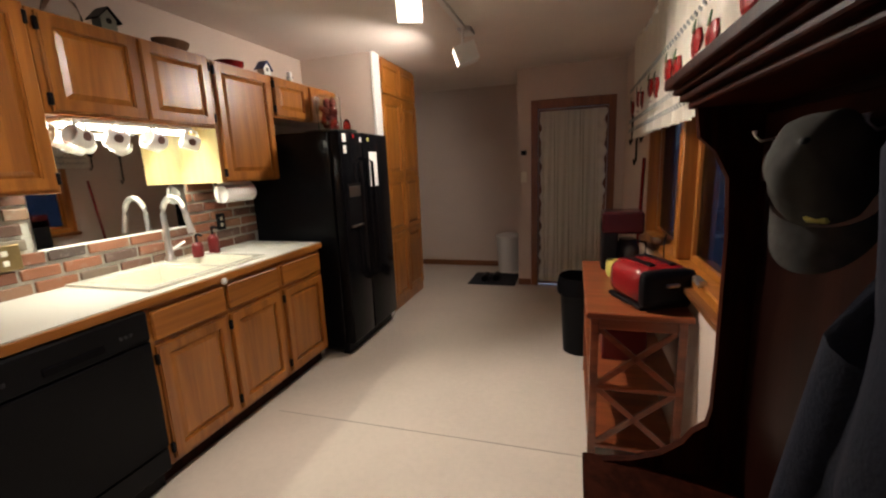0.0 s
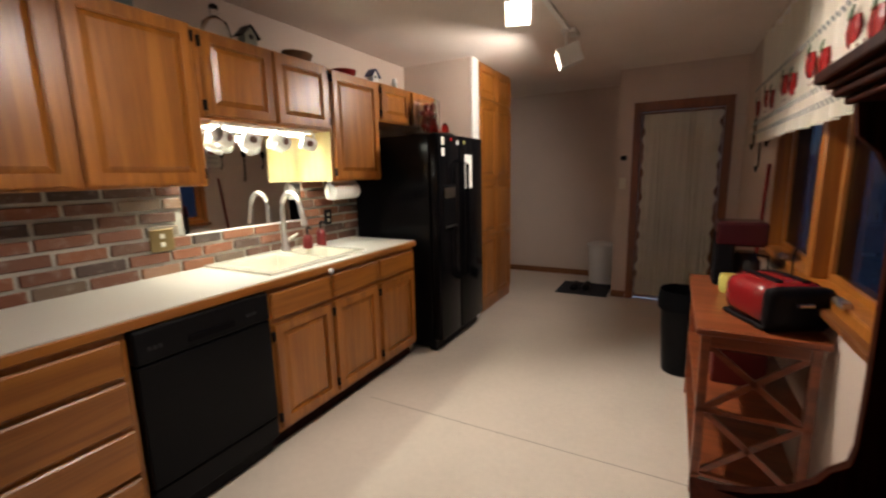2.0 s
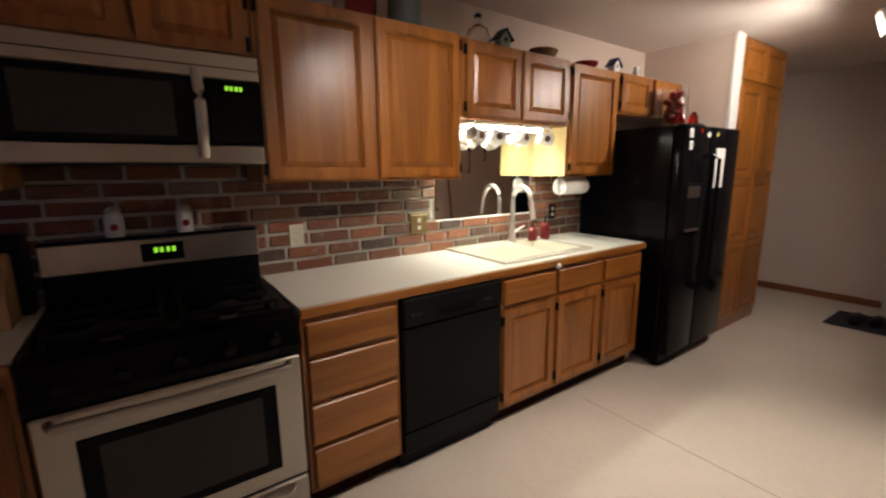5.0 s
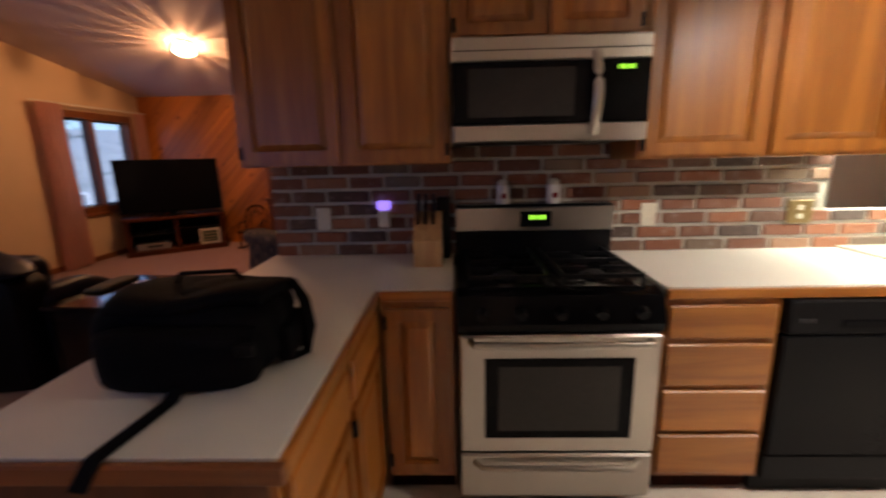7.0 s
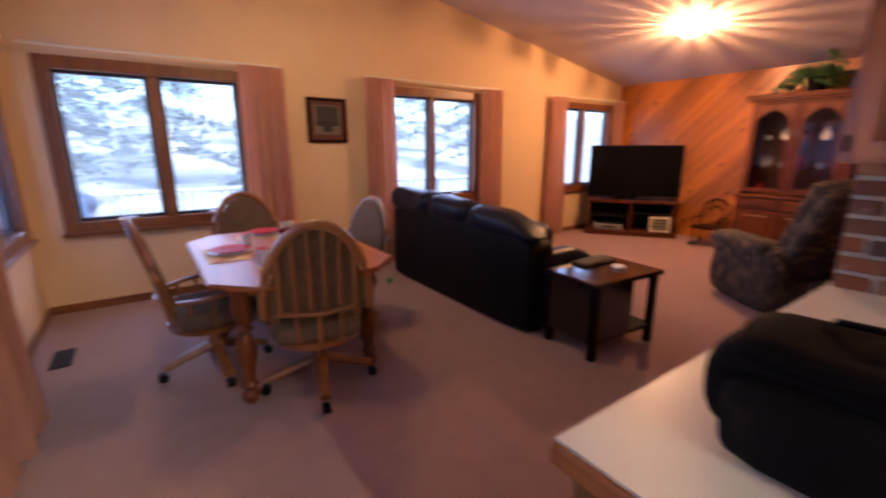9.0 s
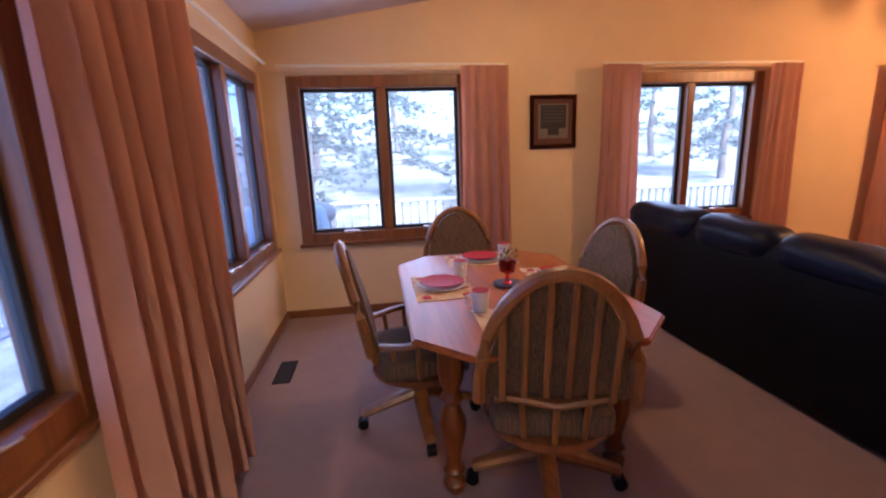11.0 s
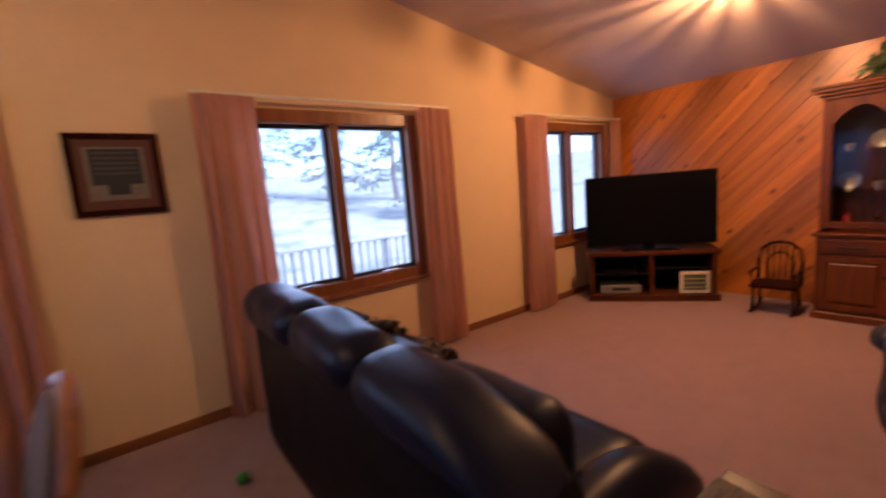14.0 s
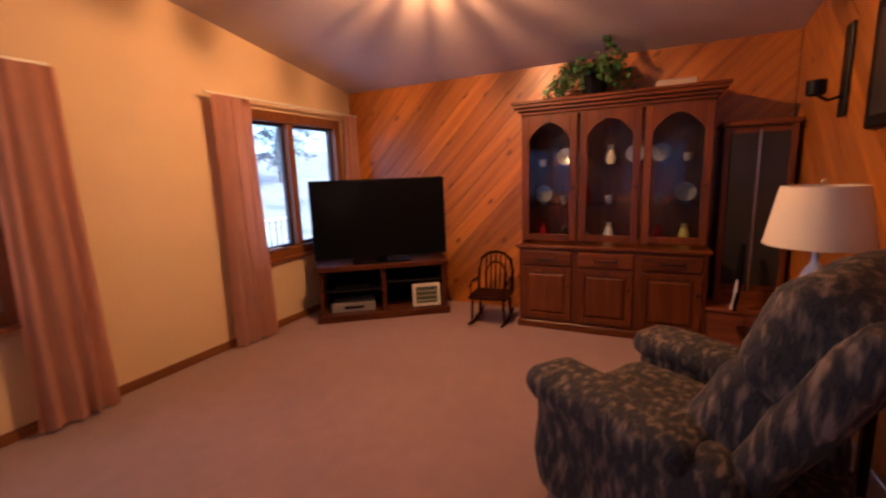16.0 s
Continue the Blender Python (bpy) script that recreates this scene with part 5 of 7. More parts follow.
# darker than the side panels: the shade of the recess is in its colour
pbox("back_panel", (0.03, -0.03, 0.0), (L - 0.03, -0.004, 1.545), wood("mahogany_back_shaded", (0.006, 0.002, 0.0015), (0.016, 0.0045, 0.003), "z"), ht)
pbox("bench_seat", (-0.01, -0.465, 0.43), (L + 0.01, -0.03, 0.458), dark_wood, ht, 0.006)
pbox("bench_front", (0.03, -0.44, 0.02), (L - 0.03, -0.42, 0.43), dark_wood, ht)
pbox("hook_rail", (0.03, -0.045, 1.35), (L - 0.03, -0.03, 1.52), dark_wood, ht, 0.004)
bm = bmesh.new()
for k, (o, z0, z1) in enumerate(((0.215, 1.545, 1.565), (0.235, 1.565, 1.585), (0.25, 1.585, 1.60), (0.27, 1.60, 1.63))):
    bm_box(bm, (-0.012 - 0.012 * k, -o, z0), (L + 0.012 + 0.012 * k, 0.0, z1), 0.006, 2)
part("crown", bm, dark_wood, ht, "stepped crown moulding")
for x in (0.1, 0.52, 0.92):
    part("hook", bm_tube(bmesh.new(), [(x, -0.045, 1.455), (x, -0.075, 1.45), (x, -0.088, 1.462), (x, -0.09, 1.475)], [0.003, 0.003, 0.003, 0.006], 8), chrome, ht, smooth=True)
F = Vector((-0.36, -0.37, -0.85)).normalized()          # from the crown towards the brim
U = Vector((-0.55, -0.58, 0.53))
U = (U - U.dot(F) * F).normalized()                      # the way the top of the crown points
hm = Matrix((-F, U.cross(-F), U)).transposed().to_4x4()
hm = hm @ Matrix.Scale(0.94, 4)
hm.translation = (0.585, 1.09, 1.395)
hat = thing("baseball_cap", hm, "dark grey baseball cap with a paler brim hanging from a hook", "cap")
bm = bm_lathe(bmesh.new(), [(0.094, -0.05), (0.097, -0.02), (0.094, 0.02), (0.082, 0.05), (0.06, 0.072), (0.03, 0.083), (0.004, 0.086)], seg=36, sy=0.84)
for v in bm.verts:
    a = math.atan2(v.co.y, v.co.x)
    v.co.xy *= 1 - 0.045 * abs(math.cos(3 * a)) ** 18
    v.co += 0.01 * noise.noise_vector(v.co * 16)
part("crown", bm, plain("grey_cap_cloth", (0.045, 0.044, 0.04), 0.9, vary=0.5, grain=22, gloss=0.05), hat, smooth=True)
part("button", bm_lathe(bmesh.new(), [(0.008, 0.084), (0.008, 0.09), (0.003, 0.093)], seg=10), black_matte, hat, smooth=True)
bm = bmesh.new()
rows = []
for i in range(5):
    k = i / 4
    rows.append([bm.verts.new((-0.04 - (0.055 + 0.085 * k) * math.sin(a), (0.082 + 0.006 * k) * math.cos(a), -0.048 - 0.02 * k * math.sin(a) - 0.035 * abs(math.cos(a)) ** 2 * k)) for a in [math.pi * (0.06 + 0.88 * q / 14) for q in range(15)]])
for a, b in zip(rows, rows[1:]):
    for q in range(14):
        bm.faces.new((a[q], a[q + 1], b[q + 1], b[q]))
bmesh.ops.solidify(bm, geom=bm.faces[:], thickness=0.004)
part("brim", bm, plain("pale_cap_cloth", (0.12, 0.117, 0.11), 0.9, vary=0.3, grain=40, gloss=0.05), hat, smooth=True)
part("badge", boxes(((-0.096, -0.03, -0.03), (-0.088, 0.005, -0.012)), bev=0.003), yellow_glaze, hat, "small yellow badge")
coat_cloth = plain("charcoal_coat", (0.007, 0.009, 0.017), 0.85, vary=0.4, grain=150, relief=0.5, gloss=0.12)
ct = thing("hanging_coat", pose(EAST - 0.13, 0.635, 1.46, 0, 0, -90), "dark grey coat hanging from a hook on the hall tree", "coat")


def draped(bm):
    for v in bm.verts:
        k = max(0, min(1, (v.co.z + 0.35) / 0.45))
        v.co.x *= 1 - 0.6 * k
        v.co.y += 0.02 * math.sin(v.co.x * 30 + 4 * v.co.z)
    return bm


part("body", draped(bm_cushion(bmesh.new(), (-0.2, -0.1, -0.95), (0.2, 0.06, 0.03), 0.07, 11, 0.03, 3)), coat_cloth, ct, smooth=True)
for sx in (-1, 1):
    part("sleeve", bm_tube(bmesh.new(), [(sx * 0.06, -0.05, -0.06), (sx * 0.12, -0.07, -0.25), (sx * 0.17, -0.08, -0.5), (sx * 0.18, -0.07, -0.72)], [0.04, 0.05, 0.05, 0.045], 12, 0.8), coat_cloth, ct, smooth=True)
part("collar", bm_tube(bmesh.new(), [(-0.1, -0.07, -0.08), (-0.07, -0.09, 0.02), (0, -0.05, 0.05), (0.07, -0.09, 0.02), (0.1, -0.07, -0.08)], 0.025, 8, 0.6), coat_cloth, ct, smooth=True)

# camera bag on the peninsula
bag = thing("black_bag", pose(-1.03, -0.92, TOP, 0, 0, 96), "black nylon camera bag lying on the peninsula worktop", "bag")
bm = bm_cushion(bmesh.new(), (-0.2, -0.13, 0.0), (0.2, 0.12, 0.19), 0.075, 9, 0.03, 2)
part("body", bm, bag_cloth, bag, smooth=True)
part("pocket", bm_cushion(bmesh.new(), (-0.17, -0.18, 0.01), (0.17, -0.1, 0.15), 0.035, 5, 0.012, 7), bag_cloth, bag, smooth=True)
part("side_pocket", bm_cushion(bmesh.new(), (0.17, -0.08, 0.01), (0.215, 0.08, 0.11), 0.02, 6, 0.012, 5), bag_cloth, bag, smooth=True)
part("strap_loop", bm_tube(bmesh.new(), [(0.16, 0.06, 0.185), (0.195, 0.05, 0.185), (0.225, 0.03, 0.14), (0.24, 0.0, 0.08), (0.235, -0.03, 0.025), (0.2, -0.05, 0.02)], 0.017, 8, 0.3), bag_cloth, bag)
part("lid", bm_cushion(bmesh.new(), (-0.18, -0.115, 0.155), (0.18, 0.105, 0.198), 0.02, 8, 0.025, 9), bag_cloth, bag, smooth=True)
part("carry_handle", bm_tube(bmesh.new(), [(-0.08, 0.03, 0.2), (-0.07, 0.03, 0.222), (0.06, 0.03, 0.224), (0.08, 0.03, 0.2)], 0.011, 8, 0.5), bag_cloth, bag)
part("buckle", boxes(((0.13, -0.19, 0.09), (0.17, -0.175, 0.12)), bev=0.004), black_matte, bag)
bm = bm_tube(bmesh.new(), [(-0.9, -0.9, TOP + 0.05), (-0.83, -0.905, TOP + 0.006), (-0.7, -0.92, TOP + 0.005), (-0.66, -0.925, TOP + 0.004), (-0.625, -0.93, TOP - 0.03)], 0.019, 8, 0.2)
part("strap", bm, bag_cloth, bag).matrix_parent_inverse = bag.matrix_world.inverted()

# ---- dining corner ----
CX, CY = -0.835, -3.76
dt = thing("dining_table", pose(CX, CY, 0), "eight-sided wooden dining table with turned legs", "dining table")
hx, hy, cut = 0.525, 0.79, 0.2
out = [(-hx + cut, -hy), (hx - cut, -hy), (hx, -hy + cut), (hx, hy - cut), (hx - cut, hy), (-hx + cut, hy), (-hx, hy - cut), (-hx, -hy + cut)]
bm = bm_prism(bmesh.new(), [(x, y, 0.722) for x, y in out], (0, 0, 0.03))
bmesh.ops.bevel(bm, geom=[e for e in bm.edges if abs(e.verts[0].co.z - e.verts[1].co.z) < 1e-5], offset=0.008, segments=2, affect="EDGES")
part("tabletop", bm, table_wood, dt)
part("apron", boxes(((-0.4, -0.56, 0.64), (0.4, -0.54, 0.722)), ((-0.4, 0.54, 0.64), (0.4, 0.56, 0.722)), ((-0.4, -0.54, 0.64), (-0.38, 0.54, 0.722)), ((0.38, -0.54, 0.64), (0.4, 0.54, 0.722))), oak_x, dt)
for x in (-0.37, 0.37):
    for y in (-0.52, 0.52):
        part("leg", bm_lathe(bmesh.new(), [(0.03, 0), (0.045, 0.02), (0.05, 0.05), (0.03, 0.08), (0.048, 0.11), (0.03, 0.14), (0.038, 0.2), (0.056, 0.29), (0.06, 0.34), (0.03, 0.42), (0.05, 0.45), (0.03, 0.48), (0.05, 0.53), (0.055, 0.57), (0.055, 0.722)], (x, y, 0), 18), cherry, dt, smooth=True)


chair_oak = wood("chair_oak", (0.15, 0.055, 0.014), (0.27, 0.105, 0.027), "z")


def swivel_chair(m, label):
    """A captain's chair on a four-legged caster base; it faces local -y."""
    c = thing("dining_chair", m, label, "chair", "chairs round the dining table")
    part("seat", bm_cushion(bmesh.new(), (-0.235, -0.24, 0.35), (0.235, 0.21, 0.48), 0.05, 5), tan_cloth, c, smooth=True)
    part("seat_frame", bm_lathe(bmesh.new(), [(0.2, 0.325), (0.255, 0.33), (0.262, 0.365), (0.2, 0.37)], (0, -0.01, 0), 28), trim_wood, c, smooth=True)
    hoop = [(0.272 * math.cos(a), 0.25 + 0.11 * math.sin(a), 0.54 + 0.475 * math.sin(a) ** 0.9) for a in [math.pi * k / 18 for k in range(19)]]
    part("back_hoop", bm_tube(bmesh.new(), hoop, 0.025, 8, 1.0), chair_oak, c, "bent wooden hoop", smooth=True)
    bm = bmesh.new()
    o = [(x * 0.9, y - 0.012, 0.54 + (z - 0.54) * 0.95) for x, y, z in hoop]
    bm_prism(bm, o, (0, -0.03, 0))
    part("backrest", bm, tan_cloth, c, "striped upholstered back pad")
    for k in range(6):
        x = -0.19 + 0.076 * k
        h = 0.455 * math.sqrt(max(0, 1 - (x / 0.272) ** 2))
        y1 = 0.25 + 0.11 * h / 0.475
        part("slat", bm_tube(bmesh.new(), [(x, 0.262, 0.545), (x, 0.262 + (y1 - 0.25) * 0.5, 0.54 + h * 0.5), (x, y1 + 0.01, 0.545 + h)], 0.013, 6, 0.6), chair_oak, c)
    arm = [(-0.26, -0.2, 0.58), (-0.275, -0.05, 0.58), (-0.27, 0.1, 0.56), (-0.2, 0.235, 0.55), (0, 0.285, 0.545), (0.2, 0.235, 0.55), (0.27, 0.1, 0.56), (0.275, -0.05, 0.58), (0.26, -0.2, 0.58)]
    part("arm_rail", bm_tube(bmesh.new(), arm, 0.023, 8, 0.7), chair_oak, c, "bent arm rail", smooth=True)
    for a in range(9):
        t = radians(-20 + a * 27.5)
        x, y = 0.235 * math.cos(t), 0.235 * math.sin(t)
        part("spindle", bm_cyl(bmesh.new(), (x, y - 0.005, 0.35), (x * 1.12, y * 1.12, 0.555), 0.012, seg=8), chair_oak, c)
    part("column", bm_lathe(bmesh.new(), [(0.05, 0.15), (0.045, 0.2), (0.03, 0.24), (0.03, 0.325)], seg=14), trim_wood, c, smooth=True)
    for k in range(4):
        t = radians(90 * k + 90)
        u = Vector((math.cos(t), math.sin(t), 0))
        lg = part("base_leg", bm_tube(bmesh.new(), [u * 0.03 + Vector((0, 0, 0.17)), u * 0.17 + Vector((0, 0, 0.13)), u * 0.31 + Vector((0, 0, 0.085))], [0.04, 0.036, 0.03], 8, 0.8), chair_oak, c, smooth=True)
        s = Vector((-u.y, u.x, 0))
        p = u * 0.315 + Vector((0, 0, 0.029))
        part("caster", bm_cyl(bmesh.new(), p - s * 0.022, p + s * 0.022, 0.029, seg=14), black_matte, lg, smooth=True)
    return c


CH = "wooden captain's swivel chair with striped tan upholstery on casters"
swivel_chair(pose(-0.855, -3.19, 0, 0, 0, -14) @ Matrix.Diagonal((1, 1, 1.045, 1)), CH)
swivel_chair(pose(-0.37, -3.79, 0, 0, 0, -86), CH)
swivel_chair(pose(-0.82, -4.64, 0, 0, 0, 180), CH)
swivel_chair(pose(-1.28, -3.91, 0, 0, 0, 101), CH)


def setting(x, y, r, cup):
    """A printed mat with a red plate on a white one and a tall white cup, red inside."""
    m = pose(x, y, 0.752, 0, 0, r)
    mat = thing("placemat", m, "printed cream placemat with red fruit on the table", "placemat", "placemats")
    pbox("cloth", (-0.22, -0.15, 0), (0.22, 0.15, 0.004), placemat_cloth, mat, 0.001)
    for u, v in ((-0.17, -0.1), (0.17, 0.1), (-0.17, 0.1), (0.17, -0.1)):
        if abs(u - cup[0]) + abs(v - cup[1]) > 0.1:
            part("fruit_print", bm_lathe(bmesh.new(), [(0.024, 0.0042), (0.024, 0.0052)], (u, v, 0), 14, 1.15), plate_red, mat, "printed red apple")
    p = thing("dinner_plate", m @ pose(0.0, 0.0, 0.004), "red plate stacked on a white plate", "plate", "plates")
    part("lower_plate", bm_lathe(bmesh.new(), [(0.08, 0), (0.13, 0.014), (0.128, 0.017), (0.07, 0.006)], seg=28), white_paint, p, smooth=True)
    part("upper_plate", bm_lathe(bmesh.new(), [(0.07, 0.018), (0.118, 0.03), (0.116, 0.033), (0.06, 0.024)], seg=28), plate_red, p, smooth=True)
    c = thing("drinking_cup", m @ pose(*cup, 0.004), "tall white cup with a red glazed inside", "cup", "cups")
    part("cup", bm_lathe(bmesh.new(), [(0.028, 0), (0.033, 0.006), (0.04, 0.09), (0.04, 0.094)], seg=20), white_paint, c, smooth=True)
    part("lining", bm_lathe(bmesh.new(), [(0.0385, 0.0942), (0.0385, 0.097), (0.034, 0.0972), (0.033, 0.096)], seg=20), plate_red, c, "red glazed inside", smooth=True)
    part("handle", bm_tube(bmesh.new(), [(0.037, 0, 0.078), (0.06, 0, 0.074), (0.06, 0, 0.035), (0.034, 0, 0.026)], 0.005, 6), white_paint, c, smooth=True)


setting(-0.52, -3.80, 90, (-0.15, 0.13)), setting(-0.85, -4.32, 180, (0.17, 0.02)), setting(-1.17, -3.80, -90, (-0.15, 0.13)), setting(-0.81, -3.26, 0, (0.18, -0.13))
cn = thing("centrepiece", pose(-0.86, -3.74, 0.752), "dark dish with a red candle and green sprig", "centrepiece")
part("dish", bm_lathe(bmesh.new(), [(0.05, 0), (0.075, 0.01), (0.073, 0.016), (0.0, 0.008)]), plain("blue_grey_dish", (0.05, 0.07, 0.12), 0.3), cn, smooth=True)
part("stem", bm_lathe(bmesh.new(), [(0.03, 0.01), (0.01, 0.03), (0.01, 0.06), (0.04, 0.075), (0.05, 0.13), (0.04, 0.14)]), red_glass, cn, smooth=True)
part("candle", bm_lathe(bmesh.new(), [(0.03, 0.08), (0.033, 0.14), (0.02, 0.15)]), red_gloss, cn, smooth=True)
rnd = random.Random(8)
bm = bmesh.new()
for k in range(40):
    a, r, z = rnd.uniform(0, 6.28), rnd.uniform(0.01, 0.05), rnd.uniform(0.13, 0.19)
    p = Vector((r * math.cos(a), r * math.sin(a), z))
    d = Vector((rnd.uniform(-1, 1), rnd.uniform(-1, 1), rnd.uniform(0, 1))).normalized() * 0.025
    s = d.cross(Vector((0, 0, 1))).normalized() * 0.006
    bm.faces.new([bm.verts.new(q) for q in (p, p + d * 0.5 + s, p + d, p + d * 0.5 - s)])
part("sprig", bm, leaf_mat, cn)
vt = thing("floor_vent", pose(0.505, -4.52, 0.0), "dark metal floor register set in the carpet", "vent")
pbox("frame", (-0.06, -0.16, 0.0), (0.06, 0.16, 0.006), black_matte, vt, 0.002)
for k in range(9):
    pbox("slat", (-0.045, -0.14 + 0.034 * k, 0.006), (0.045, -0.125 + 0.034 * k, 0.009), dark_trim, vt, 0.0)
bm = bmesh.new()
bmesh.ops.create_icosphere(bm, subdivisions=3, radius=0.032)
solid("toy_ball", bm, green_plastic, "small bright green toy ball on the carpet", "ball", pose(-2.15, -4.74, 0.032), smooth=True)

# picture on the south wall
pc = thing("framed_picture", pose(-1.65, SOUTH + 0.002, 1.47, 0, 0, 180), "small framed dark print with a pale lower band", "picture")
bm = boxes(((0, -0.025, 0), (0.035, 0, 0.48)), ((0.415, -0.025, 0), (0.45, 0, 0.48)), ((0.035, -0.025, 0), (0.415, 0, 0.035)), ((0.035, -0.025, 0.445), (0.415, 0, 0.48)), bev=0.004)
part("frame", bm, dark_wood, pc)
part("mat_board", boxes(((0.035, -0.012, 0.035), (0.415, -0.004, 0.445))), plain("brown_mat", (0.085, 0.028, 0.015), 0.8), pc)
part("print", boxes(((0.08, -0.016, 0.09), (0.37, -0.011, 0.4))), plain("pale_print", (0.14, 0.12, 0.09), 0.7, vary=0.3, grain=20), pc)
part("print_shape", boxes(((0.1, -0.018, 0.18), (0.35, -0.0155, 0.39)), ((0.17, -0.018, 0.12), (0.28, -0.0155, 0.18))), plain("dark_print", (0.015, 0.014, 0.014), 0.7), pc)
for k in range(5):
    part("text_bar", boxes(((0.12, -0.0195, 0.36 - 0.03 * k), (0.33, -0.0178, 0.372 - 0.03 * k))), plain("grey_print_bar", (0.045, 0.043, 0.04), 0.7), pc)

# ---- living room ----
# sofa: its back stands towards the dining table
sf = thing("leather_sofa", pose(-2.42, -3.99, 0, 0, 0, -90), "dark navy leather reclining sofa with padded backs and arms", "sofa")
SL = 2.18
# local x runs southwards; lx counts depth from the back towards the seat
def lx(a, b, y0, y1, z0, z1):
    return (a, -y1, z0), (b, -y0, z1)

def sag(x):
    """How far the worn back has settled: nothing at the window end, most at the end table."""
    return max(0.0, min(1.0, (0.6 - x) / 1.2))


bm = bmesh.new()
bm_cushion(bm, *lx(-SL / 2 + 0.05, SL / 2 - 0.05, -0.055, 0.24, 0.01, 0.9), 0.06, 8)
for v in bm.verts:
    u = max(0.0, min(1.0, (-0.55 - v.co.x) / 0.5))
    v.co.z -= (0.17 * u * u + 0.03 * sag(v.co.x)) * max(0.0, v.co.z - 0.6) / 0.3
part("back_frame", bm, leather_dark, sf, smooth=True)
pbox("base", *lx(-SL / 2 + 0.03, SL / 2 - 0.03, 0.06, 0.86, 0.05, 0.3), leather_dark, sf, 0.02)
third = (SL - 0.34) / 3
for k in range(3):
    a = -SL / 2 + 0.17 + third * k
    part("seat_cushion", bm_cushion(bmesh.new(), *lx(a + 0.008, a + third - 0.008, 0.26, 0.85, 0.28, 0.5), 0.08, 7, 0.008, k), leather, sf, smooth=True)
    bm = bm_cushion(bmesh.new(), *lx(a - 0.13 if k == 0 else a + 0.002, a + third + (0.16 if k == 2 else -0.002), -0.085, 0.2, 0.74, 1.0), 0.11, 9, 0.014, k + 4)
    for v in bm.verts:
        u = max(0.0, min(1.0, (-0.55 - v.co.x) / 0.5))
        v.co.z -= (0.15 * u * u + 0.06 * sag(v.co.x)) * max(0.0, v.co.z - 0.74) / 0.26
    part("back_pillow", bm, leather, sf, smooth=True)
    part("lumbar_pillow", bm_cushion(bmesh.new(), *lx(a + 0.015, a + third - 0.015, 0.17, 0.42, 0.46, 0.82), 0.1, 7, 0.014, k + 8), leather, sf, smooth=True)
for a in (-SL / 2, SL / 2 - 0.2):
    bm = bm_cushion(bmesh.new(), *lx(a, a + 0.2, 0.1, 0.87, 0.05, 0.645), 0.097, 9, 0.01, a)
    for v in bm.verts:
        u = max(0.0, min(1.0, (-v.co.y - 0.42) / 0.5))
        v.co.z -= 0.24 * u ** 1.6 * max(0.0, v.co.z - 0.1) / 0.54
    part("arm", bm, leather, sf, smooth=True)
for x in (-SL / 2 + 0.1, SL / 2 - 0.1):
    for y in (-0.12, -0.8):
        pbox("foot", (x - 0.03, y - 0.03, 0.0), (x + 0.03, y + 0.03, 0.06), black_matte, sf, 0.004)
bm = bm_cushion(bmesh.new(), (-0.36, -0.32, -0.03), (0.36, 0.32, 0.06), 0.04, 11, 0.06, 12)
rnd = random.Random(5)
for v in list(bm.verts):
    for _ in range(3):
        d = (v.normal + Vector([rnd.uniform(-0.8, 0.8) for _ in range(3)])).normalized() * rnd.uniform(0.02, 0.045)
        s = d.orthogonal().normalized() * 0.006
        bm.faces.new([bm.verts.new(q) for q in (v.co - s, v.co + s, v.co + d)])
solid("plush_throw", bm, fur_cloth, "brown and black plush throw lying on the sofa", "throw", pose(-2.83, -4.42, 0.66, 12, -32, 0), smooth=True)

espresso_gloss = plain("polished_espresso", (0.008, 0.006, 0.005), 0.14, vary=0.2, relief=0, coat=0.3, gloss=0.5)
et = thing("end_table", pose(-2.79, -2.60, 0, 0, 0, -4), "black-brown wooden end table with a lower shelf", "end table")
pbox("tabletop", (-0.36, -0.245, 0.525), (0.36, 0.245, 0.56), espresso_gloss, et, 0.006)
for x in (-0.335, 0.285):
    for y in (-0.225, 0.175):
        pbox("leg", (x, y, 0), (x + 0.05, y + 0.05, 0.525), espresso, et, 0.004)
pbox("drawer_box", (-0.06, -0.22, 0.12), (0.335, 0.22, 0.525), espresso_gloss, et, 0.004)
pbox("shelf", (-0.33, -0.22, 0.12), (0.33, 0.22, 0.145), espresso, et, 0.004)
solid("coaster", bm_lathe(bmesh.new(), [(0.04, 0), (0.05, 0.008), (0.045, 0.02), (0.02, 0.02)]), white_paint, "small white dish on the end table", "dish", pose(-2.9, -2.55, 0.56), smooth=True)
bm = bm_cushion(bmesh.new(), (-0.17, -0.07, 0.0), (0.17, 0.07, 0.03), 0.014, 6, 0.02, 4)
solid("folded_cloth", bm, patterned("striped_cloth", "noise", [(0.06, 0.055, 0.045), (0.13, 0.11, 0.06), (0.035, 0.035, 0.04)], 8, stretch=(1, 9, 1)), "folded grey and yellow cloth on the end table", "cloth", pose(-2.9, -2.755, 0.56, 0, 0, -4), smooth=True)

ot = thing("lamp_table", pose(-2.98, -5.3, 0), "small black table beyond the sofa under the window", "side table")
pbox("top", (-0.2, -0.2, 0.57), (0.2, 0.2, 0.6), espresso, ot, 0.006)
for x in (-0.18, 0.14):
    for y in (-0.18, 0.14):
        pbox("leg", (x, y, 0), (x + 0.04, y + 0.04, 0.57), espresso, ot)
pbox("shelf", (-0.17, -0.17, 0.15), (0.17, 0.17, 0.17), espresso, ot)

# television and stand, set across the corner
ang = math.degrees(math.atan2(-4.21 + 5.33, -7.05 + 6.24))
tvm = pose(-6.645, -4.77, 0, 0, 0, ang)


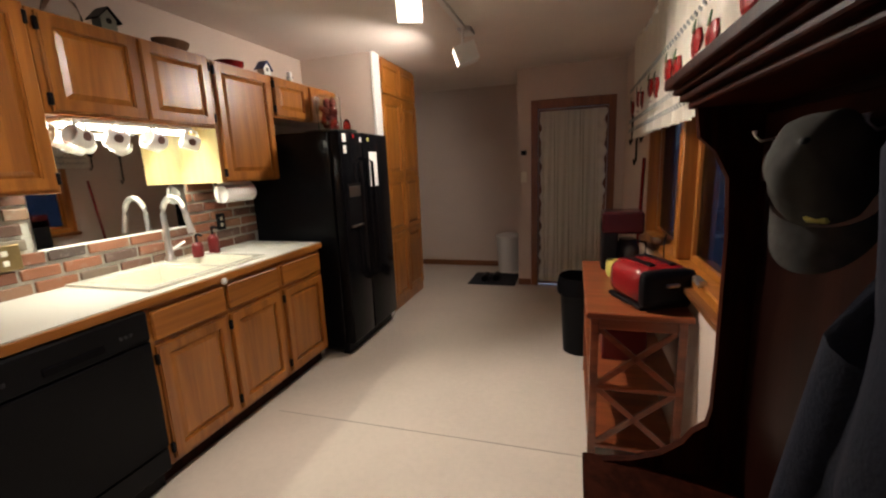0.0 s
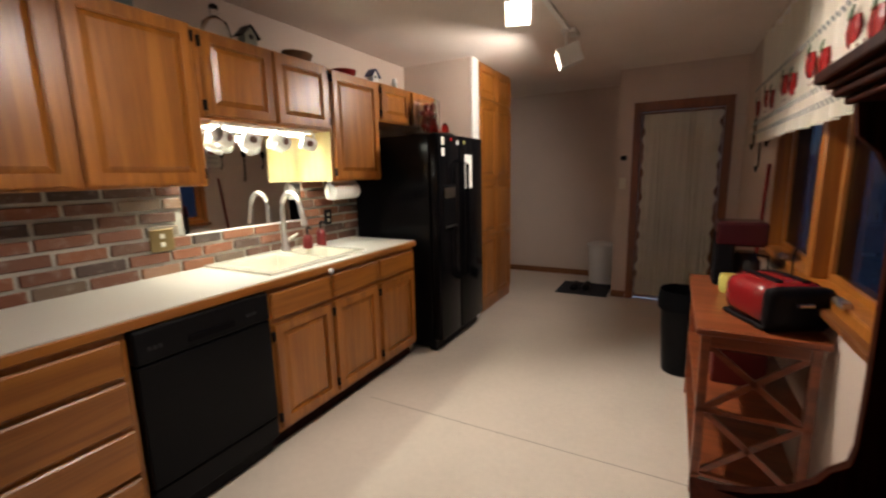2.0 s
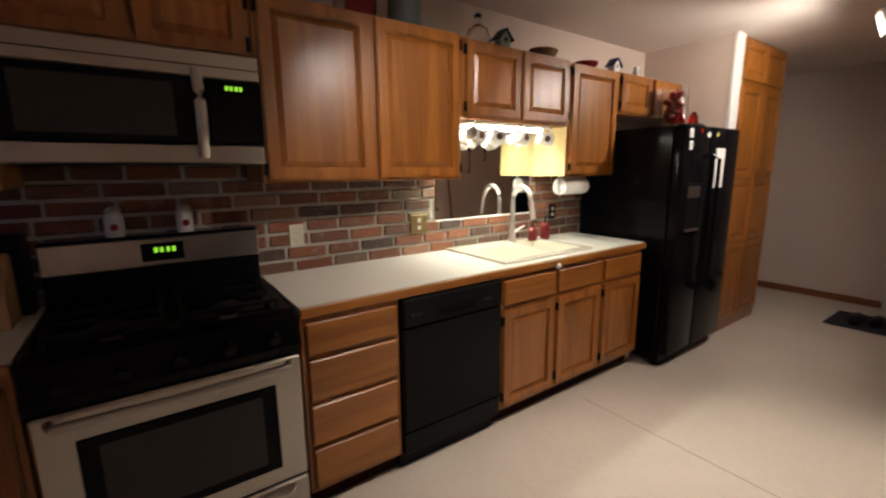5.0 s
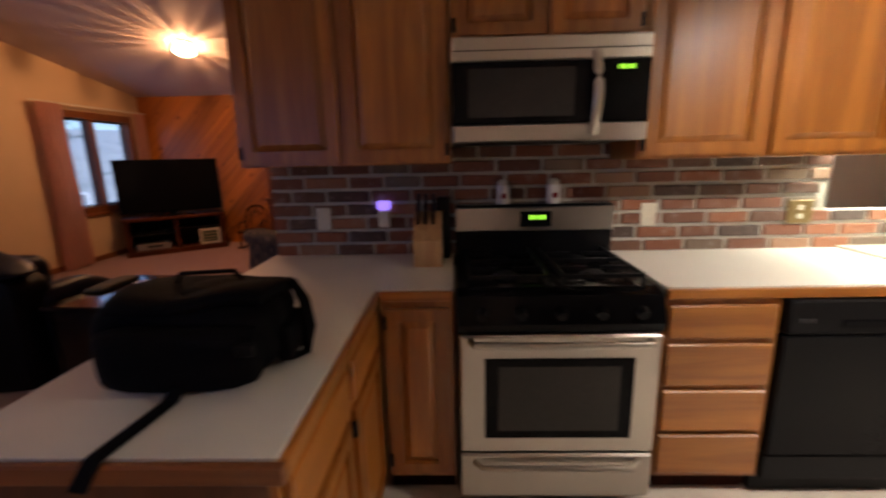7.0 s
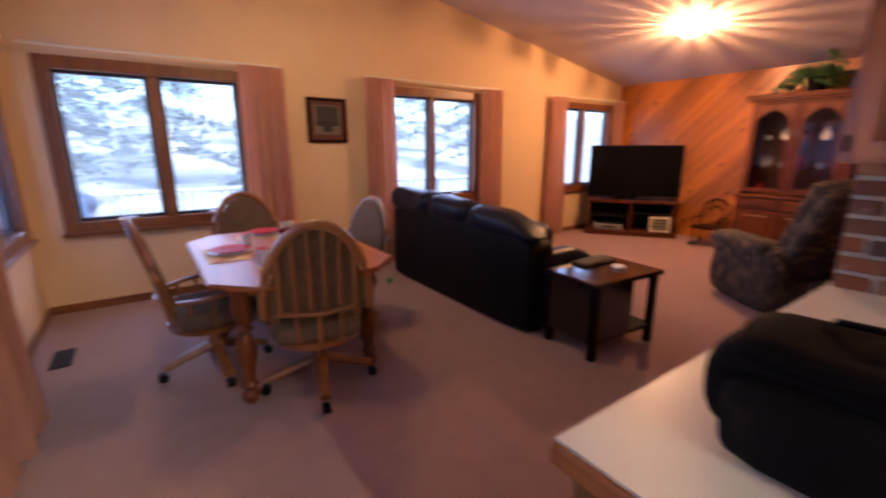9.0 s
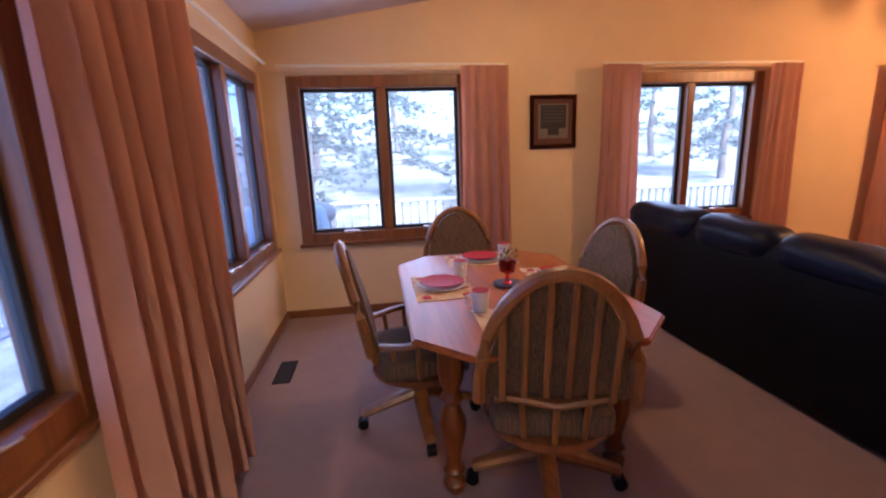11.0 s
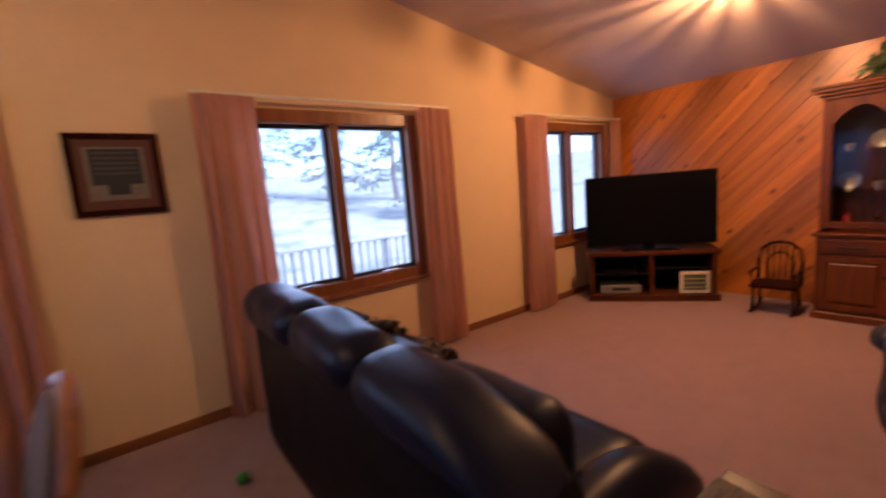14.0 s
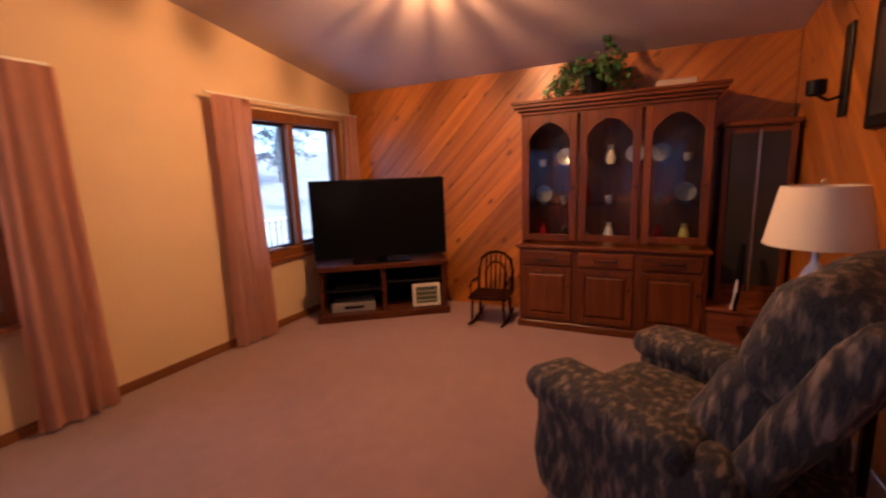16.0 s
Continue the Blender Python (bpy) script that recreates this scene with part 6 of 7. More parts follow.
def tv_box(name, x0, x1, y0, y1, z0, z1, mat, parent, bev=0.004, label=""):
    """y counts from the screen's face into the corner."""
    return pbox(name, (x0, y0, z0), (x1, y1, z1), mat, parent, bev, label)


sd = thing("tv_stand", tvm, "dark cherry television stand with glass-fronted bays", "tv stand")
tv_box("base_board", -0.69, 0.69, -0.12, 0.42, 0.0, 0.075, tv_cherry, sd)
tv_box("top_board", -0.69, 0.69, -0.12, 0.42, 0.535, 0.585, tv_cherry, sd, 0.008)
for x in (-0.66, -0.02, 0.62):
    tv_box("upright", x, x + 0.045, -0.09, 0.4, 0.075, 0.535, tv_cherry, sd)
tv_box("back_board", -0.66, 0.66, 0.39, 0.41, 0.075, 0.535, black_matte, sd)
tv_box("shelf", -0.615, -0.02, -0.06, 0.39, 0.3, 0.318, black_matte, sd)
tv_box("shelf", 0.025, 0.62, -0.06, 0.39, 0.36, 0.378, black_matte, sd)
ds = thing("media_player", tvm, "grey disc player in the television stand", "media player")
tv_box("case", -0.55, -0.1, -0.03, 0.25, 0.077, 0.17, plain("grey_plastic", (0.2, 0.19, 0.19), 0.4), ds)
tv_box("tray", -0.42, -0.22, -0.034, -0.028, 0.11, 0.14, black_matte, ds)
ds2 = thing("cable_box", tvm, "thin black cable box on the stand's shelf", "media player")
tv_box("case", -0.5, -0.15, -0.03, 0.2, 0.318, 0.36, black_gloss, ds2)
pf = thing("photo_frame", tvm, "cream frame with a green print leaning in the stand", "picture")
tv_box("frame", 0.3, 0.6, -0.06, -0.04, 0.08, 0.33, cream_plastic, pf)
tv_box("print", 0.335, 0.565, -0.063, -0.059, 0.115, 0.295, plain("green_print", (0.06, 0.08, 0.04), 0.5, vary=0.5, grain=15), pf)
for k in range(3):
    tv_box("print_bar", 0.345, 0.555, -0.065, -0.0625, 0.14 + 0.05 * k, 0.155 + 0.05 * k, plain("pale_print_bar", (0.3, 0.28, 0.2), 0.6), pf)
tv = thing("television", tvm, "large black flat-screen television on the stand", "television")
tv_box("foot", -0.3, 0.3, -0.06, 0.2, 0.586, 0.605, black_gloss, tv)
tv_box("neck", -0.06, 0.06, 0.03, 0.09, 0.6, 0.72, black_matte, tv)
tv_box("case", -0.69, 0.69, 0.012, 0.08, 0.645, 1.455, black_matte, tv, 0.008)
tv_box("screen", -0.675, 0.675, 0.0, 0.012, 0.67, 1.44, screen_mat, tv, 0.002)
tv_box("lower_bar", -0.69, 0.69, 0.002, 0.014, 0.645, 0.668, black_gloss, tv, 0.002)

# child's rocking chair
rc = thing("rocking_chair", pose(-6.85, -3.63, 0, 0, 0, 95), "small dark bentwood rocking chair against the pine wall", "rocking chair")
for x in (-0.16, 0.16):
    part("rocker", bm_tube(bmesh.new(), [(x, -0.26, 0.05), (x, -0.1, 0.018), (x, 0.1, 0.018), (x, 0.27, 0.06)], 0.014, 6), dark_wood, rc)
    for y, z in ((-0.15, 0.27), (0.13, 0.27)):
        part("leg", bm_cyl(bmesh.new(), (x, y, 0.02), (x * 0.95, y, z), 0.014, seg=8), dark_wood, rc)
    part("arm", bm_tube(bmesh.new(), [(x, 0.14, 0.42), (x * 1.12, -0.05, 0.42), (x * 1.05, -0.16, 0.40), (x, -0.17, 0.27)], 0.012, 6), dark_wood, rc)
part("seat", bm_cushion(bmesh.new(), (-0.19, -0.18, 0.26), (0.19, 0.17, 0.3), 0.015, 4), dark_wood, rc)
part("back_hoop", bm_tube(bmesh.new(), [(-0.17, 0.15, 0.28), (-0.175, 0.19, 0.48), (-0.15, 0.21, 0.6), (-0.08, 0.22, 0.655), (0, 0.22, 0.67), (0.08, 0.22, 0.655), (0.15, 0.21, 0.6), (0.175, 0.19, 0.48), (0.17, 0.15, 0.28)], 0.016, 8), dark_wood, rc, smooth=True)
for k in range(5):
    x = -0.09 + 0.045 * k
    part("spindle", bm_cyl(bmesh.new(), (x, 0.15, 0.29), (x * 1.15, 0.213, 0.645 - 3.2 * x * x), 0.008, seg=8), dark_wood, rc)
part("inner_hoop", bm_tube(bmesh.new(), [(-0.1, 0.16, 0.29), (-0.11, 0.19, 0.46), (-0.06, 0.205, 0.55), (0, 0.21, 0.57), (0.06, 0.205, 0.55), (0.11, 0.19, 0.46), (0.1, 0.16, 0.29)], 0.01, 8), dark_wood, rc, smooth=True)

# hutch
hu = thing("china_hutch", pose(-6.84, -3.34, 0, 0, 0, 90), "cherry china hutch with three arched glass doors", "china cabinet")
HW, HD = 1.53, 0.51
pbox("base_body", (0.0, 0.0, 0.07), (HW, HD, 0.765), cherry, hu)
pbox("plinth", (-0.02, -0.02, 0.0), (HW + 0.02, HD, 0.07), cherry_x, hu, 0.008)
pbox("waist_top", (-0.03, -0.03, 0.765), (HW + 0.03, HD, 0.80), cherry_x, hu, 0.01)
col = HW / 3
for k in range(3):
    a, b = col * k + 0.03, col * (k + 1) - 0.03
    dw = part("drawer", boxes(((a, -0.018, 0.615), (b, 0, 0.745)), bev=0.008), cherry_x, hu)
    part("pull", bm_tube(bmesh.new(), [(a + 0.13, -0.018, 0.69), (a + 0.15, -0.04, 0.675), (b - 0.15, -0.04, 0.675), (b - 0.13, -0.018, 0.69)], 0.007, 6), black_matte, dw)
    dd = raised_door("door", (a, 0.1), (b, 0.595), hu, cherry)
    part("knob", bm_lathe(bmesh.new(), [(0.006, 0), (0.013, 0.012), (0.012, 0.02)], (b - 0.03, -0.02, 0.42)), black_matte, dd)
# upper case: an open box with shelves
UZ0, UZ1, UY = 0.80, 1.97, 0.10
pbox("back_panel", (0.02, HD - 0.02, UZ0), (HW - 0.02, HD - 0.004, UZ1), cherry, hu)
for x in (0.0, HW - 0.025):
    pbox("side_panel", (x, UY, UZ0), (x + 0.025, HD - 0.02, UZ1), cherry, hu)
pbox("top_panel", (0.0, UY, UZ1 - 0.02), (HW, HD, UZ1), cherry, hu)
for z in (1.15, 1.5):
    sh = part("shelf", boxes(((0.025, UY + 0.03, z), (HW - 0.025, HD - 0.02, z + 0.008))), clear_glass, hu, "glass shelf")
for k in range(3):
    a, b = col * k + 0.012, col * (k + 1) - 0.012
    f = 0.06
    z0, z1 = UZ0 + 0.03, UZ1 - 0.02
    # rails and stiles with an arched head
    arch = [(a + f + (b - a - 2 * f) * i / 14, z1 - 0.20 + 0.14 * math.sin(math.pi * i / 14) ** 0.9) for i in range(15)]
    bm = boxes(((a, UY - 0.022, z0), (a + f, UY, z1)), ((b - f, UY - 0.022, z0), (b, UY, z1)), ((a + f, UY - 0.022, z0), (b - f, UY, z0 + f)), bev=0.004)
    head = [(a + f, UY - 0.022, z1)] + [(x, UY - 0.022, z) for x, z in arch] + [(b - f, UY - 0.022, z1)]
    bm_prism(bm, head, (0, 0.022, 0))
    dd = part("glass_door", bm, cherry, hu, "arched cherry door frame")
    g = part("pane", boxes(((a + f, UY - 0.009, z0 + f), (b - f, UY - 0.005, z1 - 0.06))), cabinet_pane, dd)
    g.visible_shadow = False
    part("knob", bm_lathe(bmesh.new(), [(0.006, 0), (0.012, 0.012), (0.01, 0.02)], (b - 0.03, UY - 0.024, 1.3)), black_matte, dd)
bm = bmesh.new()
for k, (o, z0, z1) in enumerate(((0.0, UZ1, 2.0), (0.03, 2.0, 2.03), (0.06, 2.03, 2.06), (0.075, 2.06, 2.085))):
    bm_box(bm, (-o, UY - o - 0.02, z0), (HW + o, HD, z1), 0.006, 2)
part("crown", bm, cherry_x, hu, "stepped crown moulding")
# things on the shelves
rnd = random.Random(12)
shelf_china = plain("blue_white_china", (0.17, 0.165, 0.17), 0.25, vary=0.4, grain=30, relief=0)
for z in (0.80, 1.158, 1.508):
    for k in range(7):
        y = -3.34 + 0.14 + k * 0.205
        kind = rnd.choice("plate cup jar figure".split())
        m = pose(-7.2, y, z)
        if kind == "plate":
            ob = solid("display_plate", bm_lathe(bmesh.new(), [(0.05, 0), (0.085, 0.012), (0.082, 0.016), (0.03, 0.006)]), shelf_china, "pale plate standing in the hutch", "plate", pose(-7.26, y, z + 0.085, 0, 80, 0), "china in the hutch", smooth=True)
        elif kind == "cup":
            solid("display_cup", bm_lathe(bmesh.new(), [(0.02, 0), (0.035, 0.03), (0.04, 0.07), (0.035, 0.07), (0.02, 0.01), (0, 0.01)]), shelf_china, "pale china cup in the hutch", "cup", m, "china in the hutch", smooth=True)
        elif kind == "jar":
            solid("display_glass", bm_lathe(bmesh.new(), [(0.035, 0), (0.008, 0.02), (0.008, 0.08), (0.035, 0.11), (0.04, 0.17), (0.037, 0.17), (0.03, 0.11), (0, 0.09)]), clear_glass, "clear stemmed glass in the hutch", "glass", m, "china in the hutch", smooth=True)
        else:
            solid("display_vase", bm_lathe(bmesh.new(), [(0.03, 0), (0.05, 0.05), (0.03, 0.12), (0.02, 0.15), (0.028, 0.17)]), rnd.choice((cream_plastic, yellow_glaze, red_gloss, white_paint)), "small ceramic vase in the hutch", "vase", m, "china in the hutch", smooth=True)
# ivy and a box on the hutch
pl = thing("ivy_plant", pose(-6.98, -2.72, 2.085), "trailing green ivy in a dark pot on the hutch", "plant")
part("pot", bm_lathe(bmesh.new(), [(0.09, 0), (0.12, 0.16), (0.125, 0.17), (0.11, 0.17), (0.08, 0.02), (0, 0.02)]), black_matte, pl, smooth=True)
bm, bs = bmesh.new(), bmesh.new()
rnd = random.Random(6)
for k in range(40):
    a = rnd.uniform(0, 6.28)
    up, ln = rnd.uniform(0.02, 0.16), rnd.uniform(0.12, 0.34)
    if rnd.random() < 0.3:
        a = -1.57 + rnd.uniform(-0.6, 0.6)
        ln = rnd.uniform(0.3, 0.5)
    pts = []
    for i in range(7):
        t = i / 6
        r = ln * t
        z = 0.17 + up * math.sin(2.2 * t) - (0.18 * t * t if rnd.random() < 0.5 or r > 0.25 else 0.05 * t)
        x = max(-0.3, min(0.35, r * math.cos(a)))
        pts.append(Vector((x, r * math.sin(a), max(z, 0.02 if x < 0.1 else -0.1))))
    bm_tube(bs, pts, 0.003, 4)
    for p in pts[1:]:
        for _ in range(3):
            c = p + Vector([rnd.uniform(-0.04, 0.04) for _ in range(3)])
            c.z = max(c.z, 0.01) if c.x < 0.1 else c.z
            n = Vector([rnd.uniform(-1, 1) for _ in range(3)]) + Vector((0.5, -0.2, 0.8))
            n.normalize()
            u = n.orthogonal().normalized() * rnd.uniform(0.02, 0.034)
            v = n.cross(u)
            q = [c - v, c - u * 0.8 - v * 0.2, c - u * 0.5 + v * 0.5, c + v * 1.2 - n * 0.008, c + u * 0.5 + v * 0.5, c + u * 0.8 - v * 0.2]
            bm.faces.new([bm.verts.new(w) for w in q])
for k in range(14):
    t = k / 13
    c = Vector((0.0 + 0.02 * math.sin(9 * t), 0.16 + 0.06 * math.sin(5 * t), 0.18 + 0.26 * t))
    for _ in range(3):
        n = Vector([rnd.uniform(-1, 1) for _ in range(3)]).normalized()
        u = n.orthogonal().normalized() * 0.028
        v = n.cross(u)
        c2 = c + Vector([rnd.uniform(-0.03, 0.03) for _ in range(3)])
        bm.faces.new([bm.verts.new(w) for w in (c2 - v, c2 - u * 0.8, c2 + v * 1.2, c2 + u * 0.8)])
part("stems", bs, plain("ivy_stem", (0.08, 0.06, 0.03), 0.8), pl)
part("leaves", bm, leaf_mat, pl)
solid("keepsake_box", boxes(((-0.1, -0.14, 0), (0.1, 0.14, 0.05)), bev=0.006), plain("pale_tin", (0.35, 0.27, 0.2), 0.5), "flat pale box on top of the hutch", "box", pose(-6.98, -2.1, 2.085))
# tall glazed case in the corner and a chest
gc = thing("corner_cabinet", pose(-7.02, -1.74, 0, 0, 0, 90), "tall dark cherry display case in the corner", "display cabinet")
pbox("body", (0.0, 0.03, 0.0), (0.46, 0.33, 1.75), cherry, gc)
pbox("cap", (-0.02, -0.01, 1.75), (0.48, 0.335, 1.79), cherry_x, gc, 0.008)
for x in (0.0, 0.42):
    pbox("stile", (x, 0.0, 0.0), (x + 0.04, 0.03, 1.75), cherry, gc)
pbox("door_glass", (0.04, 0.012, 0.5), (0.42, 0.018, 1.7), oven_glass, gc, 0.0)
pbox("divider", (0.225, 0.002, 0.45), (0.24, 0.012, 1.72), steel, gc, 0.002, "pale metal divider strip")
pbox("lower_door", (0.045, 0.005, 0.05), (0.415, 0.028, 0.45), cherry_x, gc)
ch = thing("wooden_chest", pose(-6.86, -1.82, 0, 0, 0, 90), "low red-brown wooden chest beside the hutch", "chest")
pbox("box", (0.0, 0.0, 0.0), (0.42, 0.28, 0.3), red_wood, ch, 0.006)
pbox("lid", (-0.015, -0.015, 0.3), (0.435, 0.28, 0.335), red_wood, ch, 0.01)
um = thing("umbrella", pose(-6.8, -1.62, 0), "folded dark umbrella with a white tassel leaning by the case", "umbrella")
part("folds", bm_tube(bmesh.new(), [(0.0, 0, 0.34), (-0.06, 0.02, 0.6), (-0.12, 0.04, 0.85)], [0.012, 0.03, 0.015], 8), bag_cloth, um, smooth=True)
part("tassel", bm_tube(bmesh.new(), [(0.02, -0.03, 0.36), (-0.02, 0.0, 0.5), (-0.04, 0.01, 0.58)], 0.012, 6), white_paint, um, smooth=True)

# recliner
rl = thing("recliner", pose(-4.82, -2.02, 0, 0, 0, -34), "overstuffed recliner in brown and grey patterned upholstery", "armchair")
part("base", bm_cushion(bmesh.new(), (-0.4, -0.42, 0.04), (0.4, 0.38, 0.32), 0.05, 6, 0.01, 1), camo_cloth, rl, smooth=True)
part("seat_cushion", bm_cushion(bmesh.new(), (-0.28, -0.5, 0.28), (0.28, 0.2, 0.5), 0.09, 8, 0.018, 2), camo_cloth, rl, smooth=True)
part("leg_rest", bm_cushion(bmesh.new(), (-0.28, -0.56, 0.06), (0.28, -0.42, 0.42), 0.06, 6, 0.012, 9), camo_cloth, rl, smooth=True)
for x in (-0.48, 0.25):
    part("arm", bm_cushion(bmesh.new(), (x, -0.5, 0.03), (x + 0.23, 0.34, 0.6), 0.105, 9, 0.02, x), camo_cloth, rl, smooth=True)
    part("arm_pad", bm_cushion(bmesh.new(), (x - 0.02, -0.52, 0.48), (x + 0.25, 0.2, 0.64), 0.075, 8, 0.016, x + 3), camo_cloth, rl, smooth=True)
bk_ = pose(0, 0.21, 0.43, -27, 0, 0)
for z0, z1, w, d in ((0.0, 0.42, 0.31, 0.18), (0.36, 0.77, 0.33, 0.18)):
    bm = bm_cushion(bmesh.new(), (-w, -0.04 - d, z0), (w, 0.08, z1), 0.1, 8, 0.02, z0 * 9)
    bm.transform(bk_)
    part("back_pillow", bm, camo_cloth, rl, smooth=True)
bm = bm_cushion(bmesh.new(), (-0.37, -0.05, -0.12), (0.37, 0.1, 0.73), 0.06, 8, 0.012, 5)
bm.transform(bk_)
part("back_shell", bm, camo_cloth, rl, smooth=True)
for x in (-0.3, 0.3):
    for y in (-0.3, 0.25):
        pbox("foot", (x - 0.03, y - 0.03, 0), (x + 0.03, y + 0.03, 0.05), black_matte, rl)

# lamp on a small table behind the recliner
lt = thing("lamp_table", pose(-5.45, -1.55, 0), "small dark wooden lamp table beside the recliner", "side table")
pbox("top", (-0.24, -0.24, 0.56), (0.24, 0.24, 0.59), dark_wood, lt, 0.006)
for x in (-0.21, 0.17):
    for y in (-0.21, 0.17):
        pbox("leg", (x, y, 0), (x + 0.04, y + 0.04, 0.56), dark_wood, lt)
lp = thing("table_lamp", pose(-5.45, -1.55, 0.59), "unlit table lamp with a cream drum shade", "table lamp")
part("base", bm_lathe(bmesh.new(), [(0.08, 0), (0.085, 0.02), (0.05, 0.06), (0.075, 0.18), (0.08, 0.26), (0.04, 0.38), (0.015, 0.42), (0.012, 0.52)]), white_paint, lp, smooth=True)
bm = bmesh.new()
n = 40
for (r0, z0), (r1, z1) in (((0.205, 0.5), (0.155, 0.77)), ((0.202, 0.5), (0.152, 0.77))):
    ra = [bm.verts.new((r0 * math.cos(6.28319 * i / n), r0 * math.sin(6.28319 * i / n), z0)) for i in range(n)]
    rb = [bm.verts.new((r1 * math.cos(6.28319 * i / n), r1 * math.sin(6.28319 * i / n), z1)) for i in range(n)]
    for i in range(n):
        bm.faces.new((ra[i], ra[(i + 1) % n], rb[(i + 1) % n], rb[i]))
part("shade", bm, shade_cloth, lp, smooth=True)
part("finial", bm_lathe(bmesh.new(), [(0.004, 0.52), (0.004, 0.77), (0.012, 0.785), (0.004, 0.8)]), chrome, lp, smooth=True)
solid("black_case", boxes(((-0.2, -0.16, 0), (0.2, 0.16, 0.5)), bev=0.03), black_matte, "black case standing behind the recliner", "case", pose(-4.04, -1.5, 0, 0, 0, -10))
# sconces on the north wall
sc = thing("wall_sconce", pose(-6.35, NORTH - 0.002, 1.72), "black iron wall sconce on the pine boards", "sconce")
pbox("backplate", (-0.05, -0.02, 0.0), (0.05, 0.0, 0.52), black_matte, sc, 0.006)
part("arm", bm_tube(bmesh.new(), [(0, -0.015, 0.12), (0, -0.08, 0.1), (0, -0.13, 0.13)], 0.009, 6), black_matte, sc)
part("cup", bm_lathe(bmesh.new(), [(0.03, 0.13), (0.05, 0.14), (0.05, 0.22), (0.045, 0.22), (0.04, 0.145), (0, 0.14)], (0, -0.14, 0)), black_matte, sc, smooth=True)
fp = thing("framed_picture", pose(-5.96, NORTH - 0.002, 1.62), "large dark framed picture on the pine wall", "picture")
pbox("frame", (-0.02, -0.03, 0.0), (0.75, 0.0, 0.62), black_matte, fp, 0.01)
pbox("print", (0.05, -0.034, 0.06), (0.68, -0.029, 0.56), plain("dim_print", (0.03, 0.025, 0.02), 0.4, vary=0.5, grain=10), fp)

# ceiling lamp and fan
rib_glass = pane_glass("ribbed_lamp_glass", (0.48, 0.44, 0.4))


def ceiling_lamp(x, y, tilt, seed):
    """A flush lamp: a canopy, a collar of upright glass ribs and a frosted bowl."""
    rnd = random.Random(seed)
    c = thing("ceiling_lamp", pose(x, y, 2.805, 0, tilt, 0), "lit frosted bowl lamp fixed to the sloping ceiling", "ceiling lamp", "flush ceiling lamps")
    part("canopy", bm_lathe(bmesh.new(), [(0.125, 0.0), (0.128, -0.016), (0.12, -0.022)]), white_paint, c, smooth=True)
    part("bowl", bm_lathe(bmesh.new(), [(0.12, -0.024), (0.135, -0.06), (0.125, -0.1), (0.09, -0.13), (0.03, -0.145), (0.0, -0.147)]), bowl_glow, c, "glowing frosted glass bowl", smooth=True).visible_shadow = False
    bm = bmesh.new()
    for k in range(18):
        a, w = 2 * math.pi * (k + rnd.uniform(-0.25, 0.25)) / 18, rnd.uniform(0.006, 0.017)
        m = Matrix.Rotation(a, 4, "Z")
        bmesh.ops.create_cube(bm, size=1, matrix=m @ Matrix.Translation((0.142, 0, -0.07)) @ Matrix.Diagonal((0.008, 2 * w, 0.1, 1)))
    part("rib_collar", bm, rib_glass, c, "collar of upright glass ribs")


ceiling_lamp(-5.5, -3.55, -9.93, 3)
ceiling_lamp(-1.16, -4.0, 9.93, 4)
fn = thing("ceiling_fan", pose(RIDGE, -3.15, RISE), "brown ceiling fan with five blades under the ridge", "ceiling fan")
part("rod", bm_cyl(bmesh.new(), (0, 0, 0.0), (0, 0, -0.3), 0.014), dark_wood, fn)
part("motor", bm_lathe(bmesh.new(), [(0.04, -0.28), (0.1, -0.31), (0.11, -0.37), (0.08, -0.42), (0.03, -0.44)]), plain("bronze", (0.06, 0.03, 0.015), 0.35, 0.7), fn, smooth=True)
for k in range(5):
    a = 6.28319 * k / 5 + 0.3
    bm = boxes(((0.14, -0.062, -0.372), (0.64, 0.062, -0.362)), bev=0.003)
    bm_box(bm, (0.08, -0.018, -0.375), (0.18, 0.018, -0.371))
    bm.transform(Matrix.Rotation(a, 4, "Z"))
    part("blade", bm, dark_wood, fn)

# ---- outside ----
grass = patterned("dry_grass", "noise", [(0.27, 0.265, 0.24), (0.38, 0.37, 0.33), (0.33, 0.32, 0.29), (0.21, 0.23, 0.2)], 0.9, relief=0.6)
deck_wood = wood("weathered_deck", (0.42, 0.41, 0.4), (0.6, 0.59, 0.57), "x", 0.8, 0.0)
needle = needle_mat("pine_needles", (0.2, 0.25, 0.23))
bark = plain("pine_bark", (0.2, 0.165, 0.15), 0.95, vary=0.4, grain=14, relief=0.9)
cover = plain("blue_grill_cover", (0.2, 0.32, 0.45), 0.6, vary=0.15, grain=20, relief=0.5)


def height(x, y):
    far = max(0.0, math.hypot(x + 2, y + 2) - 9)
    return -0.9 + 0.16 * far * (1 if y < -4 else 0.35) * (1 - min(0.6, far / 160)) + 0.25 * noise.noise(Vector((x * 0.09, y * 0.09, 0)))


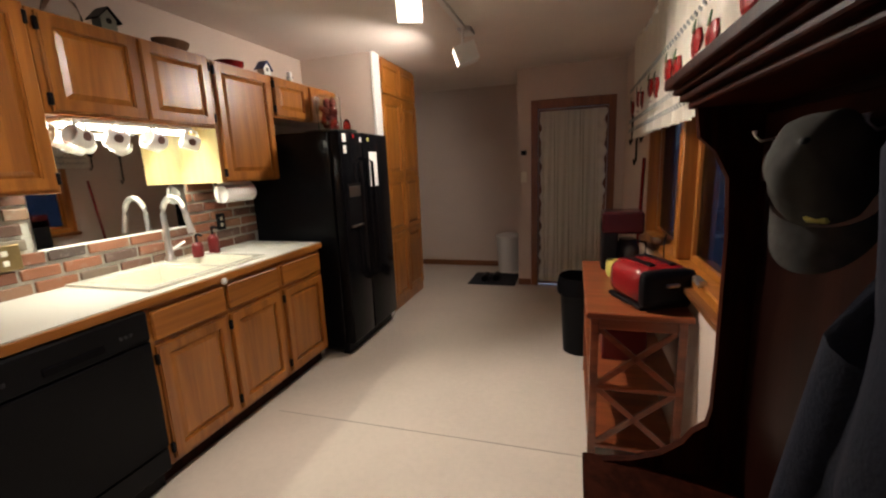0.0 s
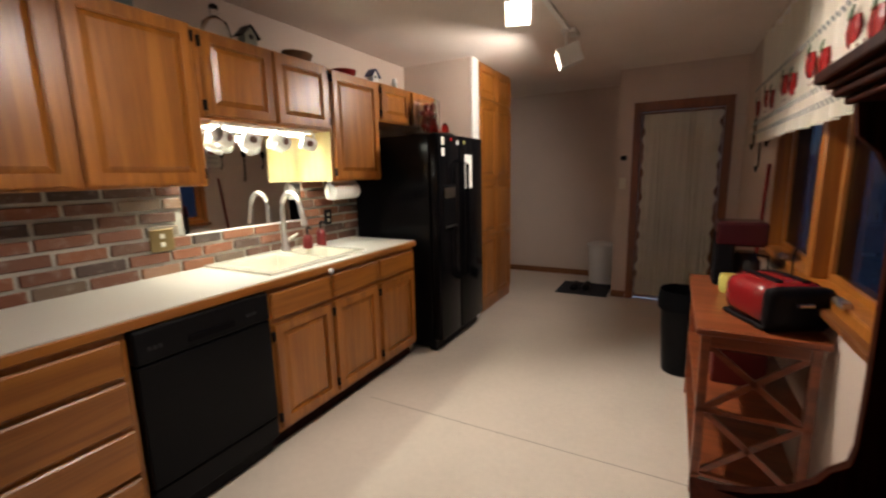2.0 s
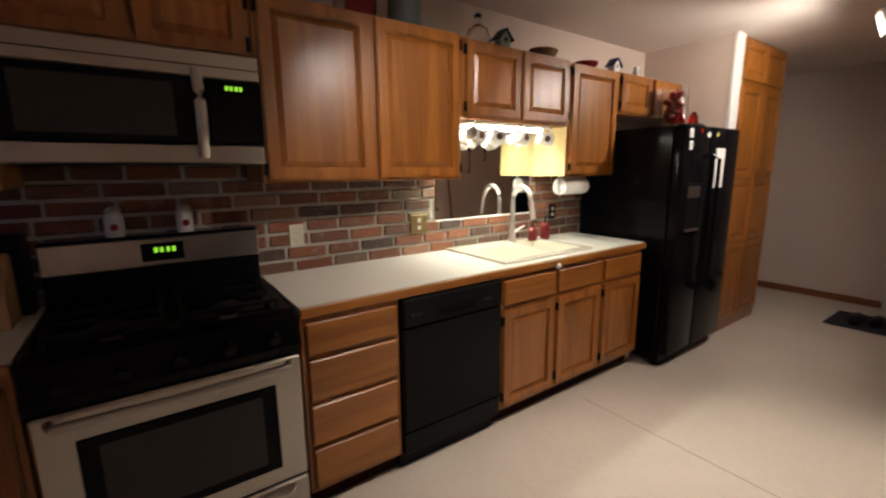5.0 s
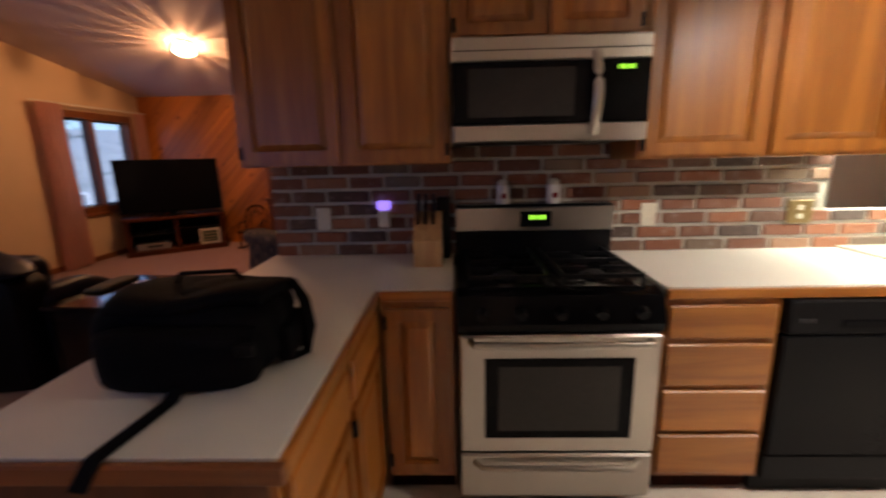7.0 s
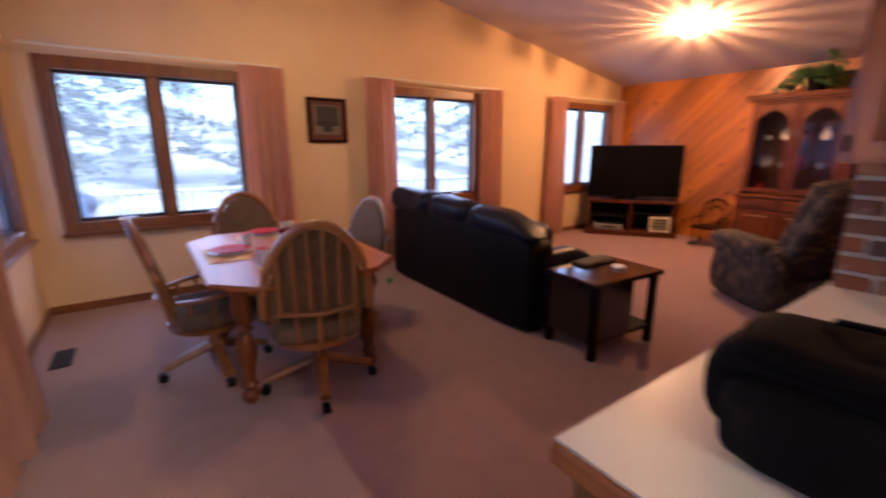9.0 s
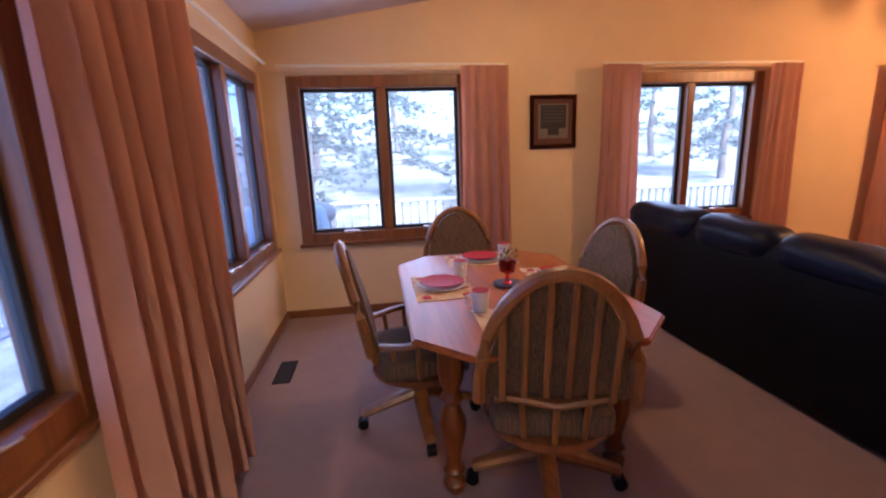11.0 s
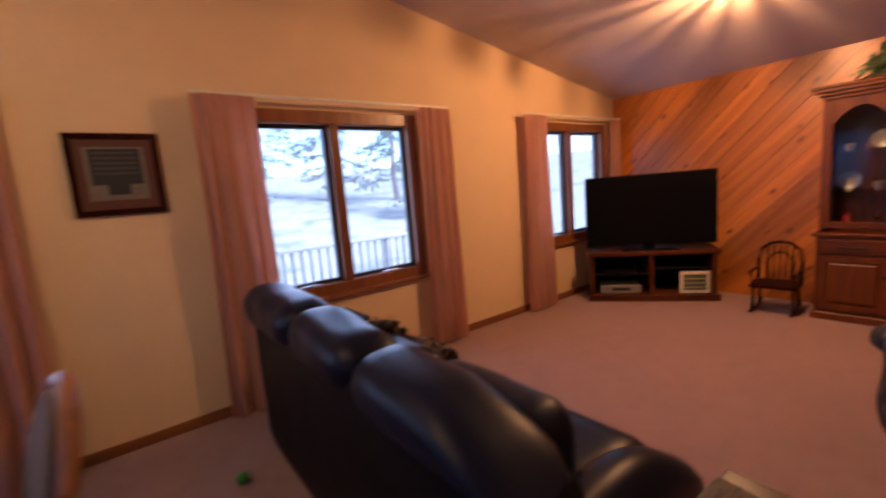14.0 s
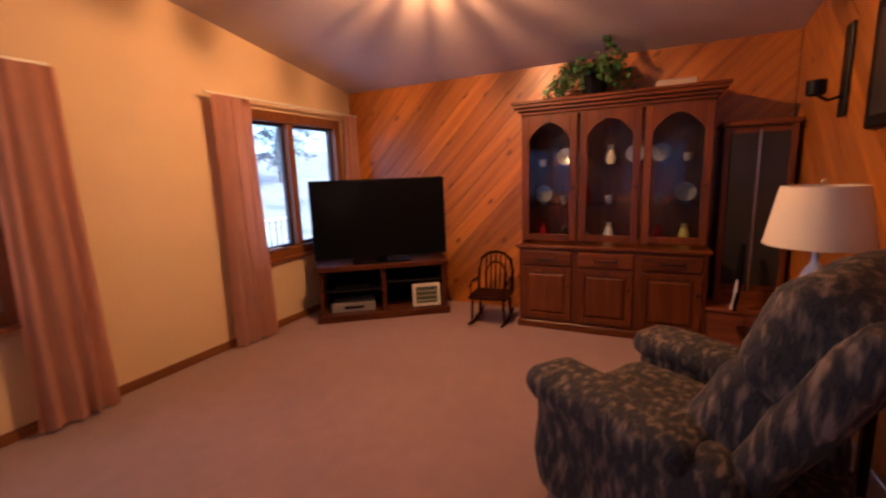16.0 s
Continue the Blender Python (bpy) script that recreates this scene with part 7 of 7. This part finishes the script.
bm = bmesh.new()
ring = [0, 4, 8, 10, 12, 15, 19, 24, 30, 38, 50, 70, 100, 150, 260, 600]
seg = 72
rows = [[bm.verts.new((-2 + r * math.cos(6.28319 * i / seg), -2 + r * math.sin(6.28319 * i / seg), height(-2 + r * math.cos(6.28319 * i / seg), -2 + r * math.sin(6.28319 * i / seg)))) for i in range(seg)] for r in ring[1:]]
c0 = bm.verts.new((-2, -2, -0.9))
for i in range(seg):
    bm.faces.new((c0, rows[0][i], rows[0][(i + 1) % seg]))
for a, b in zip(rows, rows[1:]):
    for i in range(seg):
        bm.faces.new((a[i], b[i], b[(i + 1) % seg], a[(i + 1) % seg]))
solid("ground", bm, grass, "pale dry grass hillside around the house", "ground", kind="structure", smooth=True)

dk = thing("deck", pose(0, 0, -0.12), "weathered grey wooden deck around the house corner", "deck", kind="structure")
for k in range(18):
    y = -5.78 - 0.145 * k
    pbox("plank", (-9.0, y - 0.14, -0.04), (0.86, y, 0.0), deck_wood, dk, 0.0)
for k in range(18):
    x = 0.865 + 0.145 * k
    pbox("plank", (x, -8.38, -0.04), (x + 0.14, 2.0, 0.0), deck_wood, dk, 0.0)


def railing(p, q):
    """A deck rail from p to q with posts and balusters."""
    p, q = Vector((*p, -0.12)), Vector((*q, -0.12))
    d, n = (q - p).normalized(), (q - p).length
    r = thing("deck_railing", Matrix.Translation(p) @ Matrix.Rotation(math.atan2(d.y, d.x), 4, "Z"), "weathered grey deck railing with square balusters", "railing")
    pbox("top_rail", (0, -0.07, 0.9), (n, 0.07, 0.94), deck_wood, r, 0.005)
    pbox("bottom_rail", (0, -0.02, 0.08), (n, 0.02, 0.13), deck_wood, r, 0.004)
    k = 0.0
    while k <= n:
        pbox("post", (k - 0.045, -0.045, 0), (k + 0.045, 0.045, 0.9), deck_wood, r, 0.004)
        k += 1.9
    me = mesh_of("baluster", boxes(((-0.018, -0.018, 0.13), (0.018, 0.018, 0.9))), deck_wood)
    k = 0.12
    while k < n:
        b = new("baluster", me)
        b.parent, b.location = r, (k, 0, 0)
        k += 0.13


railing((-9.0, -8.25), (3.4, -8.25))
railing((3.4, -8.25), (3.4, 2.0))

gr = thing("covered_grill", pose(1.02, -7.45, -0.12), "barbecue grill under a faded blue cover on the deck", "grill")
bm = bm_cushion(bmesh.new(), (-0.56, -0.33, 0.0), (0.56, 0.33, 1.0), 0.12, 9, 0.03, 4)
for v in bm.verts:
    k = 1 - 0.3 * max(0, v.co.z - 0.5)
    v.co.x, v.co.y = v.co.x * k, v.co.y * k
part("cover", bm, cover, gr, smooth=True)
part("hood", bm_cushion(bmesh.new(), (-0.36, -0.2, 0.9), (0.36, 0.2, 1.14), 0.1, 6, 0.02, 6), cover, gr, smooth=True)
bm = bmesh.new()
bmesh.ops.create_uvsphere(bm, u_segments=20, v_segments=10, radius=0.2)
kg = thing("kettle_grill", pose(0.6, -7.85, -0.12), "round dark kettle grill on the deck", "grill")
bm.transform(Matrix.Translation((0, 0, 0.84)) @ Matrix.Diagonal((1, 1, 0.8, 1)))
part("kettle", bm, plain("slate_enamel", (0.12, 0.14, 0.18), 0.5), kg, smooth=True)
for k in range(3):
    a = 2.094 * k
    part("leg", bm_cyl(bmesh.new(), (0.15 * math.cos(a), 0.15 * math.sin(a), 0.74), (0.27 * math.cos(a), 0.27 * math.sin(a), 0), 0.013, seg=8), black_matte, kg)

ptb = thing("patio_table", pose(1.9, -3.3, -0.12), "round pale patio table on the deck", "patio table")
part("tabletop", bm_lathe(bmesh.new(), [(0.5, 0.68), (0.52, 0.69), (0.52, 0.71), (0.5, 0.715)], seg=32), plain("grey_patio", (0.35, 0.36, 0.38), 0.5), ptb, smooth=True)
part("stem", bm_lathe(bmesh.new(), [(0.28, 0.0), (0.28, 0.02), (0.04, 0.06), (0.035, 0.68)]), plain("dark_patio_metal", (0.04, 0.04, 0.05), 0.5, 0.5), ptb, smooth=True)


def pine_tree(m, h, seed, label):
    """A conifer: trunk, drooping limbs and sprays of needles."""
    rnd = random.Random(seed)
    t = thing("pine_tree", m, label, "tree", "pines")
    part("trunk", bm_tube(bmesh.new(), [(0.08 * math.sin(2.1 * k), 0.08 * math.cos(1.7 * k), h * k / 6) for k in range(7)], [0.017 * h * (1 - k / 6.6) + 0.01 for k in range(7)], 9), bark, t, smooth=True)
    bm, bl = bmesh.new(), bmesh.new()
    n = int(h * 7)
    for k in range(n):
        u = 0.12 + 0.86 * (k + rnd.random()) / n
        z, a = h * u, rnd.uniform(0, 6.28)
        ln = h * 0.26 * (1.05 - u) * rnd.uniform(0.55, 1.25) + 0.15
        d = Vector((math.cos(a), math.sin(a), 0))
        pts = [d * (ln * s) + Vector((0, 0, z + ln * (0.12 * s - 0.35 * s * s))) for s in (0, 0.35, 0.7, 1.0)]
        bm_tube(bl, pts, [0.02, 0.014, 0.009, 0.004], 4)
        for i in range(int(9 + ln * 10)):
            s = rnd.uniform(0.2, 1.05)
            p = d * (ln * s) + Vector((rnd.gauss(0, 0.13), rnd.gauss(0, 0.13), z + ln * (0.12 * s - 0.35 * s * s) + rnd.gauss(0, 0.06)))
            for _ in range(5):
                w = (d + Vector([rnd.uniform(-1, 1), rnd.uniform(-1, 1), rnd.uniform(-0.6, 0.5)])).normalized() * rnd.uniform(0.14, 0.3)
                c = w.cross(Vector((rnd.uniform(-1, 1), rnd.uniform(-1, 1), 1))).normalized() * rnd.uniform(0.018, 0.045)
                bm.faces.new([bm.verts.new(q) for q in (p - c * 0.4, p + w * 0.5 - c, p + w, p + w * 0.5 + c)])
    part("limbs", bl, bark, t)
    part("crown", bm, needle, t)
    return t


spots = ((1.6, -13.5, 8, 0), (3.8, -12, 7, 1), (-0.6, -17, 9, 2), (6.5, -10.5, 8, 0), (7.5, -7, 8, 1), (6.8, -3.0, 9, 2), (8.5, 0.5, 8, 0), (7.0, 3.5, 9, 1), (-3.6, -15.0, 7, 1), (-11.5, -25.0, 8.5, 2), (-12.5, -15.5, 8, 0), (-6, -24, 9, 1), (2.5, -22, 10, 2), (-14, -22, 9, 0), (9, -18, 10, 1), (-20, -20, 10, 2), (-1.5, -30, 11, 0), (-10, -32, 11, 1), (14, -26, 12, 2))
first = {}
for x, y, h, k in spots:
    rz = (x * 37 + y * 91) % 360
    lab = "tall green pine standing on the hillside beyond the deck"
    if k not in first:
        first[k] = pine_tree(pose(x, y, height(x, y) - 0.1, 0, 0, rz), 8.0, 30 + k, lab)
        first[k].scale = (h / 8,) * 3
    else:
        o = copy_thing(first[k], pose(x, y, height(x, y) - 0.1, 0, 0, rz))
        o.scale = (h / 8,) * 3

# ---- boards and bricks ----


def clip_board(poly, inside):
    """Cuts a polygon by half-planes (a, b, c): a*u + b*v <= c."""
    for a, b, c in inside:
        out = []
        for i, p in enumerate(poly):
            q = poly[(i + 1) % len(poly)]
            dp, dq = a * p[0] + b * p[1] - c, a * q[0] + b * q[1] - c
            if dp <= 0:
                out.append(p)
            if dp * dq < 0:
                t = dp / (dp - dq)
                out.append((p[0] + t * (q[0] - p[0]), p[1] + t * (q[1] - p[1])))
        poly = out
        if len(poly) < 3:
            return []
    return poly


def panelling(wall, to_world, normal, inside, span, rise, width=0.18):
    """Diagonal tongue-and-groove boards: local u along the wall, v up; they climb with u when rise is 1."""
    s = math.sqrt(0.5)
    d, n = (s, s * rise), (-s * rise, s)
    k = -80
    while k < 80:
        off = k * width
        k += 1
        a, b = off + 0.0022, off + width - 0.0022
        poly = [(n[0] * a - d[0] * 12, n[1] * a - d[1] * 12), (n[0] * a + d[0] * 12, n[1] * a + d[1] * 12), (n[0] * b + d[0] * 12, n[1] * b + d[1] * 12), (n[0] * b - d[0] * 12, n[1] * b - d[1] * 12)]
        poly = clip_board(poly, inside)
        if len(poly) < 3:
            continue
        # each board lies along its own z axis, so that the grain follows it
        c = (sum(p[0] for p in poly) / len(poly), sum(p[1] for p in poly) / len(poly))
        o = Vector(to_world(*c))
        ez = Vector(to_world(c[0] + d[0], c[1] + d[1])) - o
        ex = Vector(normal)
        ey = ez.cross(ex)
        m = Matrix((ex, ey, ez)).transposed().to_4x4()
        m.translation = o
        inv = m.inverted()
        pts = [inv @ Vector(to_world(*p)) for p in poly]
        bm = bm_prism(bmesh.new(), pts, (0.014, 0, 0))
        ob = part("plank", bm, pine, wall)
        ob.matrix_basis = m


west, north = bpy.data.objects["wall_west"], bpy.data.objects["wall_north"]
panelling(west, lambda u, v: (WEST - 0.0145, SOUTH + u, v), (1, 0, 0), [(-1, 0, -0.002), (1, 0, NORTH - SOUTH - 0.002), (0, -1, 0.0), (0, 1, EAVE - 0.004)], 4.4, 1)
slope = (RISE - EAVE) / (RIDGE - WEST)
panelling(north, lambda u, v: (WEST + u, NORTH + 0.0145, v), (0, -1, 0), [(-1, 0, -0.016), (1, 0, BRICK - WEST - 0.002), (0, -1, 0.0), (-slope, 1, EAVE - 0.006), (slope, 1, RISE + slope * (RIDGE - WEST) - 0.006)], 5.2, -1)

bw = bpy.data.objects["wall_brick_side"]
BL, BH, J = 0.19, 0.052, 0.017
bx = BRICK + 0.001
mort = boxes(((BRICK, NORTH + 0.001, 0.86), (BRICK + 0.009, 1.528, 1.46)), ((BRICK, 1.528, 0.86), (BRICK + 0.009, 2.372, 1.109)), ((BRICK, 2.372, 0.86), (BRICK + 0.009, 3.0, 1.46)))
part("mortar", mort, mortar, bw, "grey mortar joints")
shapes = {}
rnd = random.Random(3)


def brick_mesh(w, v):
    key = (round(w, 3), v)
    if key not in shapes:
        bm = bmesh.new()
        bm_box(bm, (0, 0, 0), (0.016, w, BH), 0.004)
        for q in bm.verts:
            q.co += 0.004 * noise.noise_vector(q.co * 30 + Vector((v * 5, 0, 0)))
        shapes[key] = mesh_of("brick", bm, brick_red)
    return shapes[key]


for r in range(9):
    z = 0.845 + r * (BH + J)
    y = NORTH + 0.002 - (0.1 if r % 2 else 0)
    while y < 3.0:
        w = BL + rnd.choice((-0.03, -0.015, 0, 0, 0.01, 0.02))
        a, b = max(y, NORTH + 0.002), min(y + w, 2.99)
        y += w + J
        if z + BH > 1.107:
            if a < 1.528 < b:
                b = 1.526
            elif a < 2.374 < b:
                a = 2.376
            elif 1.52 < a and b < 2.38:
                continue
        if b - a < 0.03:
            continue
        o = new("brick", brick_mesh(b - a, rnd.randrange(4)))
        o.parent = bw
        o.location = (bx + 0.004 + rnd.uniform(-0.001, 0.003), a, z)
